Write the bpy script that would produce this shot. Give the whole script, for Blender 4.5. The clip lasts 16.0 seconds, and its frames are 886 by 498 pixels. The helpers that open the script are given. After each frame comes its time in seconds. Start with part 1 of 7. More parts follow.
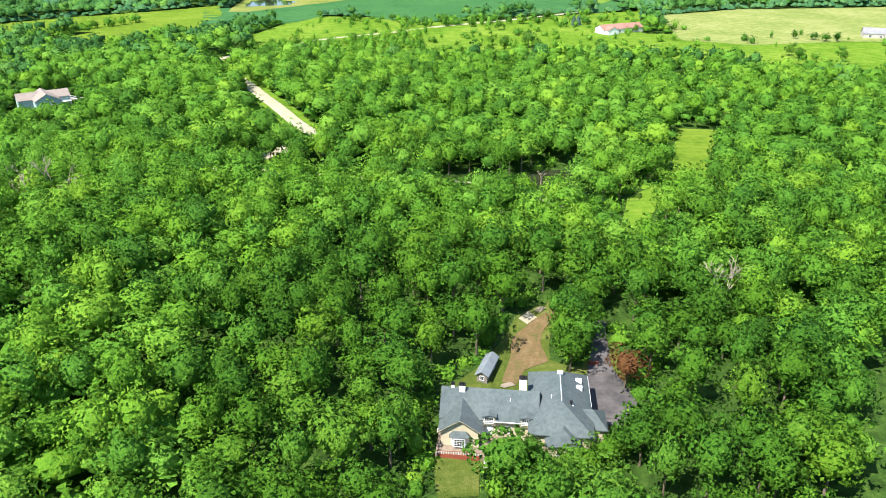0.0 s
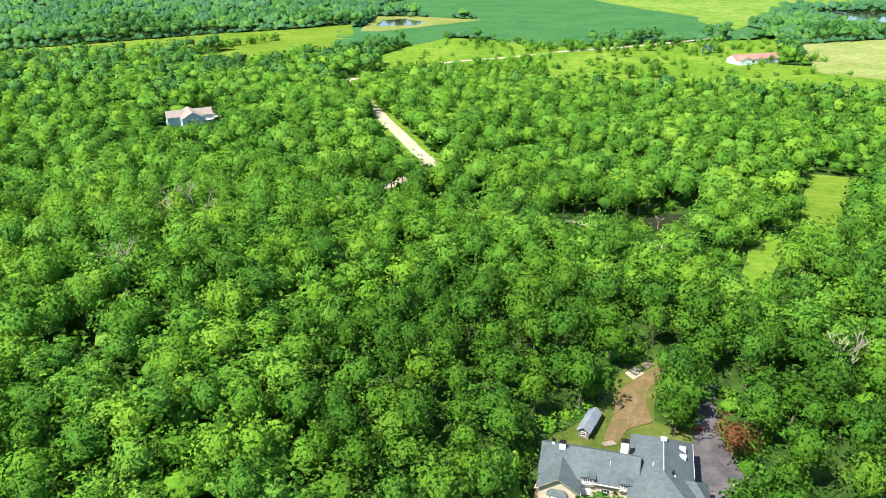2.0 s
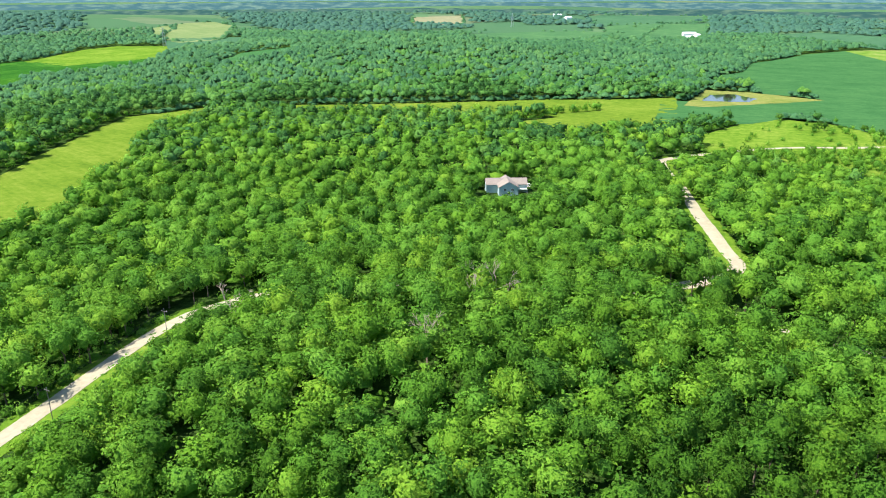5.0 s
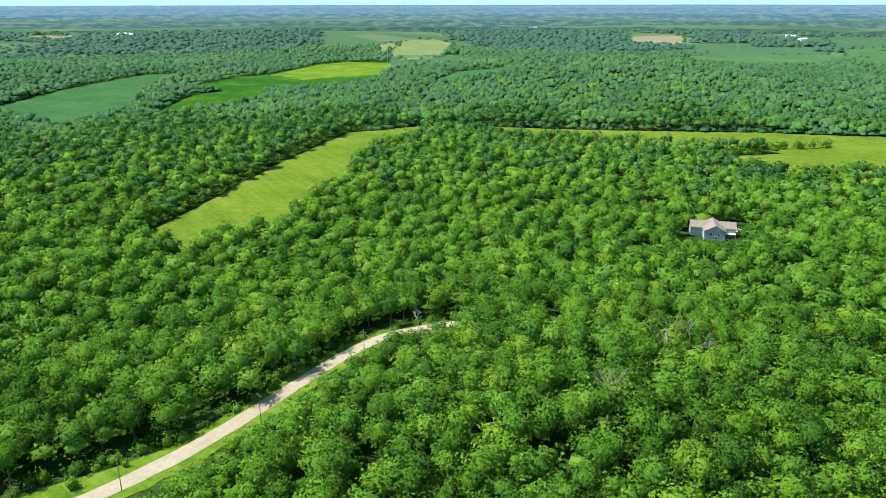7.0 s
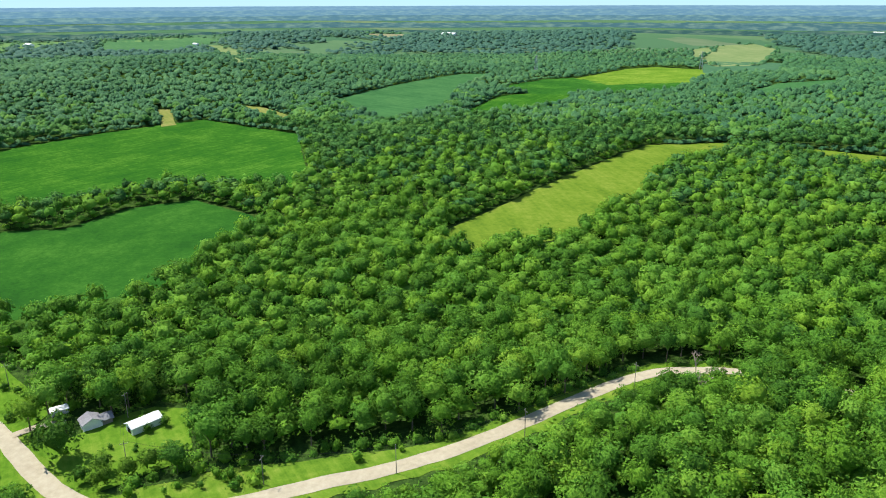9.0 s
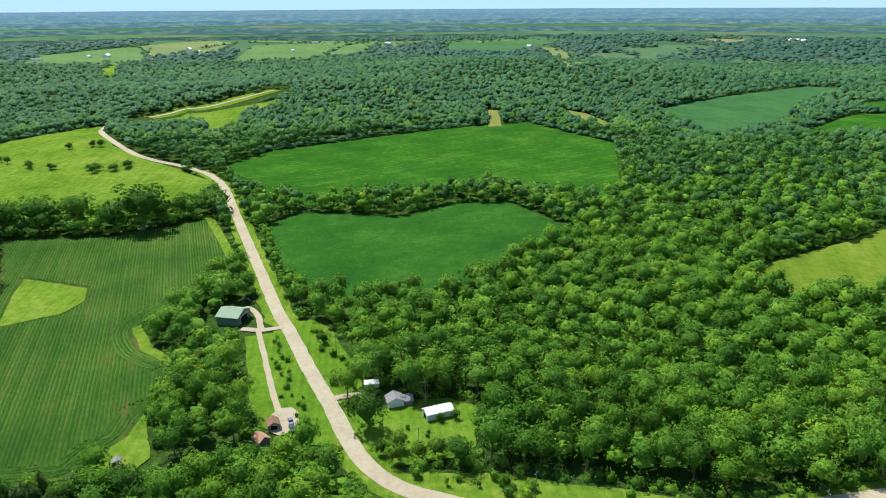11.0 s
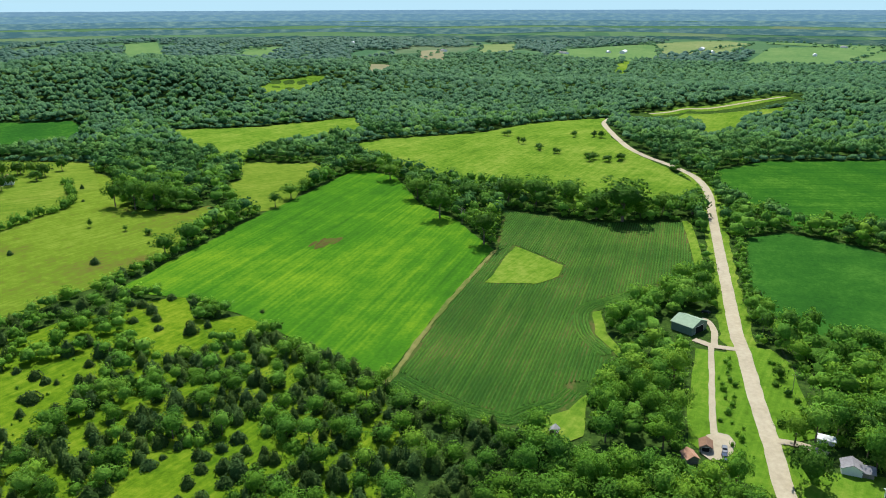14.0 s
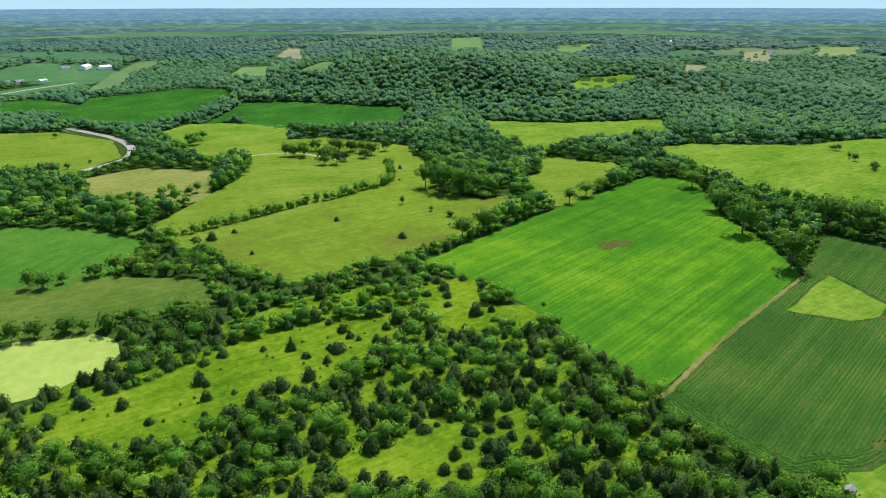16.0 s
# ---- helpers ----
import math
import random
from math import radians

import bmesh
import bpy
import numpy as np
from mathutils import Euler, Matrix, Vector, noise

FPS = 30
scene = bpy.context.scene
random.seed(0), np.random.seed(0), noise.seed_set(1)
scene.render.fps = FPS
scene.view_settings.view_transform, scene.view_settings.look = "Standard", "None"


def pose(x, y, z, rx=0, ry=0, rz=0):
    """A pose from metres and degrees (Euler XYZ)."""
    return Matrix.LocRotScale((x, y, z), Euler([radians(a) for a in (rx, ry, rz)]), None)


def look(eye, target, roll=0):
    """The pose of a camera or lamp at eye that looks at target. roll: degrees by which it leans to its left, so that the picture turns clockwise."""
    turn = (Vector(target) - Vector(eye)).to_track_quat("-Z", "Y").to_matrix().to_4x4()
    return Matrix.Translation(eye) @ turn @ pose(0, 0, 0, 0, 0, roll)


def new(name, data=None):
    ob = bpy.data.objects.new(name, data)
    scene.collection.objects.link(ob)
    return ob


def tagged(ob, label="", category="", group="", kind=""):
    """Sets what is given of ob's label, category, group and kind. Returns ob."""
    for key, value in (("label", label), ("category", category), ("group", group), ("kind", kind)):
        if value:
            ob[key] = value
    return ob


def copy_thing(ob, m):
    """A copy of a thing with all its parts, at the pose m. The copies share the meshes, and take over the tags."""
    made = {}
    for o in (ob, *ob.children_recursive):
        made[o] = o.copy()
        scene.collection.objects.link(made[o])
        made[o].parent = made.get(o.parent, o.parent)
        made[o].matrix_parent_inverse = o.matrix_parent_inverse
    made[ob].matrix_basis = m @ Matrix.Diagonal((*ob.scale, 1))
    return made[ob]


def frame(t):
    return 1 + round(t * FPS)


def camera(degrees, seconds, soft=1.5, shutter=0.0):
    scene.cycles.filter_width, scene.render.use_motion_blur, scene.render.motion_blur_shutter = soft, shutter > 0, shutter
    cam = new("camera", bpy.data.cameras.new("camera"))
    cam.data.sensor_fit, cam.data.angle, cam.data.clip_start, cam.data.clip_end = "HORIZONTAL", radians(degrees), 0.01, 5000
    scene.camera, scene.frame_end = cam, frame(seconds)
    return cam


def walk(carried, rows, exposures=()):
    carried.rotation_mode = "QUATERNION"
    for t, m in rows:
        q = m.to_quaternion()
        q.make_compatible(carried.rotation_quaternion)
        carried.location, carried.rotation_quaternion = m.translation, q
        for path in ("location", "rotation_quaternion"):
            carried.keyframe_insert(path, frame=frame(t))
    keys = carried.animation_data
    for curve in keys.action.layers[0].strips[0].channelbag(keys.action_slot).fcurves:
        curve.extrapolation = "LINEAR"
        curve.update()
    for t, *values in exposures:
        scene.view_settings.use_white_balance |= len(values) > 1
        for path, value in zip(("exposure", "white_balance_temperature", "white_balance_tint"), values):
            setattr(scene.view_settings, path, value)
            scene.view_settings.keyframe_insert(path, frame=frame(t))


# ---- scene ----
cam = camera(62.05, 16.0, soft=1.0)
# seconds, eye, yaw to the left of +y, pitch, roll
PATH = [
    (0.0, (1.12, -0.91, 96.38), -12.16, -24.70, -0.03),
    (0.5, (1.10, -0.85, 98.82), -9.86, -24.59, -0.06),
    (1.0, (1.07, -0.79, 101.33), -7.57, -24.53, -0.10),
    (1.5, (0.97, -0.77, 103.72), -5.19, -24.33, -0.11),
    (2.0, (0.76, -0.80, 106.20), -2.77, -23.80, -0.09),
    (2.5, (0.42, -0.83, 108.70), -0.13, -22.90, -0.02),
    (3.0, (0.04, -0.86, 110.99), 3.45, -22.08, 0.05),
    (3.5, (-0.39, -0.79, 113.06), 8.21, -21.39, 0.05),
    (4.0, (-0.53, -0.61, 115.42), 12.71, -20.79, 0.04),
    (4.2, (-0.50, -0.51, 116.45), 14.59, -20.53, 0.04),
    (6.3, (0.54, 0.90, 127.65), 31.04, -18.61, -0.04),
    (6.5, (0.59, 0.95, 128.69), 32.64, -18.62, -0.05),
    (7.0, (0.58, 0.85, 131.21), 37.40, -18.64, -0.09),
    (7.5, (0.52, 0.77, 133.66), 42.66, -18.65, -0.10),
    (8.0, (0.42, 0.73, 136.03), 48.22, -18.68, -0.12),
    (8.5, (0.31, 0.67, 138.48), 54.21, -18.69, -0.16),
    (8.7, (0.25, 0.66, 139.42), 56.71, -18.69, -0.17),
    (10.8, (-0.46, 0.75, 148.83), 82.09, -18.57, -0.33),
    (11.0, (-0.49, 0.76, 149.53), 84.82, -18.56, -0.33),
    (11.5, (-0.51, 0.74, 150.83), 90.97, -18.54, -0.32),
    (12.0, (-0.48, 0.65, 151.69), 97.42, -18.51, -0.29),
    (12.5, (-0.50, 0.54, 152.10), 103.88, -18.52, -0.24),
    (13.0, (-0.61, 0.40, 152.18), 110.22, -18.52, -0.20),
    (13.5, (-0.75, 0.25, 152.10), 116.00, -18.50, -0.19),
    (14.0, (-0.80, 0.09, 152.16), 121.97, -18.52, -0.14),
    (14.5, (-0.78, -0.12, 152.37), 127.77, -18.57, -0.09),
    (15.0, (-0.72, -0.39, 152.45), 133.49, -18.60, -0.08),
    (15.5, (-0.70, -0.58, 152.59), 139.15, -18.65, -0.07),
    (16.0, (-0.64, -0.77, 152.80), 145.20, -18.68, -0.06),
]
rows = []
for t, eye, yaw, pitch, roll in PATH:
    a, b = radians(yaw), radians(pitch)
    way = Vector((-math.sin(a) * math.cos(b), math.cos(a) * math.cos(b), math.sin(b)))
    rows.append((t, look(eye, Vector(eye) + way, roll)))
EXPOSURES = [(0.0, 1.3), (4.0, 1.27), (6.5, 0.86), (8.5, 0.76), (11.0, 0.58), (16.0, 0.51)]
walk(cam, rows, EXPOSURES)

# ---------------------------------------------------------------- light
world = bpy.data.worlds.new("world")
scene.world = world
world.use_nodes = True
SUN_AZ, SUN_EL = 122.0, 56.0          # degrees to the left of +y, and above the ground
wn, wl = world.node_tree.nodes, world.node_tree.links
sky = wn.new("ShaderNodeTexSky")
sky.sky_type, sky.sun_disc = 'NISHITA', False
sky.sun_elevation, sky.sun_rotation = radians(SUN_EL), radians(-SUN_AZ)
sky.altitude, sky.air_density, sky.dust_density = 300, 1.0, 0.3
wl.new(sky.outputs[0], wn["Background"].inputs[0])
wn["Background"].inputs[1].default_value = 0.13
sun = new("sun", bpy.data.lights.new("sun", 'SUN'))
sun.data.energy, sun.data.angle, sun.data.color = 4.8, radians(0.53), (1.0, 0.95, 0.87)
to_sun = Vector((-math.sin(radians(SUN_AZ)) * math.cos(radians(SUN_EL)), math.cos(radians(SUN_AZ)) * math.cos(radians(SUN_EL)), math.sin(radians(SUN_EL))))
sun.matrix_world = Matrix.Translation((0, 0, 600)) @ to_sun.to_track_quat("Z", "Y").to_matrix().to_4x4()

rng = np.random.default_rng(7)


# ---------------------------------------------------------------- materials
def material(name, rough=0.7, spec=0.3):
    m = bpy.data.materials.new(name)
    m.use_nodes = True
    b = m.node_tree.nodes["Principled BSDF"]
    b.inputs["Roughness"].default_value = rough
    b.inputs["Specular IOR Level"].default_value = spec
    return m, m.node_tree.nodes, m.node_tree.links, b


def ramp(n, l, fac, stops):
    r = n.new("ShaderNodeValToRGB")
    while len(r.color_ramp.elements) < len(stops):
        r.color_ramp.elements.new(0.5)
    for e, (p, c) in zip(r.color_ramp.elements, stops):
        e.position, e.color = p, (*c, 1)
    l.new(fac, r.inputs[0])
    return r.outputs[0]


def mix(n, l, fac, a, b, mode='MIX'):
    x = n.new("ShaderNodeMix")
    x.data_type, x.blend_type = 'RGBA', mode
    for k, v in ((0, fac), (6, a), (7, b)):
        if isinstance(v, (int, float)):
            x.inputs[k].default_value = v
        elif isinstance(v, tuple):
            x.inputs[k].default_value = (*v, 1)
        else:
            l.new(v, x.inputs[k])
    return x.outputs[2]


def calc(n, l, op, a, b=0.0):
    x = n.new("ShaderNodeMath")
    x.operation = op
    for k, v in ((0, a), (1, b)):
        if isinstance(v, (int, float)):
            x.inputs[k].default_value = v
        else:
            l.new(v, x.inputs[k])
    return x.outputs[0]


def noise_tex(n, l, vec, scale, detail=4.0, rough=0.55):
    x = n.new("ShaderNodeTexNoise")
    x.inputs["Scale"].default_value, x.inputs["Detail"].default_value, x.inputs["Roughness"].default_value = scale, detail, rough
    l.new(vec, x.inputs["Vector"])
    return x.outputs["Fac"]


def place_of(n, l, turn=0.0, stretch=(1, 1, 1)):
    g = n.new("ShaderNodeNewGeometry")
    m = n.new("ShaderNodeMapping")
    m.vector_type = 'TEXTURE'
    m.inputs["Rotation"].default_value = (0, 0, radians(turn))
    m.inputs["Scale"].default_value = stretch
    l.new(g.outputs["Position"], m.inputs["Vector"])
    return m.outputs[0]


def bump(n, l, b, height, strength, distance):
    x = n.new("ShaderNodeBump")
    x.inputs["Strength"].default_value, x.inputs["Distance"].default_value = strength, distance
    l.new(height, x.inputs["Height"])
    l.new(x.outputs[0], b.inputs["Normal"])


def foliage(name, dark, mid, light, single=False, grain=0.35, thin=0.3, stand=0.012, share=0.30, wax=0.06, rough=0.75, vary=1.0, leafy=0.26, speck=0.60):
    """Leaves: hue and value wander from tree to tree, from clump to clump and in patches of the wood."""
    m, n, l, b = material(name, 0.7, wax)
    at = n.new("ShaderNodeAttribute")
    at.attribute_name = "tint"
    tree = at.outputs["Fac"]
    if single:
        tree = n.new("ShaderNodeObjectInfo").outputs["Random"]
    geo = n.new("ShaderNodeNewGeometry")
    pos = place_of(n, l)
    stands = n.new("ShaderNodeMapRange")
    l.new(noise_tex(n, l, pos, stand, 3.0), stands.inputs[0])
    stands.inputs[1].default_value, stands.inputs[2].default_value = 0.34, 0.66
    patch = stands.outputs[0]
    fine = noise_tex(n, l, pos, grain * 4.5, 3.0, 0.7)
    wide_range = n.new("ShaderNodeMapRange")
    l.new(fine, wide_range.inputs[0])
    wide_range.inputs[1].default_value, wide_range.inputs[2].default_value = 0.30, 0.70
    fine = wide_range.outputs[0]
    f = calc(n, l, 'ADD', calc(n, l, 'MULTIPLY', tree, 0.72 - share), calc(n, l, 'MULTIPLY', patch, share))
    f = calc(n, l, 'ADD', f, calc(n, l, 'MULTIPLY', geo.outputs["Random Per Island"], leafy))
    if vary != 1.0:
        f = calc(n, l, 'ADD', calc(n, l, 'MULTIPLY', f, vary), 0.49 * (1 - vary))
    f = calc(n, l, 'ADD', f, calc(n, l, 'MULTIPLY', calc(n, l, 'SUBTRACT', fine, 0.5), speck))
    col = ramp(n, l, f, [(0.08, dark), (0.5, mid), (0.95, light)])
    kind_of = calc(n, l, 'MULTIPLY', calc(n, l, 'FRACT', calc(n, l, 'MULTIPLY', tree, 7.31)), vary)
    col = mix(n, l, kind_of, col, (0.82, 0.94, 1.35), 'MULTIPLY')
    l.new(col, b.inputs["Base Color"])
    bump(n, l, b, fine, rough, 0.7)
    if thin:
        t = n.new("ShaderNodeBsdfTranslucent")
        s = n.new("ShaderNodeMixShader")
        s.inputs[0].default_value = thin
        l.new(col, t.inputs["Color"])
        l.new(b.outputs[0], s.inputs[1])
        l.new(t.outputs[0], s.inputs[2])
        l.new(s.outputs[0], n["Material Output"].inputs[0])
    return m


def field(name, a, b_, c, turn=0.0, streak=40.0, across=2.0, lines=0.0, spacing=2.0, fine=0.5, mottle=0.02, grainy=0.6, uneven=0.4, streaky=0.45):
    """A crop or meadow: broad mottling, streaks along the rows, fine grain and relief."""
    m, n, l, b = material(name, 1.0, 0.0)
    pos = place_of(n, l)
    run = place_of(n, l, turn, (streak, across, 10))
    broad = noise_tex(n, l, pos, mottle, 4.0)
    st = noise_tex(n, l, run, 1.0, 4.0, 0.6)
    gr = noise_tex(n, l, pos, fine, 4.0, 0.75)
    mid = noise_tex(n, l, pos, mottle * 7, 3.0, 0.6)
    f = calc(n, l, 'ADD', calc(n, l, 'MULTIPLY', broad, 0.6), calc(n, l, 'MULTIPLY', calc(n, l, 'SUBTRACT', st, 0.5), streaky))
    f = calc(n, l, 'ADD', f, 0.225)
    f = calc(n, l, 'ADD', f, calc(n, l, 'MULTIPLY', calc(n, l, 'SUBTRACT', gr, 0.5), grainy))
    f = calc(n, l, 'ADD', f, calc(n, l, 'MULTIPLY', calc(n, l, 'SUBTRACT', mid, 0.5), uneven))
    if lines:
        w = n.new("ShaderNodeTexWave")
        w.bands_direction = 'Y'
        w.inputs["Scale"].default_value = 0.314159
        w.inputs["Distortion"].default_value = 0.6
        w.inputs["Detail Scale"].default_value = 0.4
        l.new(place_of(n, l, turn, (spacing, spacing, spacing)), w.inputs["Vector"])
        f = calc(n, l, 'ADD', f, calc(n, l, 'MULTIPLY', calc(n, l, 'SUBTRACT', w.outputs["Fac"], 0.5), lines))
    l.new(ramp(n, l, f, [(0.32, a), (0.53, b_), (0.74, c)]), b.inputs["Base Color"])
    bump(n, l, b, noise_tex(n, l, pos, fine * 3, 4.0, 0.8), 0.8, 0.4)
    return m


def stone(name, a, b_, scale=0.4, rough=0.9, relief=0.4, depth=0.05):
    """Gravel, earth, asphalt, plaster: two colours at two scales."""
    m, n, l, b = material(name, rough, 0.2 if rough < 0.6 else 0.08)
    pos = place_of(n, l)
    f = calc(n, l, 'ADD', calc(n, l, 'MULTIPLY', noise_tex(n, l, pos, scale, 5.0, 0.7), 0.6), calc(n, l, 'MULTIPLY', noise_tex(n, l, pos, scale * 0.12, 3.0), 0.4))
    l.new(ramp(n, l, f, [(0.35, a), (0.65, b_)]), b.inputs["Base Color"])
    bump(n, l, b, noise_tex(n, l, pos, scale * 8, 4.0, 0.7), relief, depth)
    return m


LEAF = ((0.053, 0.140, 0.013), (0.131, 0.296, 0.022), (0.258, 0.425, 0.038))
m_wood_leaf = foliage("oak_leaves", *LEAF, share=0.14, rough=0.6, leafy=0.18, speck=0.50)
# Darker copy of LEAF: cloud shade put into the leaf colour.
m_shaded_tree_leaf = foliage("single_tree_leaves_shaded", (0.029, 0.080, 0.009), (0.066, 0.164, 0.013), (0.145, 0.260, 0.025), single=True)
# Woods farther off: colours painted darker for leaf shade and bluer for haze.
m_hazed_far_leaf = foliage("far_leaves_haze_tint", (0.022, 0.074, 0.028), (0.048, 0.132, 0.042), (0.104, 0.212, 0.058), grain=0.13, thin=0, stand=0.006, share=0.35, rough=0.9, vary=0.7)
m_mid_leaf = foliage("middle_leaves_half_hazed", (0.024, 0.080, 0.016), (0.064, 0.174, 0.027), (0.150, 0.292, 0.044), grain=0.2, thin=0.15, vary=1.0)
m_hazed_distant_leaf = foliage("distant_leaves_haze_tint", (0.024, 0.074, 0.046), (0.042, 0.106, 0.064), (0.068, 0.142, 0.078), grain=0.08, thin=0, stand=0.004, share=0.4, rough=0.5, vary=0.4)
# LEAF toned down part way, again with cloud shade in the colour.
m_shaded_oak_leaf = foliage("oak_tree_leaves_shaded", (0.038, 0.104, 0.010), (0.088, 0.216, 0.015), (0.190, 0.335, 0.028), single=True)
m_cedar = foliage("cedar_needles", (0.036, 0.076, 0.014), (0.062, 0.120, 0.020), (0.105, 0.172, 0.030), thin=0.15)
m_cedar_one = foliage("single_cedar_needles", (0.036, 0.076, 0.014), (0.062, 0.120, 0.020), (0.105, 0.172, 0.030), single=True, thin=0.15)
m_red_leaf = foliage("copper_leaves", (0.105, 0.040, 0.014), (0.190, 0.080, 0.024), (0.280, 0.135, 0.045), single=True)
m_spruce = foliage("spruce_needles", (0.045, 0.085, 0.058), (0.070, 0.120, 0.082), (0.105, 0.160, 0.115), single=True, thin=0.1)
m_bark = stone("bark", (0.10, 0.075, 0.055), (0.20, 0.16, 0.125), 1.5)
m_dead = stone("dead_branches", (0.24, 0.195, 0.145), (0.38, 0.32, 0.25), 1.5)


def land_cover():
    """Wood floor near by; a patchwork of crops and meadows where the far plain begins."""
    m, n, l, b = material("land_cover", 1.0, 0.0)
    pos = place_of(n, l)
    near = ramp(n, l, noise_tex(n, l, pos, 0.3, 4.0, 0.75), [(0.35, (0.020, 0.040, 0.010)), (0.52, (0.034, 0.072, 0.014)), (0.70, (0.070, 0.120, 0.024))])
    cells = n.new("ShaderNodeTexVoronoi")
    cells.distance = 'CHEBYCHEV'
    cells.inputs["Scale"].default_value = 1.0
    l.new(place_of(n, l, 24.0, (300, 210, 400)), cells.inputs["Vector"])
    split = n.new("ShaderNodeSeparateColor")
    l.new(cells.outputs["Color"], split.inputs[0])
    # crop colours of the far plain have haze painted in: bluer and duller
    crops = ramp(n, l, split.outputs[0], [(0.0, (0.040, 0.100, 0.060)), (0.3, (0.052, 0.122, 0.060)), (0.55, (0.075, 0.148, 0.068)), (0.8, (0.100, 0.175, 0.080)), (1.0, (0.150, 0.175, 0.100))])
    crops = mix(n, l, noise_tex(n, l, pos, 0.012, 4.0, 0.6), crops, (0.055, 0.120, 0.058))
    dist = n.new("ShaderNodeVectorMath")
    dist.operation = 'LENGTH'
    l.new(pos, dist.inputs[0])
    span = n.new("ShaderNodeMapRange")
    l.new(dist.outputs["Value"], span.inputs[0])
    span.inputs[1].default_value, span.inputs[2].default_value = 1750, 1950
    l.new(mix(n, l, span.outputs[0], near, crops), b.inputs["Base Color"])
    bump(n, l, b, noise_tex(n, l, pos, 0.9, 4.0, 0.8), 0.8, 0.4)
    return m


m_gravel = stone("gravel", (0.285, 0.250, 0.172), (0.400, 0.362, 0.262), 0.5)
m_lane = stone("lane_gravel", (0.285, 0.250, 0.172), (0.375, 0.334, 0.242), 0.9)
m_paved = stone("old_asphalt", (0.034, 0.033, 0.036), (0.135, 0.122, 0.120), 0.22)
m_earth = field("bare_earth", (0.085, 0.108, 0.028), (0.150, 0.104, 0.050), (0.205, 0.150, 0.080), turn=62, streak=14, across=1.6, fine=0.6, mottle=0.05)
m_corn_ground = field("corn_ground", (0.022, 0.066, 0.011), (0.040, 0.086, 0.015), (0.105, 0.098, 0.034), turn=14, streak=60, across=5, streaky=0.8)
m_corn_row = foliage("corn_leaves", (0.034, 0.110, 0.011), (0.064, 0.176, 0.016), (0.125, 0.248, 0.025), grain=0.15, stand=0.02, share=0.5)
m_soy = field("soybean_crop", (0.026, 0.096, 0.010), (0.046, 0.146, 0.010), (0.125, 0.235, 0.014), turn=14, streak=120, across=5, lines=0.04, spacing=3.2, mottle=0.009, grainy=0.38, uneven=0.3, streaky=0.50)
m_crop_dark = field("dark_crop", (0.014, 0.064, 0.011), (0.024, 0.096, 0.013), (0.053, 0.152, 0.018), turn=0, streak=70, across=3)
m_crop_up = field("striped_crop", (0.016, 0.072, 0.010), (0.027, 0.102, 0.011), (0.064, 0.160, 0.018), turn=123, streak=120, across=4)
m_crop_low = field("even_crop", (0.016, 0.068, 0.011), (0.024, 0.094, 0.013), (0.044, 0.132, 0.018), turn=123, streak=60, across=25)
m_crop_teal = field("bluish_crop", (0.030, 0.098, 0.032), (0.042, 0.122, 0.040), (0.058, 0.145, 0.046), turn=20, streak=80, across=5)
m_meadow = field("meadow_grass", (0.054, 0.125, 0.011), (0.106, 0.190, 0.019), (0.185, 0.245, 0.040), fine=0.25)
m_glade = field("glade_grass", (0.042, 0.104, 0.006), (0.092, 0.166, 0.009), (0.165, 0.228, 0.018), fine=0.3, mottle=0.03)
m_pasture = field("pasture_grass", (0.105, 0.102, 0.025), (0.098, 0.165, 0.014), (0.155, 0.222, 0.028), fine=0.25, mottle=0.012)
m_hay = field("hay_stubble", (0.125, 0.170, 0.040), (0.185, 0.220, 0.065), (0.270, 0.270, 0.110), turn=30, fine=0.2)
m_strip = field("mown_strip", (0.072, 0.134, 0.014), (0.112, 0.178, 0.019), (0.166, 0.216, 0.033), turn=-20, streak=60, across=4, fine=0.3)
m_lawn = field("lawn", (0.054, 0.125, 0.011), (0.090, 0.185, 0.016), (0.150, 0.230, 0.030), fine=0.4)
m_yard = field("yard_grass", (0.048, 0.076, 0.014), (0.084, 0.112, 0.022), (0.152, 0.152, 0.048), fine=0.5)
# Far crops: haze is painted in as muted, bluer field colours.
m_hazed_far_crop = [field("hazed_far_crop_" + k, *c, fine=0.05, mottle=0.01) for k, c in (
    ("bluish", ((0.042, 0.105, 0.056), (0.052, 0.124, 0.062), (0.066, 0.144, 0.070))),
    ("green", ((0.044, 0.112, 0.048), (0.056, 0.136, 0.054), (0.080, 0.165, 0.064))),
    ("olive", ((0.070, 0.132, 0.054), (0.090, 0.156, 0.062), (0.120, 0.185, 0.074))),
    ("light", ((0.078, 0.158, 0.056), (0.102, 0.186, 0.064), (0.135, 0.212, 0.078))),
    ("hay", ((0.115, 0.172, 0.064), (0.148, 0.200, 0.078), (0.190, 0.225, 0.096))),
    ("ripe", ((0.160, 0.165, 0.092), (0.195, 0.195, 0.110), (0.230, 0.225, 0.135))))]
m_green_crop = field("green_crop", (0.032, 0.105, 0.014), (0.052, 0.142, 0.018), (0.085, 0.182, 0.026), turn=40, streak=60, across=6)
m_marsh = field("marsh_grass", (0.075, 0.158, 0.022), (0.120, 0.205, 0.030), (0.205, 0.230, 0.075), turn=-60, streak=120, across=9, fine=0.1, mottle=0.010, uneven=0.8)
m_algae = stone("pond_scum", (0.185, 0.265, 0.045), (0.275, 0.350, 0.075), 0.15, rough=0.75, relief=0.1)
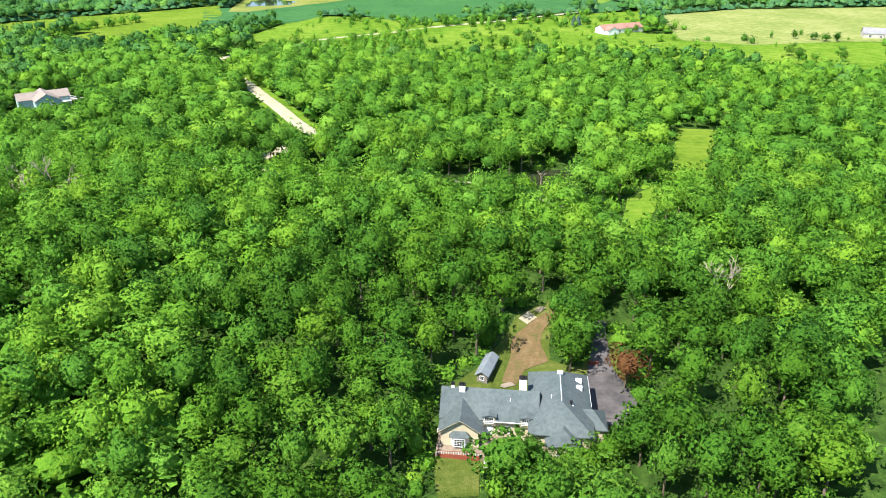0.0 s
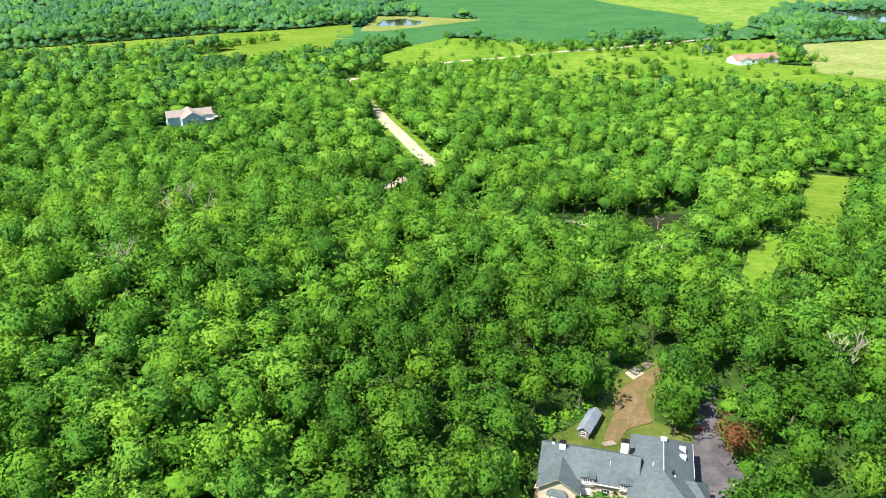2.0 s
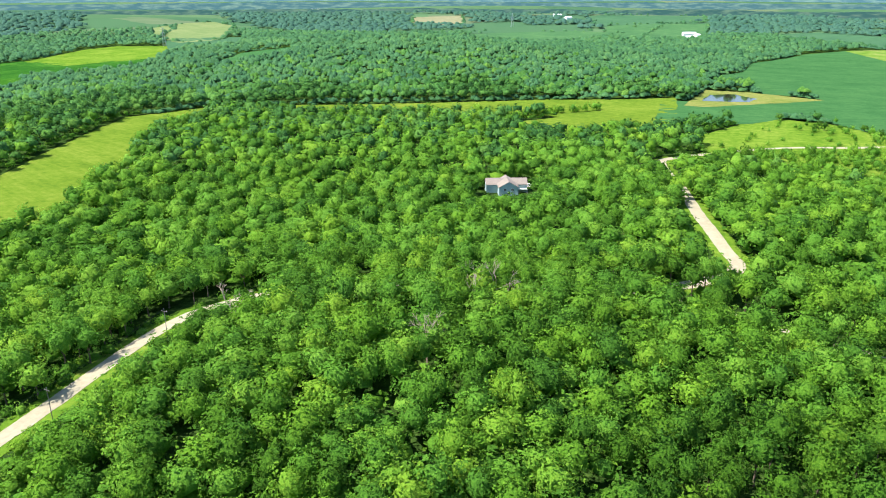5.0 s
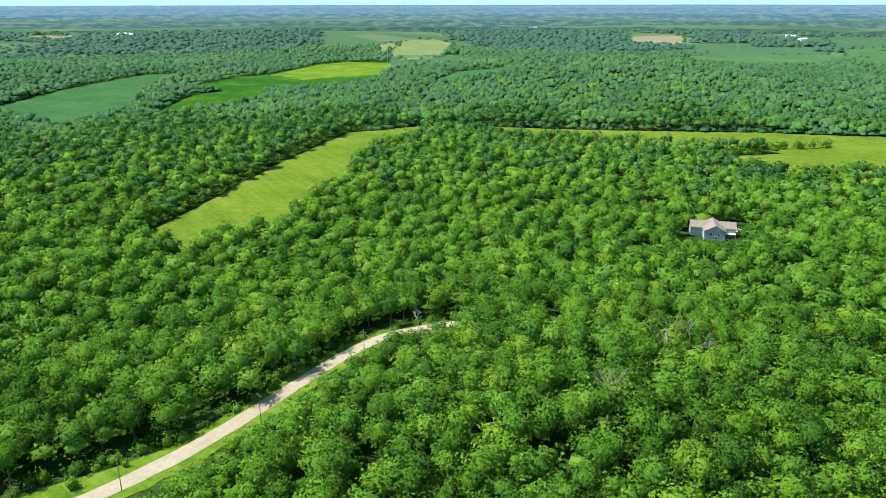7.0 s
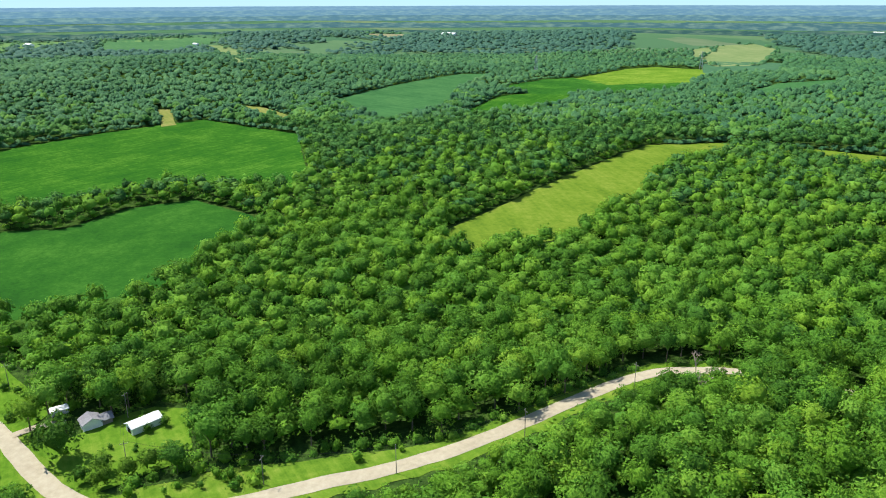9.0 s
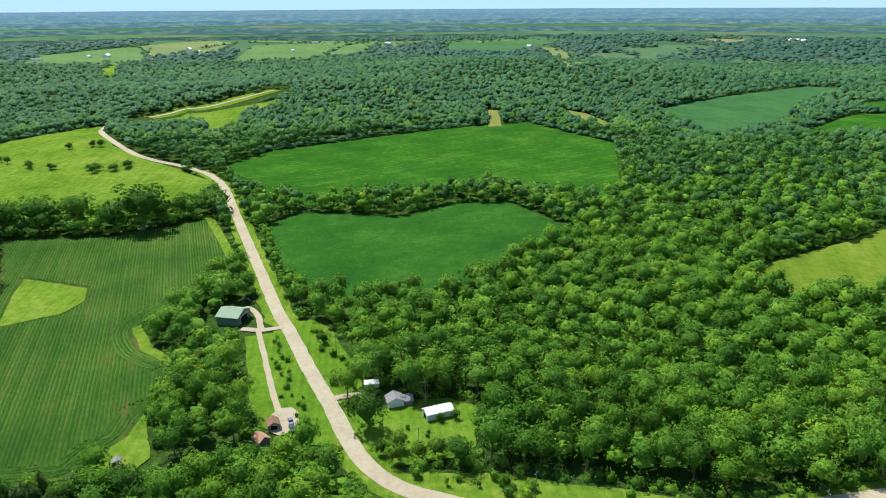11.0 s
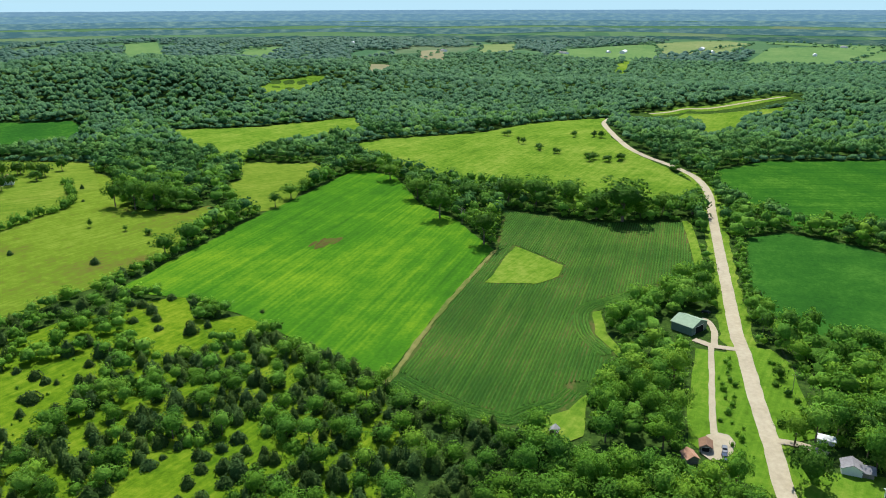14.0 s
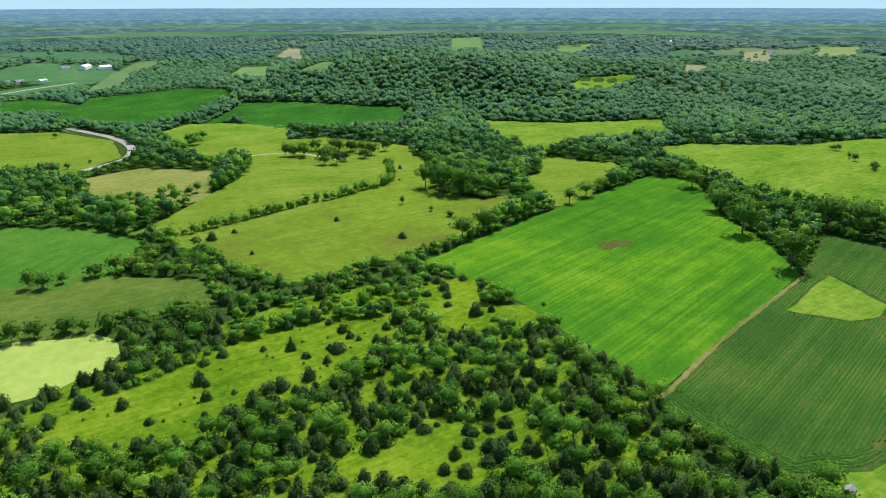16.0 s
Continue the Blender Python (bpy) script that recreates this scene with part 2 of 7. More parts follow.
m_water = stone("dark_water", (0.018, 0.022, 0.012), (0.03, 0.035, 0.018), 0.2, rough=0.08, relief=0.05)


# ---------------------------------------------------------------- building helpers
def part(name, bm, mat, parent=None, label="", smooth=False):
    me = bpy.data.meshes.new(name)
    bm.to_mesh(me)
    bm.free()
    for m in (mat if isinstance(mat, (list, tuple)) else (mat,)):
        me.materials.append(m)
    if smooth:
        me.shade_smooth()
    ob = new(name, me)
    ob.parent = parent
    if label:
        ob["label"] = label
    return ob


def from_arrays(name, verts, tris, mat, tint=None, smooth=False, normals=None):
    me = bpy.data.meshes.new(name)
    me.vertices.add(len(verts))
    me.vertices.foreach_set("co", np.asarray(verts, np.float32).ravel())
    me.loops.add(tris.size)
    me.loops.foreach_set("vertex_index", np.asarray(tris, np.int32).ravel())
    me.polygons.add(len(tris))
    me.polygons.foreach_set("loop_start", np.arange(0, tris.size, 3, dtype=np.int32))
    me.polygons.foreach_set("use_smooth", np.full(len(tris), smooth))
    if tint is not None:
        me.attributes.new("tint", 'FLOAT', 'POINT').data.foreach_set("value", np.asarray(tint, np.float32))
    me.materials.append(mat)
    me.update(calc_edges=True)
    if normals is not None:
        me.attributes.new("custom_normal", 'FLOAT_VECTOR', 'POINT').data.foreach_set("vector", np.asarray(normals, np.float32).ravel())
    return me


def height(x, y):
    """The lie of the land: low ridges by the camera, wooded hills farther off, and a rise to the skyline."""
    x, y = np.asarray(x, float), np.asarray(y, float)
    z = np.zeros(np.broadcast(x, y).shape)
    for cx, cy, up, sx, sy in ((-95, 190, 13, 95, 85), (-10, 370, 11, 90, 90), (-480, 400, 8, 200, 200), (40, 120, -5, 70, 70),
                               (-520, 1150, 34, 380, 260), (-1400, 270, 40, 270, 400), (-760, -1150, 28, 420, 300), (-790, -280, 10, 170, 170), (-230, -600, 9, 190, 190),
                               (-671, -989, 20, 110, 110), (-727, -924, 18, 100, 100), (-791, -863, 16, 100, 100), (-1069, -962, 20, 120, 120), (-1103, -861, 16, 110, 110), (-1112, -699, 14, 130, 130), (-829, -1114, 22, 140, 140), (-1058, -1176, 22, 150, 150), (-546, -1155, 22, 140, 140), (-705, -1163, 20, 150, 150), (-1213, -473, 16, 130, 130), (-1171, -54, 16, 140, 140), (-1186, -288, 15, 120, 120),
                               (-1500, 1500, 26, 420, 260), (-300, 2300, 10, 500, 240), (900, 1900, 22, 420, 260), (-2300, 900, 12, 300, 520), (-2300, -300, 14, 300, 480), (-1750, -950, 22, 300, 420), (-1500, -2000, 12, 520, 300), (-450, -2000, 18, 420, 260)):
        z = z + up * np.exp(-((x - cx) / sx) ** 2 - ((y - cy) / sy) ** 2)
    t = np.clip((np.hypot(x, y) - 1400) / 2400, 0, 1)
    z = z + 62 * t * t * (3 - 2 * t) + t * (1 - t) * 2 * (9 * np.sin(x / 310 + 1.3) * np.cos(y / 270) + 6 * np.sin(x / 170 - y / 220))
    return z


def level(x, y):
    return float(height(x, y))


def smooth_line(points, step=4.0):
    """A smooth line through the points, sampled about every step metres."""
    p = np.array(points, float)
    p = np.vstack([2 * p[0] - p[1], p, 2 * p[-1] - p[-2]])
    out = []
    for a, b, c, d in zip(p, p[1:], p[2:], p[3:]):
        k = max(2, int(np.hypot(*(c - b)) / step))
        for t in np.arange(k) / k:
            out.append(0.5 * (2 * b + (c - a) * t + (2 * a - 5 * b + 4 * c - d) * t * t + (3 * b - a - 3 * c + d) * t ** 3))
    out.append(p[-2])
    return np.array(out)


def inside(x, y, outline):
    o = np.array(outline, float)
    r = np.zeros(x.shape, bool)
    for (ax, ay), (bx, by) in zip(o, np.roll(o, -1, 0)):
        r ^= ((ay > y) != (by > y)) & (x < (bx - ax) * (y - ay) / (by - ay + 1e-12) + ax)
    return r


def away(x, y, line):
    """Distance from points to a line of points."""
    d = np.full(x.shape, 1e9)
    p = np.array(line, float)
    for a, b in zip(p, p[1:]):
        v = b - a
        t = np.clip(((x - a[0]) * v[0] + (y - a[1]) * v[1]) / (v @ v + 1e-9), 0, 1)
        d = np.minimum(d, np.hypot(x - a[0] - t * v[0], y - a[1] - t * v[1]))
    return d


def patch(name, outline, mat, lift, label, category, cells=14, ragged=2.0, kind="structure"):
    """A field or yard that lies on the land, with a slightly ragged edge."""
    o = np.array(outline, float)
    size = max(np.ptp(o[:, 0]), np.ptp(o[:, 1]))
    pts = []
    for a, b in zip(o, np.roll(o, -1, 0)):
        k = max(1, int(np.hypot(*(b - a)) / max(size / 40, 2.5)))
        for t in np.arange(k) / k:
            q = a + (b - a) * t
            w = ragged * noise.noise((q[0] * 0.05, q[1] * 0.05, 3.0))
            w2 = ragged * noise.noise((q[0] * 0.05, q[1] * 0.05, 9.0))
            pts.append((q[0] + w, q[1] + w2))
    bm = bmesh.new()
    bm.faces.new([bm.verts.new((x, y, 0)) for x, y in pts])
    bmesh.ops.triangulate(bm, faces=bm.faces[:])
    for ax in (0, 1):
        lo, hi = o[:, ax].min(), o[:, ax].max()
        for c in np.linspace(lo, hi, cells + 2)[1:-1]:
            co, no = [0, 0, 0], [0, 0, 0]
            co[ax], no[ax] = c, 1
            bmesh.ops.bisect_plane(bm, geom=bm.verts[:] + bm.edges[:] + bm.faces[:], plane_co=co, plane_no=no)
    for v in bm.verts:
        v.co.z = level(v.co.x, v.co.y) + lift
    bmesh.ops.recalc_face_normals(bm, faces=bm.faces[:])
    if bm.faces[:] and sum(f.normal.z for f in bm.faces) < 0:
        bmesh.ops.reverse_faces(bm, faces=bm.faces[:])
    ob = part(name, bm, mat, None)
    return tagged(ob, label, category, kind=kind)


def ribbon(name, line, width, mat, lift, label, category, ragged=0.4):
    """A road along a line, crowned in the middle, with uneven edges."""
    line = np.asarray(line)
    d = np.gradient(line, axis=0)
    d /= np.linalg.norm(d, axis=1, keepdims=True) + 1e-9
    side = np.stack([-d[:, 1], d[:, 0]], 1)
    bm = bmesh.new()
    rows = []
    for i, (p, s) in enumerate(zip(line, side)):
        row = []
        for u in (-0.5, -0.3, 0.0, 0.3, 0.5):
            e = ragged * noise.noise((p[0] * 0.15, p[1] * 0.15, u * 20)) if abs(u) == 0.5 else 0
            q = p + s * (u * width + e)
            row.append(bm.verts.new((q[0], q[1], level(q[0], q[1]) + lift + 0.12 * (1 - 4 * u * u))))
        rows.append(row)
    for a, b in zip(rows, rows[1:]):
        for k in range(4):
            bm.faces.new((a[k], b[k], b[k + 1], a[k + 1]))
    bmesh.ops.recalc_face_normals(bm, faces=bm.faces[:])
    if sum(f.normal.z for f in bm.faces) < 0:
        bmesh.ops.reverse_faces(bm, faces=bm.faces[:])
    return tagged(part(name, bm, mat, None, smooth=True), label, category, kind="structure")

# ---------------------------------------------------------------- plan: roads and lanes
ROAD_LINE = [(-956.8, -334.1), (-897, -319.7), (-810.7, -278.2), (-749, -240.6), (-718.2, -211.7), (-696.6, -181.4), (-667.6, -150.9), (-622.4, -128.4), (-553.1, -108.6), (-468.9, -84.9), (-399.6, -65.3), (-353.6, -52.4), (-325.4, -42.7), (-287, -30.8), (-259.8, -21.3), (-232.9, -13.1), (-214.7, -5.2), (-203.5, 3.8), (-195.9, 15.9), (-188.5, 35), (-184, 62), (-179.5, 81.7), (-176.4, 109.2), (-176.7, 140.6), (-178.3, 177.6), (-174.8, 199.4), (-161.5, 218.7), (-167.5, 211.6), (-152.9, 226.3), (-125, 241), (-98.1, 250.2), (-77.9, 261.8), (-45, 268.4), (-22, 281), (0, 300), (10.2, 316.6), (5.1, 330.9), (-1.9, 352.8), (-11.6, 387.5), (-25.2, 465), (-42.7, 535.7), (-37.2, 558.3), (0.9, 596.5), (40.3, 627.4), (98.6, 652.1), (140.1, 675.1), (213.9, 703.8), (311.4, 749.9)]
ROAD = smooth_line(ROAD_LINE)
LANE_HOUSE = [(63.7, 117.9), (66.2, 126.5), (70.4, 139), (73.6, 148.2), (77, 155.4)]
LANE_WOOD = [(-20, 280), (20, 268), (64, 257), (86, 240), (102, 217)]
LANE_BARN = [(-332.6, -46.8), (-330.2, -56.9), (-332.7, -67.1)]
LANE_LOOP = [(-330.2, -57.1), (-348, -61.3), (-357.7, -66.4), (-359.2, -70.1)]
LANE_SHEDS = [(-329.2, -58.4), (-298.1, -51), (-268.1, -43.9), (-247.1, -38)]
LANE_CABIN = [(-261.8, -20), (-263.6, -12.3), (-262, -3)]
LANE_FAR = [(-94.1, -727.3), (-132.3, -750.8), (-155.4, -774.2), (-172.6, -833.1), (-170.2, -908.9), (-139.3, -1012.2)]
LANE_PAVED = [(-107, -1470), (-165, -1522), (-227, -1565), (-288, -1620), (-322, -1667), (-319, -1720), (-292, -1753), (-253, -1777), (-195, -1819)]
LANE_HILL = [(-1020, -300), (-1040.3, -279.5), (-1066.5, -263.1), (-1078.3, -234.6), (-1125.3, -194.9), (-1183.1, -152.2)]
LANE_FARM = [(-246, -696.5), (-294.1, -684.6), (-314, -625)]
HEDGE_PASTURE = [(-127.7, -483.9), (-156.1, -487.8), (-191.7, -493.8), (-224.7, -502.5), (-246.6, -503.5), (-276.7, -512.9), (-312.2, -528), (-349.3, -592.1)]
HEDGE_NORTH = [(104.9, 684.7), (145, 676.2), (188, 678), (240.1, 670.5), (260.4, 651.2), (300.4, 680.8), (337.2, 627.2), (345.3, 611.4)]
HEDGE_TRACK = [(-321.8, -49.8), (-305.2, -45.7), (-289.2, -41.4), (-269.8, -36.9), (-254.7, -32.8), (-241.1, -29), (-232.3, -25.7)]
CORN_VERGE = [(-530.6, -121.9), (-481.4, -104.4), (-437.4, -89.6), (-422.9, -85.1)]
TREES_BACK = [(61.6, 136.6), (66.2, 141.6), (63.5, 146.1), (67.3, 149.1)]
DEAD_TREES = [(-85.2, 238.5), (-77.3, 236.7), (-71.6, 234.7), (-77.9, 225.6), (-77.4, 183.7), (-161.8, 198.1), (-154.7, 199.7), (-150.4, 187.8), (-66, 233)]
TREES_CABIN = [(-239.5, -6.4), (-275.5, 7.2), (-260.2, 13.8), (-261.1, 24.8), (-289.7, 1.1), (-312.8, -26.6), (-223.9, 5.4), (-218, 18.5), (-242.2, 27.1), (-240.8, 21.2), (-242, 38.3), (-266.2, 34), (-282.9, 18.5), (-221.6, -1.4), (-216.4, 4.1), (-217.7, 12.1), (-221.9, 24.6)]
TREES_FARM_MORE = [(-295.5, -665.9), (-308.9, -640.1), (-341.1, -688.2), (-317.6, -619.9), (-341.6, -624.6), (-356.5, -636.7), (-292, -611.9), (-303.8, -609.8), (-317.9, -684.8), (-346.7, -662.9), (-285.1, -666.8), (-280.2, -671.1)]
TREES_FRONT = [(35.9, 100.6), (39.3, 97.6), (44.8, 96.4), (43.1, 102.4), (50.1, 97.1), (32.7, 95.1), (35.9, 93.8), (41.5, 91.9), (49.8, 103.5)]
CLUMP_WEST = [(-113.1, -585.4), (-139.8, -583.9), (-166.7, -578.2), (-198.1, -606), (-229.6, -626.4)]
CLUMP_HILL = [(-344.8, -511.7), (-342.6, -468.5), (-354.6, -454.3)]
CLUMP_ROAD = [(-157.3, -707), (-172.5, -702.7)]
CLUMP_BEND = [(-183.6, -781.6), (-213, -792.1), (-241.6, -830.7)]
HEDGE_MARSH = [(55, 710.3), (105.2, 702.4), (160.3, 681), (215.6, 710.1), (262.2, 705.2), (317.4, 725.5)]
TREES_MEADOW = [(-696.5, -317.4), (-689.1, -298), (-758.5, -386.1), (-720.9, -350.9), (-681.8, -260), (-688, -252.8), (-686.7, -239.2), (-689.5, -228.4), (-779.5, -309.2), (-781.7, -291.7), (-783.3, -282.9)]
TREES_PASTURE = [(-285.3, -464.7), (-294.8, -439.5), (-298.8, -421.1), (-322.2, -466.6), (-88.6, -535.2), (-93.8, -513.3), (-107.6, -543.9), (-118.5, -599.7), (-141.9, -590), (-156.1, -578.2), (-98.5, -755.4), (-120.6, -769.4), (-116.4, -951.4)]
TREES_FARM = [(-292.6, -654.6), (-287, -665.7), (-319.7, -656.9), (-335.5, -667.1), (-352.3, -650.4), (-353.6, -635.3), (-351.2, -666.2), (-380.9, -650.8), (-303.9, -640.7)]
TREES_LAWN = [(116.7, 695), (133.3, 691.5), (152.2, 700.4), (76.5, 720.2), (68, 712.3), (190.9, 645.1), (172.2, 563.5), (190.3, 541.5), (171.7, 668.7), (257.2, 704.4), (224.9, 676.7), (41.5, 759.2), (108.3, 725.2), (72.1, 729.4)]
TREES_RIGHT = [(413.3, 545.2), (360.1, 466.4), (425.3, 536.7), (428.6, 527.3), (383.3, 450.4), (437.5, 525.3), (303, 607.1), (326.7, 612), (331.6, 600.8), (360.5, 477.8)]
SPRUCES = [(265.3, 656.3), (271, 659.7)]
SHRUBS_RIGHT = [(-305, -26.8), (-299.4, -21.4), (-294.9, -17.2), (-273.8, -20.1), (-302.6, -7.9), (-284.4, -12.8), (-277, -6.4), (-290.4, -2.4)]
BLUE_HOUSE_SIGHT = [(-129.2, 404.4), (-113.3, 414.2)]
POND_SIGHT = [(7.7, -365.7), (-7.8, -366.9), (-24.6, -370.7), (-44, -368.4), (-52.7, -342.4), (-35.1, -310.1), (-19.7, -304.6), (8.5, -312.4)]
CREEK_SIGHT = [(91.5, 260.1), (100.4, 266.6), (110.4, 267), (104.6, 255.4), (93.4, 249.8)]
LANE_SIGHT = [(60, 259), (68, 255)]
WING_SIGHT = [(44, 106), (57, 109)]
HEDGE_BAND = [(-260.4, 610.3), (-227, 643.6), (-198.2, 678.3), (-172.5, 710.1), (-144.8, 736.8), (-127.1, 756)]
HOUSE_SIGHT = [(21, 101), (34, 98)]
BARN_SIGHT = [(-340, -78), (-339, -65)]
SHED_SIGHT = [(-241, -42), (-238, -33), (-222, -91)]
CABIN_SIGHT = [(-257, 2), (-243, 16), (-246, 27)]
HOUSE_ROOM = [(29.7, 115.9, 9), (32.2, 123.5, 9), (39.8, 121.1, 9.5), (46.5, 118.9, 9), (48.4, 108.8, 8.5), (51.2, 117.3, 10), (54.9, 125.6, 9.5), (57.2, 113.3, 8), (35.4, 114.1, 9), (66.1, 117.8, 6), (71.5, 127.5, 7.5), (69.0, 121.5, 6.0), (67.4, 126.2, 6.5), (68.3, 122.8, 6.5), (63.3, 120.0, 6.5)]
FARMSTEADS = []
FARMSTEADS.append((-332.4, -1755.7, 26, 14, 6, 20, 0))
FARMSTEADS.append((-296.5, -1773.8, 40, 16, 6, 60, 0))
FARMSTEADS.append((-258.1, -1776.1, 18, 10, 5, 10, 1))
FARMSTEADS.append((-191.9, -1618.8, 16, 9, 4, 40, 0))
FARMSTEADS.append((-138.3, -1606.4, 45, 14, 5, 15, 1))
FARMSTEADS.append((-573.6, -1720.7, 14, 9, 4, 30, 0))
FARMSTEADS.append((-516.5, -1665.6, 50, 18, 4, 20, 2))
FARMSTEADS.append((-2025, -681, 46, 14, 5, 10, 0))
FARMSTEADS.append((-2013, -719, 14, 9, 4, 40, 0))
FARMSTEADS.append((-1875, -792, 26, 10, 4, 70, 1))
FARMSTEADS.append((-2131, -499, 34, 13, 5, 5, 0))
FARMSTEADS.append((-2075, -457, 26, 10, 4, 20, 0))
FARMSTEADS.append((-2208, 460, 16, 9, 4, 30, 0))
FARMSTEADS.append((-2972, 1611, 60, 18, 6, 10, 0))
FARMSTEADS.append((-2088, 1215, 60, 25, 6, 10, 0))
FARMSTEADS.append((-2309, 50, 40, 14, 5, 15, 0))
FARMSTEADS.append((-2302, -168, 16, 10, 4, 50, 1))
FARMSTEADS.append((-2069, -212, 18, 9, 4, 10, 0))
FARMSTEADS.append((-1840, -1472, 24, 11, 5, 30, 0))
FARMSTEADS.append((-1698, -1055, 18, 10, 4, 60, 1))
FARMSTEADS.append((-1116, -1056, 12, 8, 4, 30, 0))
FARMSTEADS.append((-2607, 1449, 40, 14, 5, 20, 0))
FARMSTEADS.append((-2593, 1500, 50, 14, 5, 20, 0))
FARMSTEADS.append((-1383, 2331, 30, 12, 5, 30, 0))
FARMSTEADS.append((-1288, 2730, 30, 12, 5, 60, 0))
FARMSTEADS.append((-536, 2331, 26, 12, 5, 10, 0))
FARMSTEADS.append((-483, 2237, 24, 12, 5, 60, 0))
FARMSTEADS.append((-117, 1876, 30, 14, 6, 20, 0))
FARMSTEADS.append((-99, 1850, 24, 12, 5, 70, 0))
FARMSTEADS.append((-1356, 3096, 30, 12, 5, 0, 0))
FARMSTEADS.append((-106, 1799, 24, 12, 5, 20, 0))
FARMSTEADS.append((498, 1823, 22, 12, 5, 30, 0))
FARMSTEADS.append((504, 1674, 34, 14, 6, 70, 0))
FARMSTEADS.append((547, 1745, 26, 12, 5, 20, 0))
FARMSTEADS.append((500, 1878, 20, 12, 5, 0, 1))
FARMSTEADS.append((574, 1652, 30, 14, 5, 40, 1))
BARE_PATCH = [(-346.7, -321.9), (-369.8, -328), (-382, -323.7), (-371.5, -311.4), (-342.9, -298.5), (-329, -297.9), (-335.5, -307.6)]
FIELD_BORDER = [(-220.8, -165.6), (-303.3, -188.1), (-400.2, -209.7)]
PYLONS = [(-1176.3, 877.9), (-1036.3, 1173.8), (-584.4, 2007.2)]
CAR_PLACE = (-113.1, 435.7)
m_paved_far = stone("weathered_paving", (0.22, 0.21, 0.19), (0.32, 0.305, 0.275), 0.2)


# ---------------------------------------------------------------- the land
def make_ground():
    radii = np.concatenate([[0.0], 6 * 1.0465 ** np.arange(148)])
    radii = radii[radii < 4850].tolist() + [4900.0]
    sectors = 360
    a = np.arange(sectors) * 2 * math.pi / sectors
    ring = np.array(radii[1:])
    x, y = np.outer(ring, np.sin(a)), np.outer(ring, np.cos(a))
    v = np.vstack([[[0, 0, level(0, 0)]], np.stack([x, y, height(x, y)], -1).reshape(-1, 3)])
    i = np.arange(sectors)
    j = (i + 1) % sectors
    t = [np.stack([np.zeros(sectors, int), 1 + j, 1 + i], 1)]
    for k in range(len(ring) - 1):
        p, q = 1 + k * sectors, 1 + (k + 1) * sectors
        t.append(np.stack([p + i, p + j, q + j], 1))
        t.append(np.stack([p + i, q + j, q + i], 1))
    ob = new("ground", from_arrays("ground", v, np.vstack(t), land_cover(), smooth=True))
    return tagged(ob, "rolling ground with rough grass and wood floor", "ground", kind="structure")


make_ground()

road_r = np.hypot(ROAD[:, 0], ROAD[:, 1])
LANES = [(ROAD, 2.0), (ROAD[(ROAD[:, 0] < -250) & (road_r < 520)], 15.0), (ROAD[(ROAD[:, 0] < -163) & (ROAD[:, 1] < 222)], 9.0), (ROAD[(ROAD[:, 1] > 325) & (ROAD[:, 1] < 395)], 4.0), (ROAD[ROAD[:, 1] > 520], 8.0)]
VERGE = ROAD[np.hypot(ROAD[:, 0], ROAD[:, 1]) < 700]
ribbon("road_side", VERGE, 15.0, m_meadow, 0.16, "rough grass shoulders of the gravel road", "grass", 2.5)
ribbon("paved_verge", smooth_line(LANE_PAVED, 12.0), 64.0, m_hazed_far_crop[1], 0.3, "rough green verge of the distant paved road", "grass", 4.0)
ribbon("hill_verge", smooth_line(LANE_HILL, 8.0), 30.0, m_meadow, 0.3, "grass verge along the hilltop road", "grass", 3.0)
ribbon("road", ROAD, 6.6, m_gravel, 0.35, "pale gravel country road winding through fields and woods", "road", 0.4)
for name, line, width, mat, label in (
        ("lane_house", LANE_HOUSE, 4.0, m_paved, "dark asphalt drive leading into the wood"),
        ("lane_wood", LANE_WOOD, 4.0, m_lane, "narrow gravel drive through the wood"),
        ("lane_barn", LANE_BARN, 3.8, m_lane, "short gravel drive from the road to the green-roofed barn"),
        ("lane_barn_loop", LANE_LOOP, 3.2, m_lane, "gravel turning loop before the green-roofed barn"),
        ("lane_sheds", LANE_SHEDS, 2.6, m_lane, "pale gravel track across mown grass to the sheds"),
        ("lane_cabin", LANE_CABIN, 3.6, m_lane, "short gravel drive to the white cabin"),
        ("lane_far", LANE_FAR, 9.0, m_paved_far, "grey paved road curving between distant fields"),
        ("lane_paved", LANE_PAVED, 9.0, m_paved_far, "grey paved road bending past the distant farm"),
        ("lane_hill", LANE_HILL, 5.0, m_lane, "pale gravel road along the hilltop clearing"),
        ("corn_verge", CORN_VERGE, 6.0, m_meadow, "grass strip between the corn and the roadside bushes"),
        ("lane_farm", LANE_FARM, 4.0, m_lane, "pale farm track on the far hill")):
    line = smooth_line(line, 3.0)
    LANES.append((line, 0.0 if name == "lane_house" else 70.0 if name == "lane_paved" else 26.0 if name == "lane_hill" else width))
    ribbon(name, line, width, mat, 0.50, label, "lane")

OPEN = []


def open_patch(name, outline, mat, lift, label, category, cells=14, ragged=2.0):
    OPEN.append(outline)
    return patch(name, outline, mat, lift, label, category, cells, ragged)


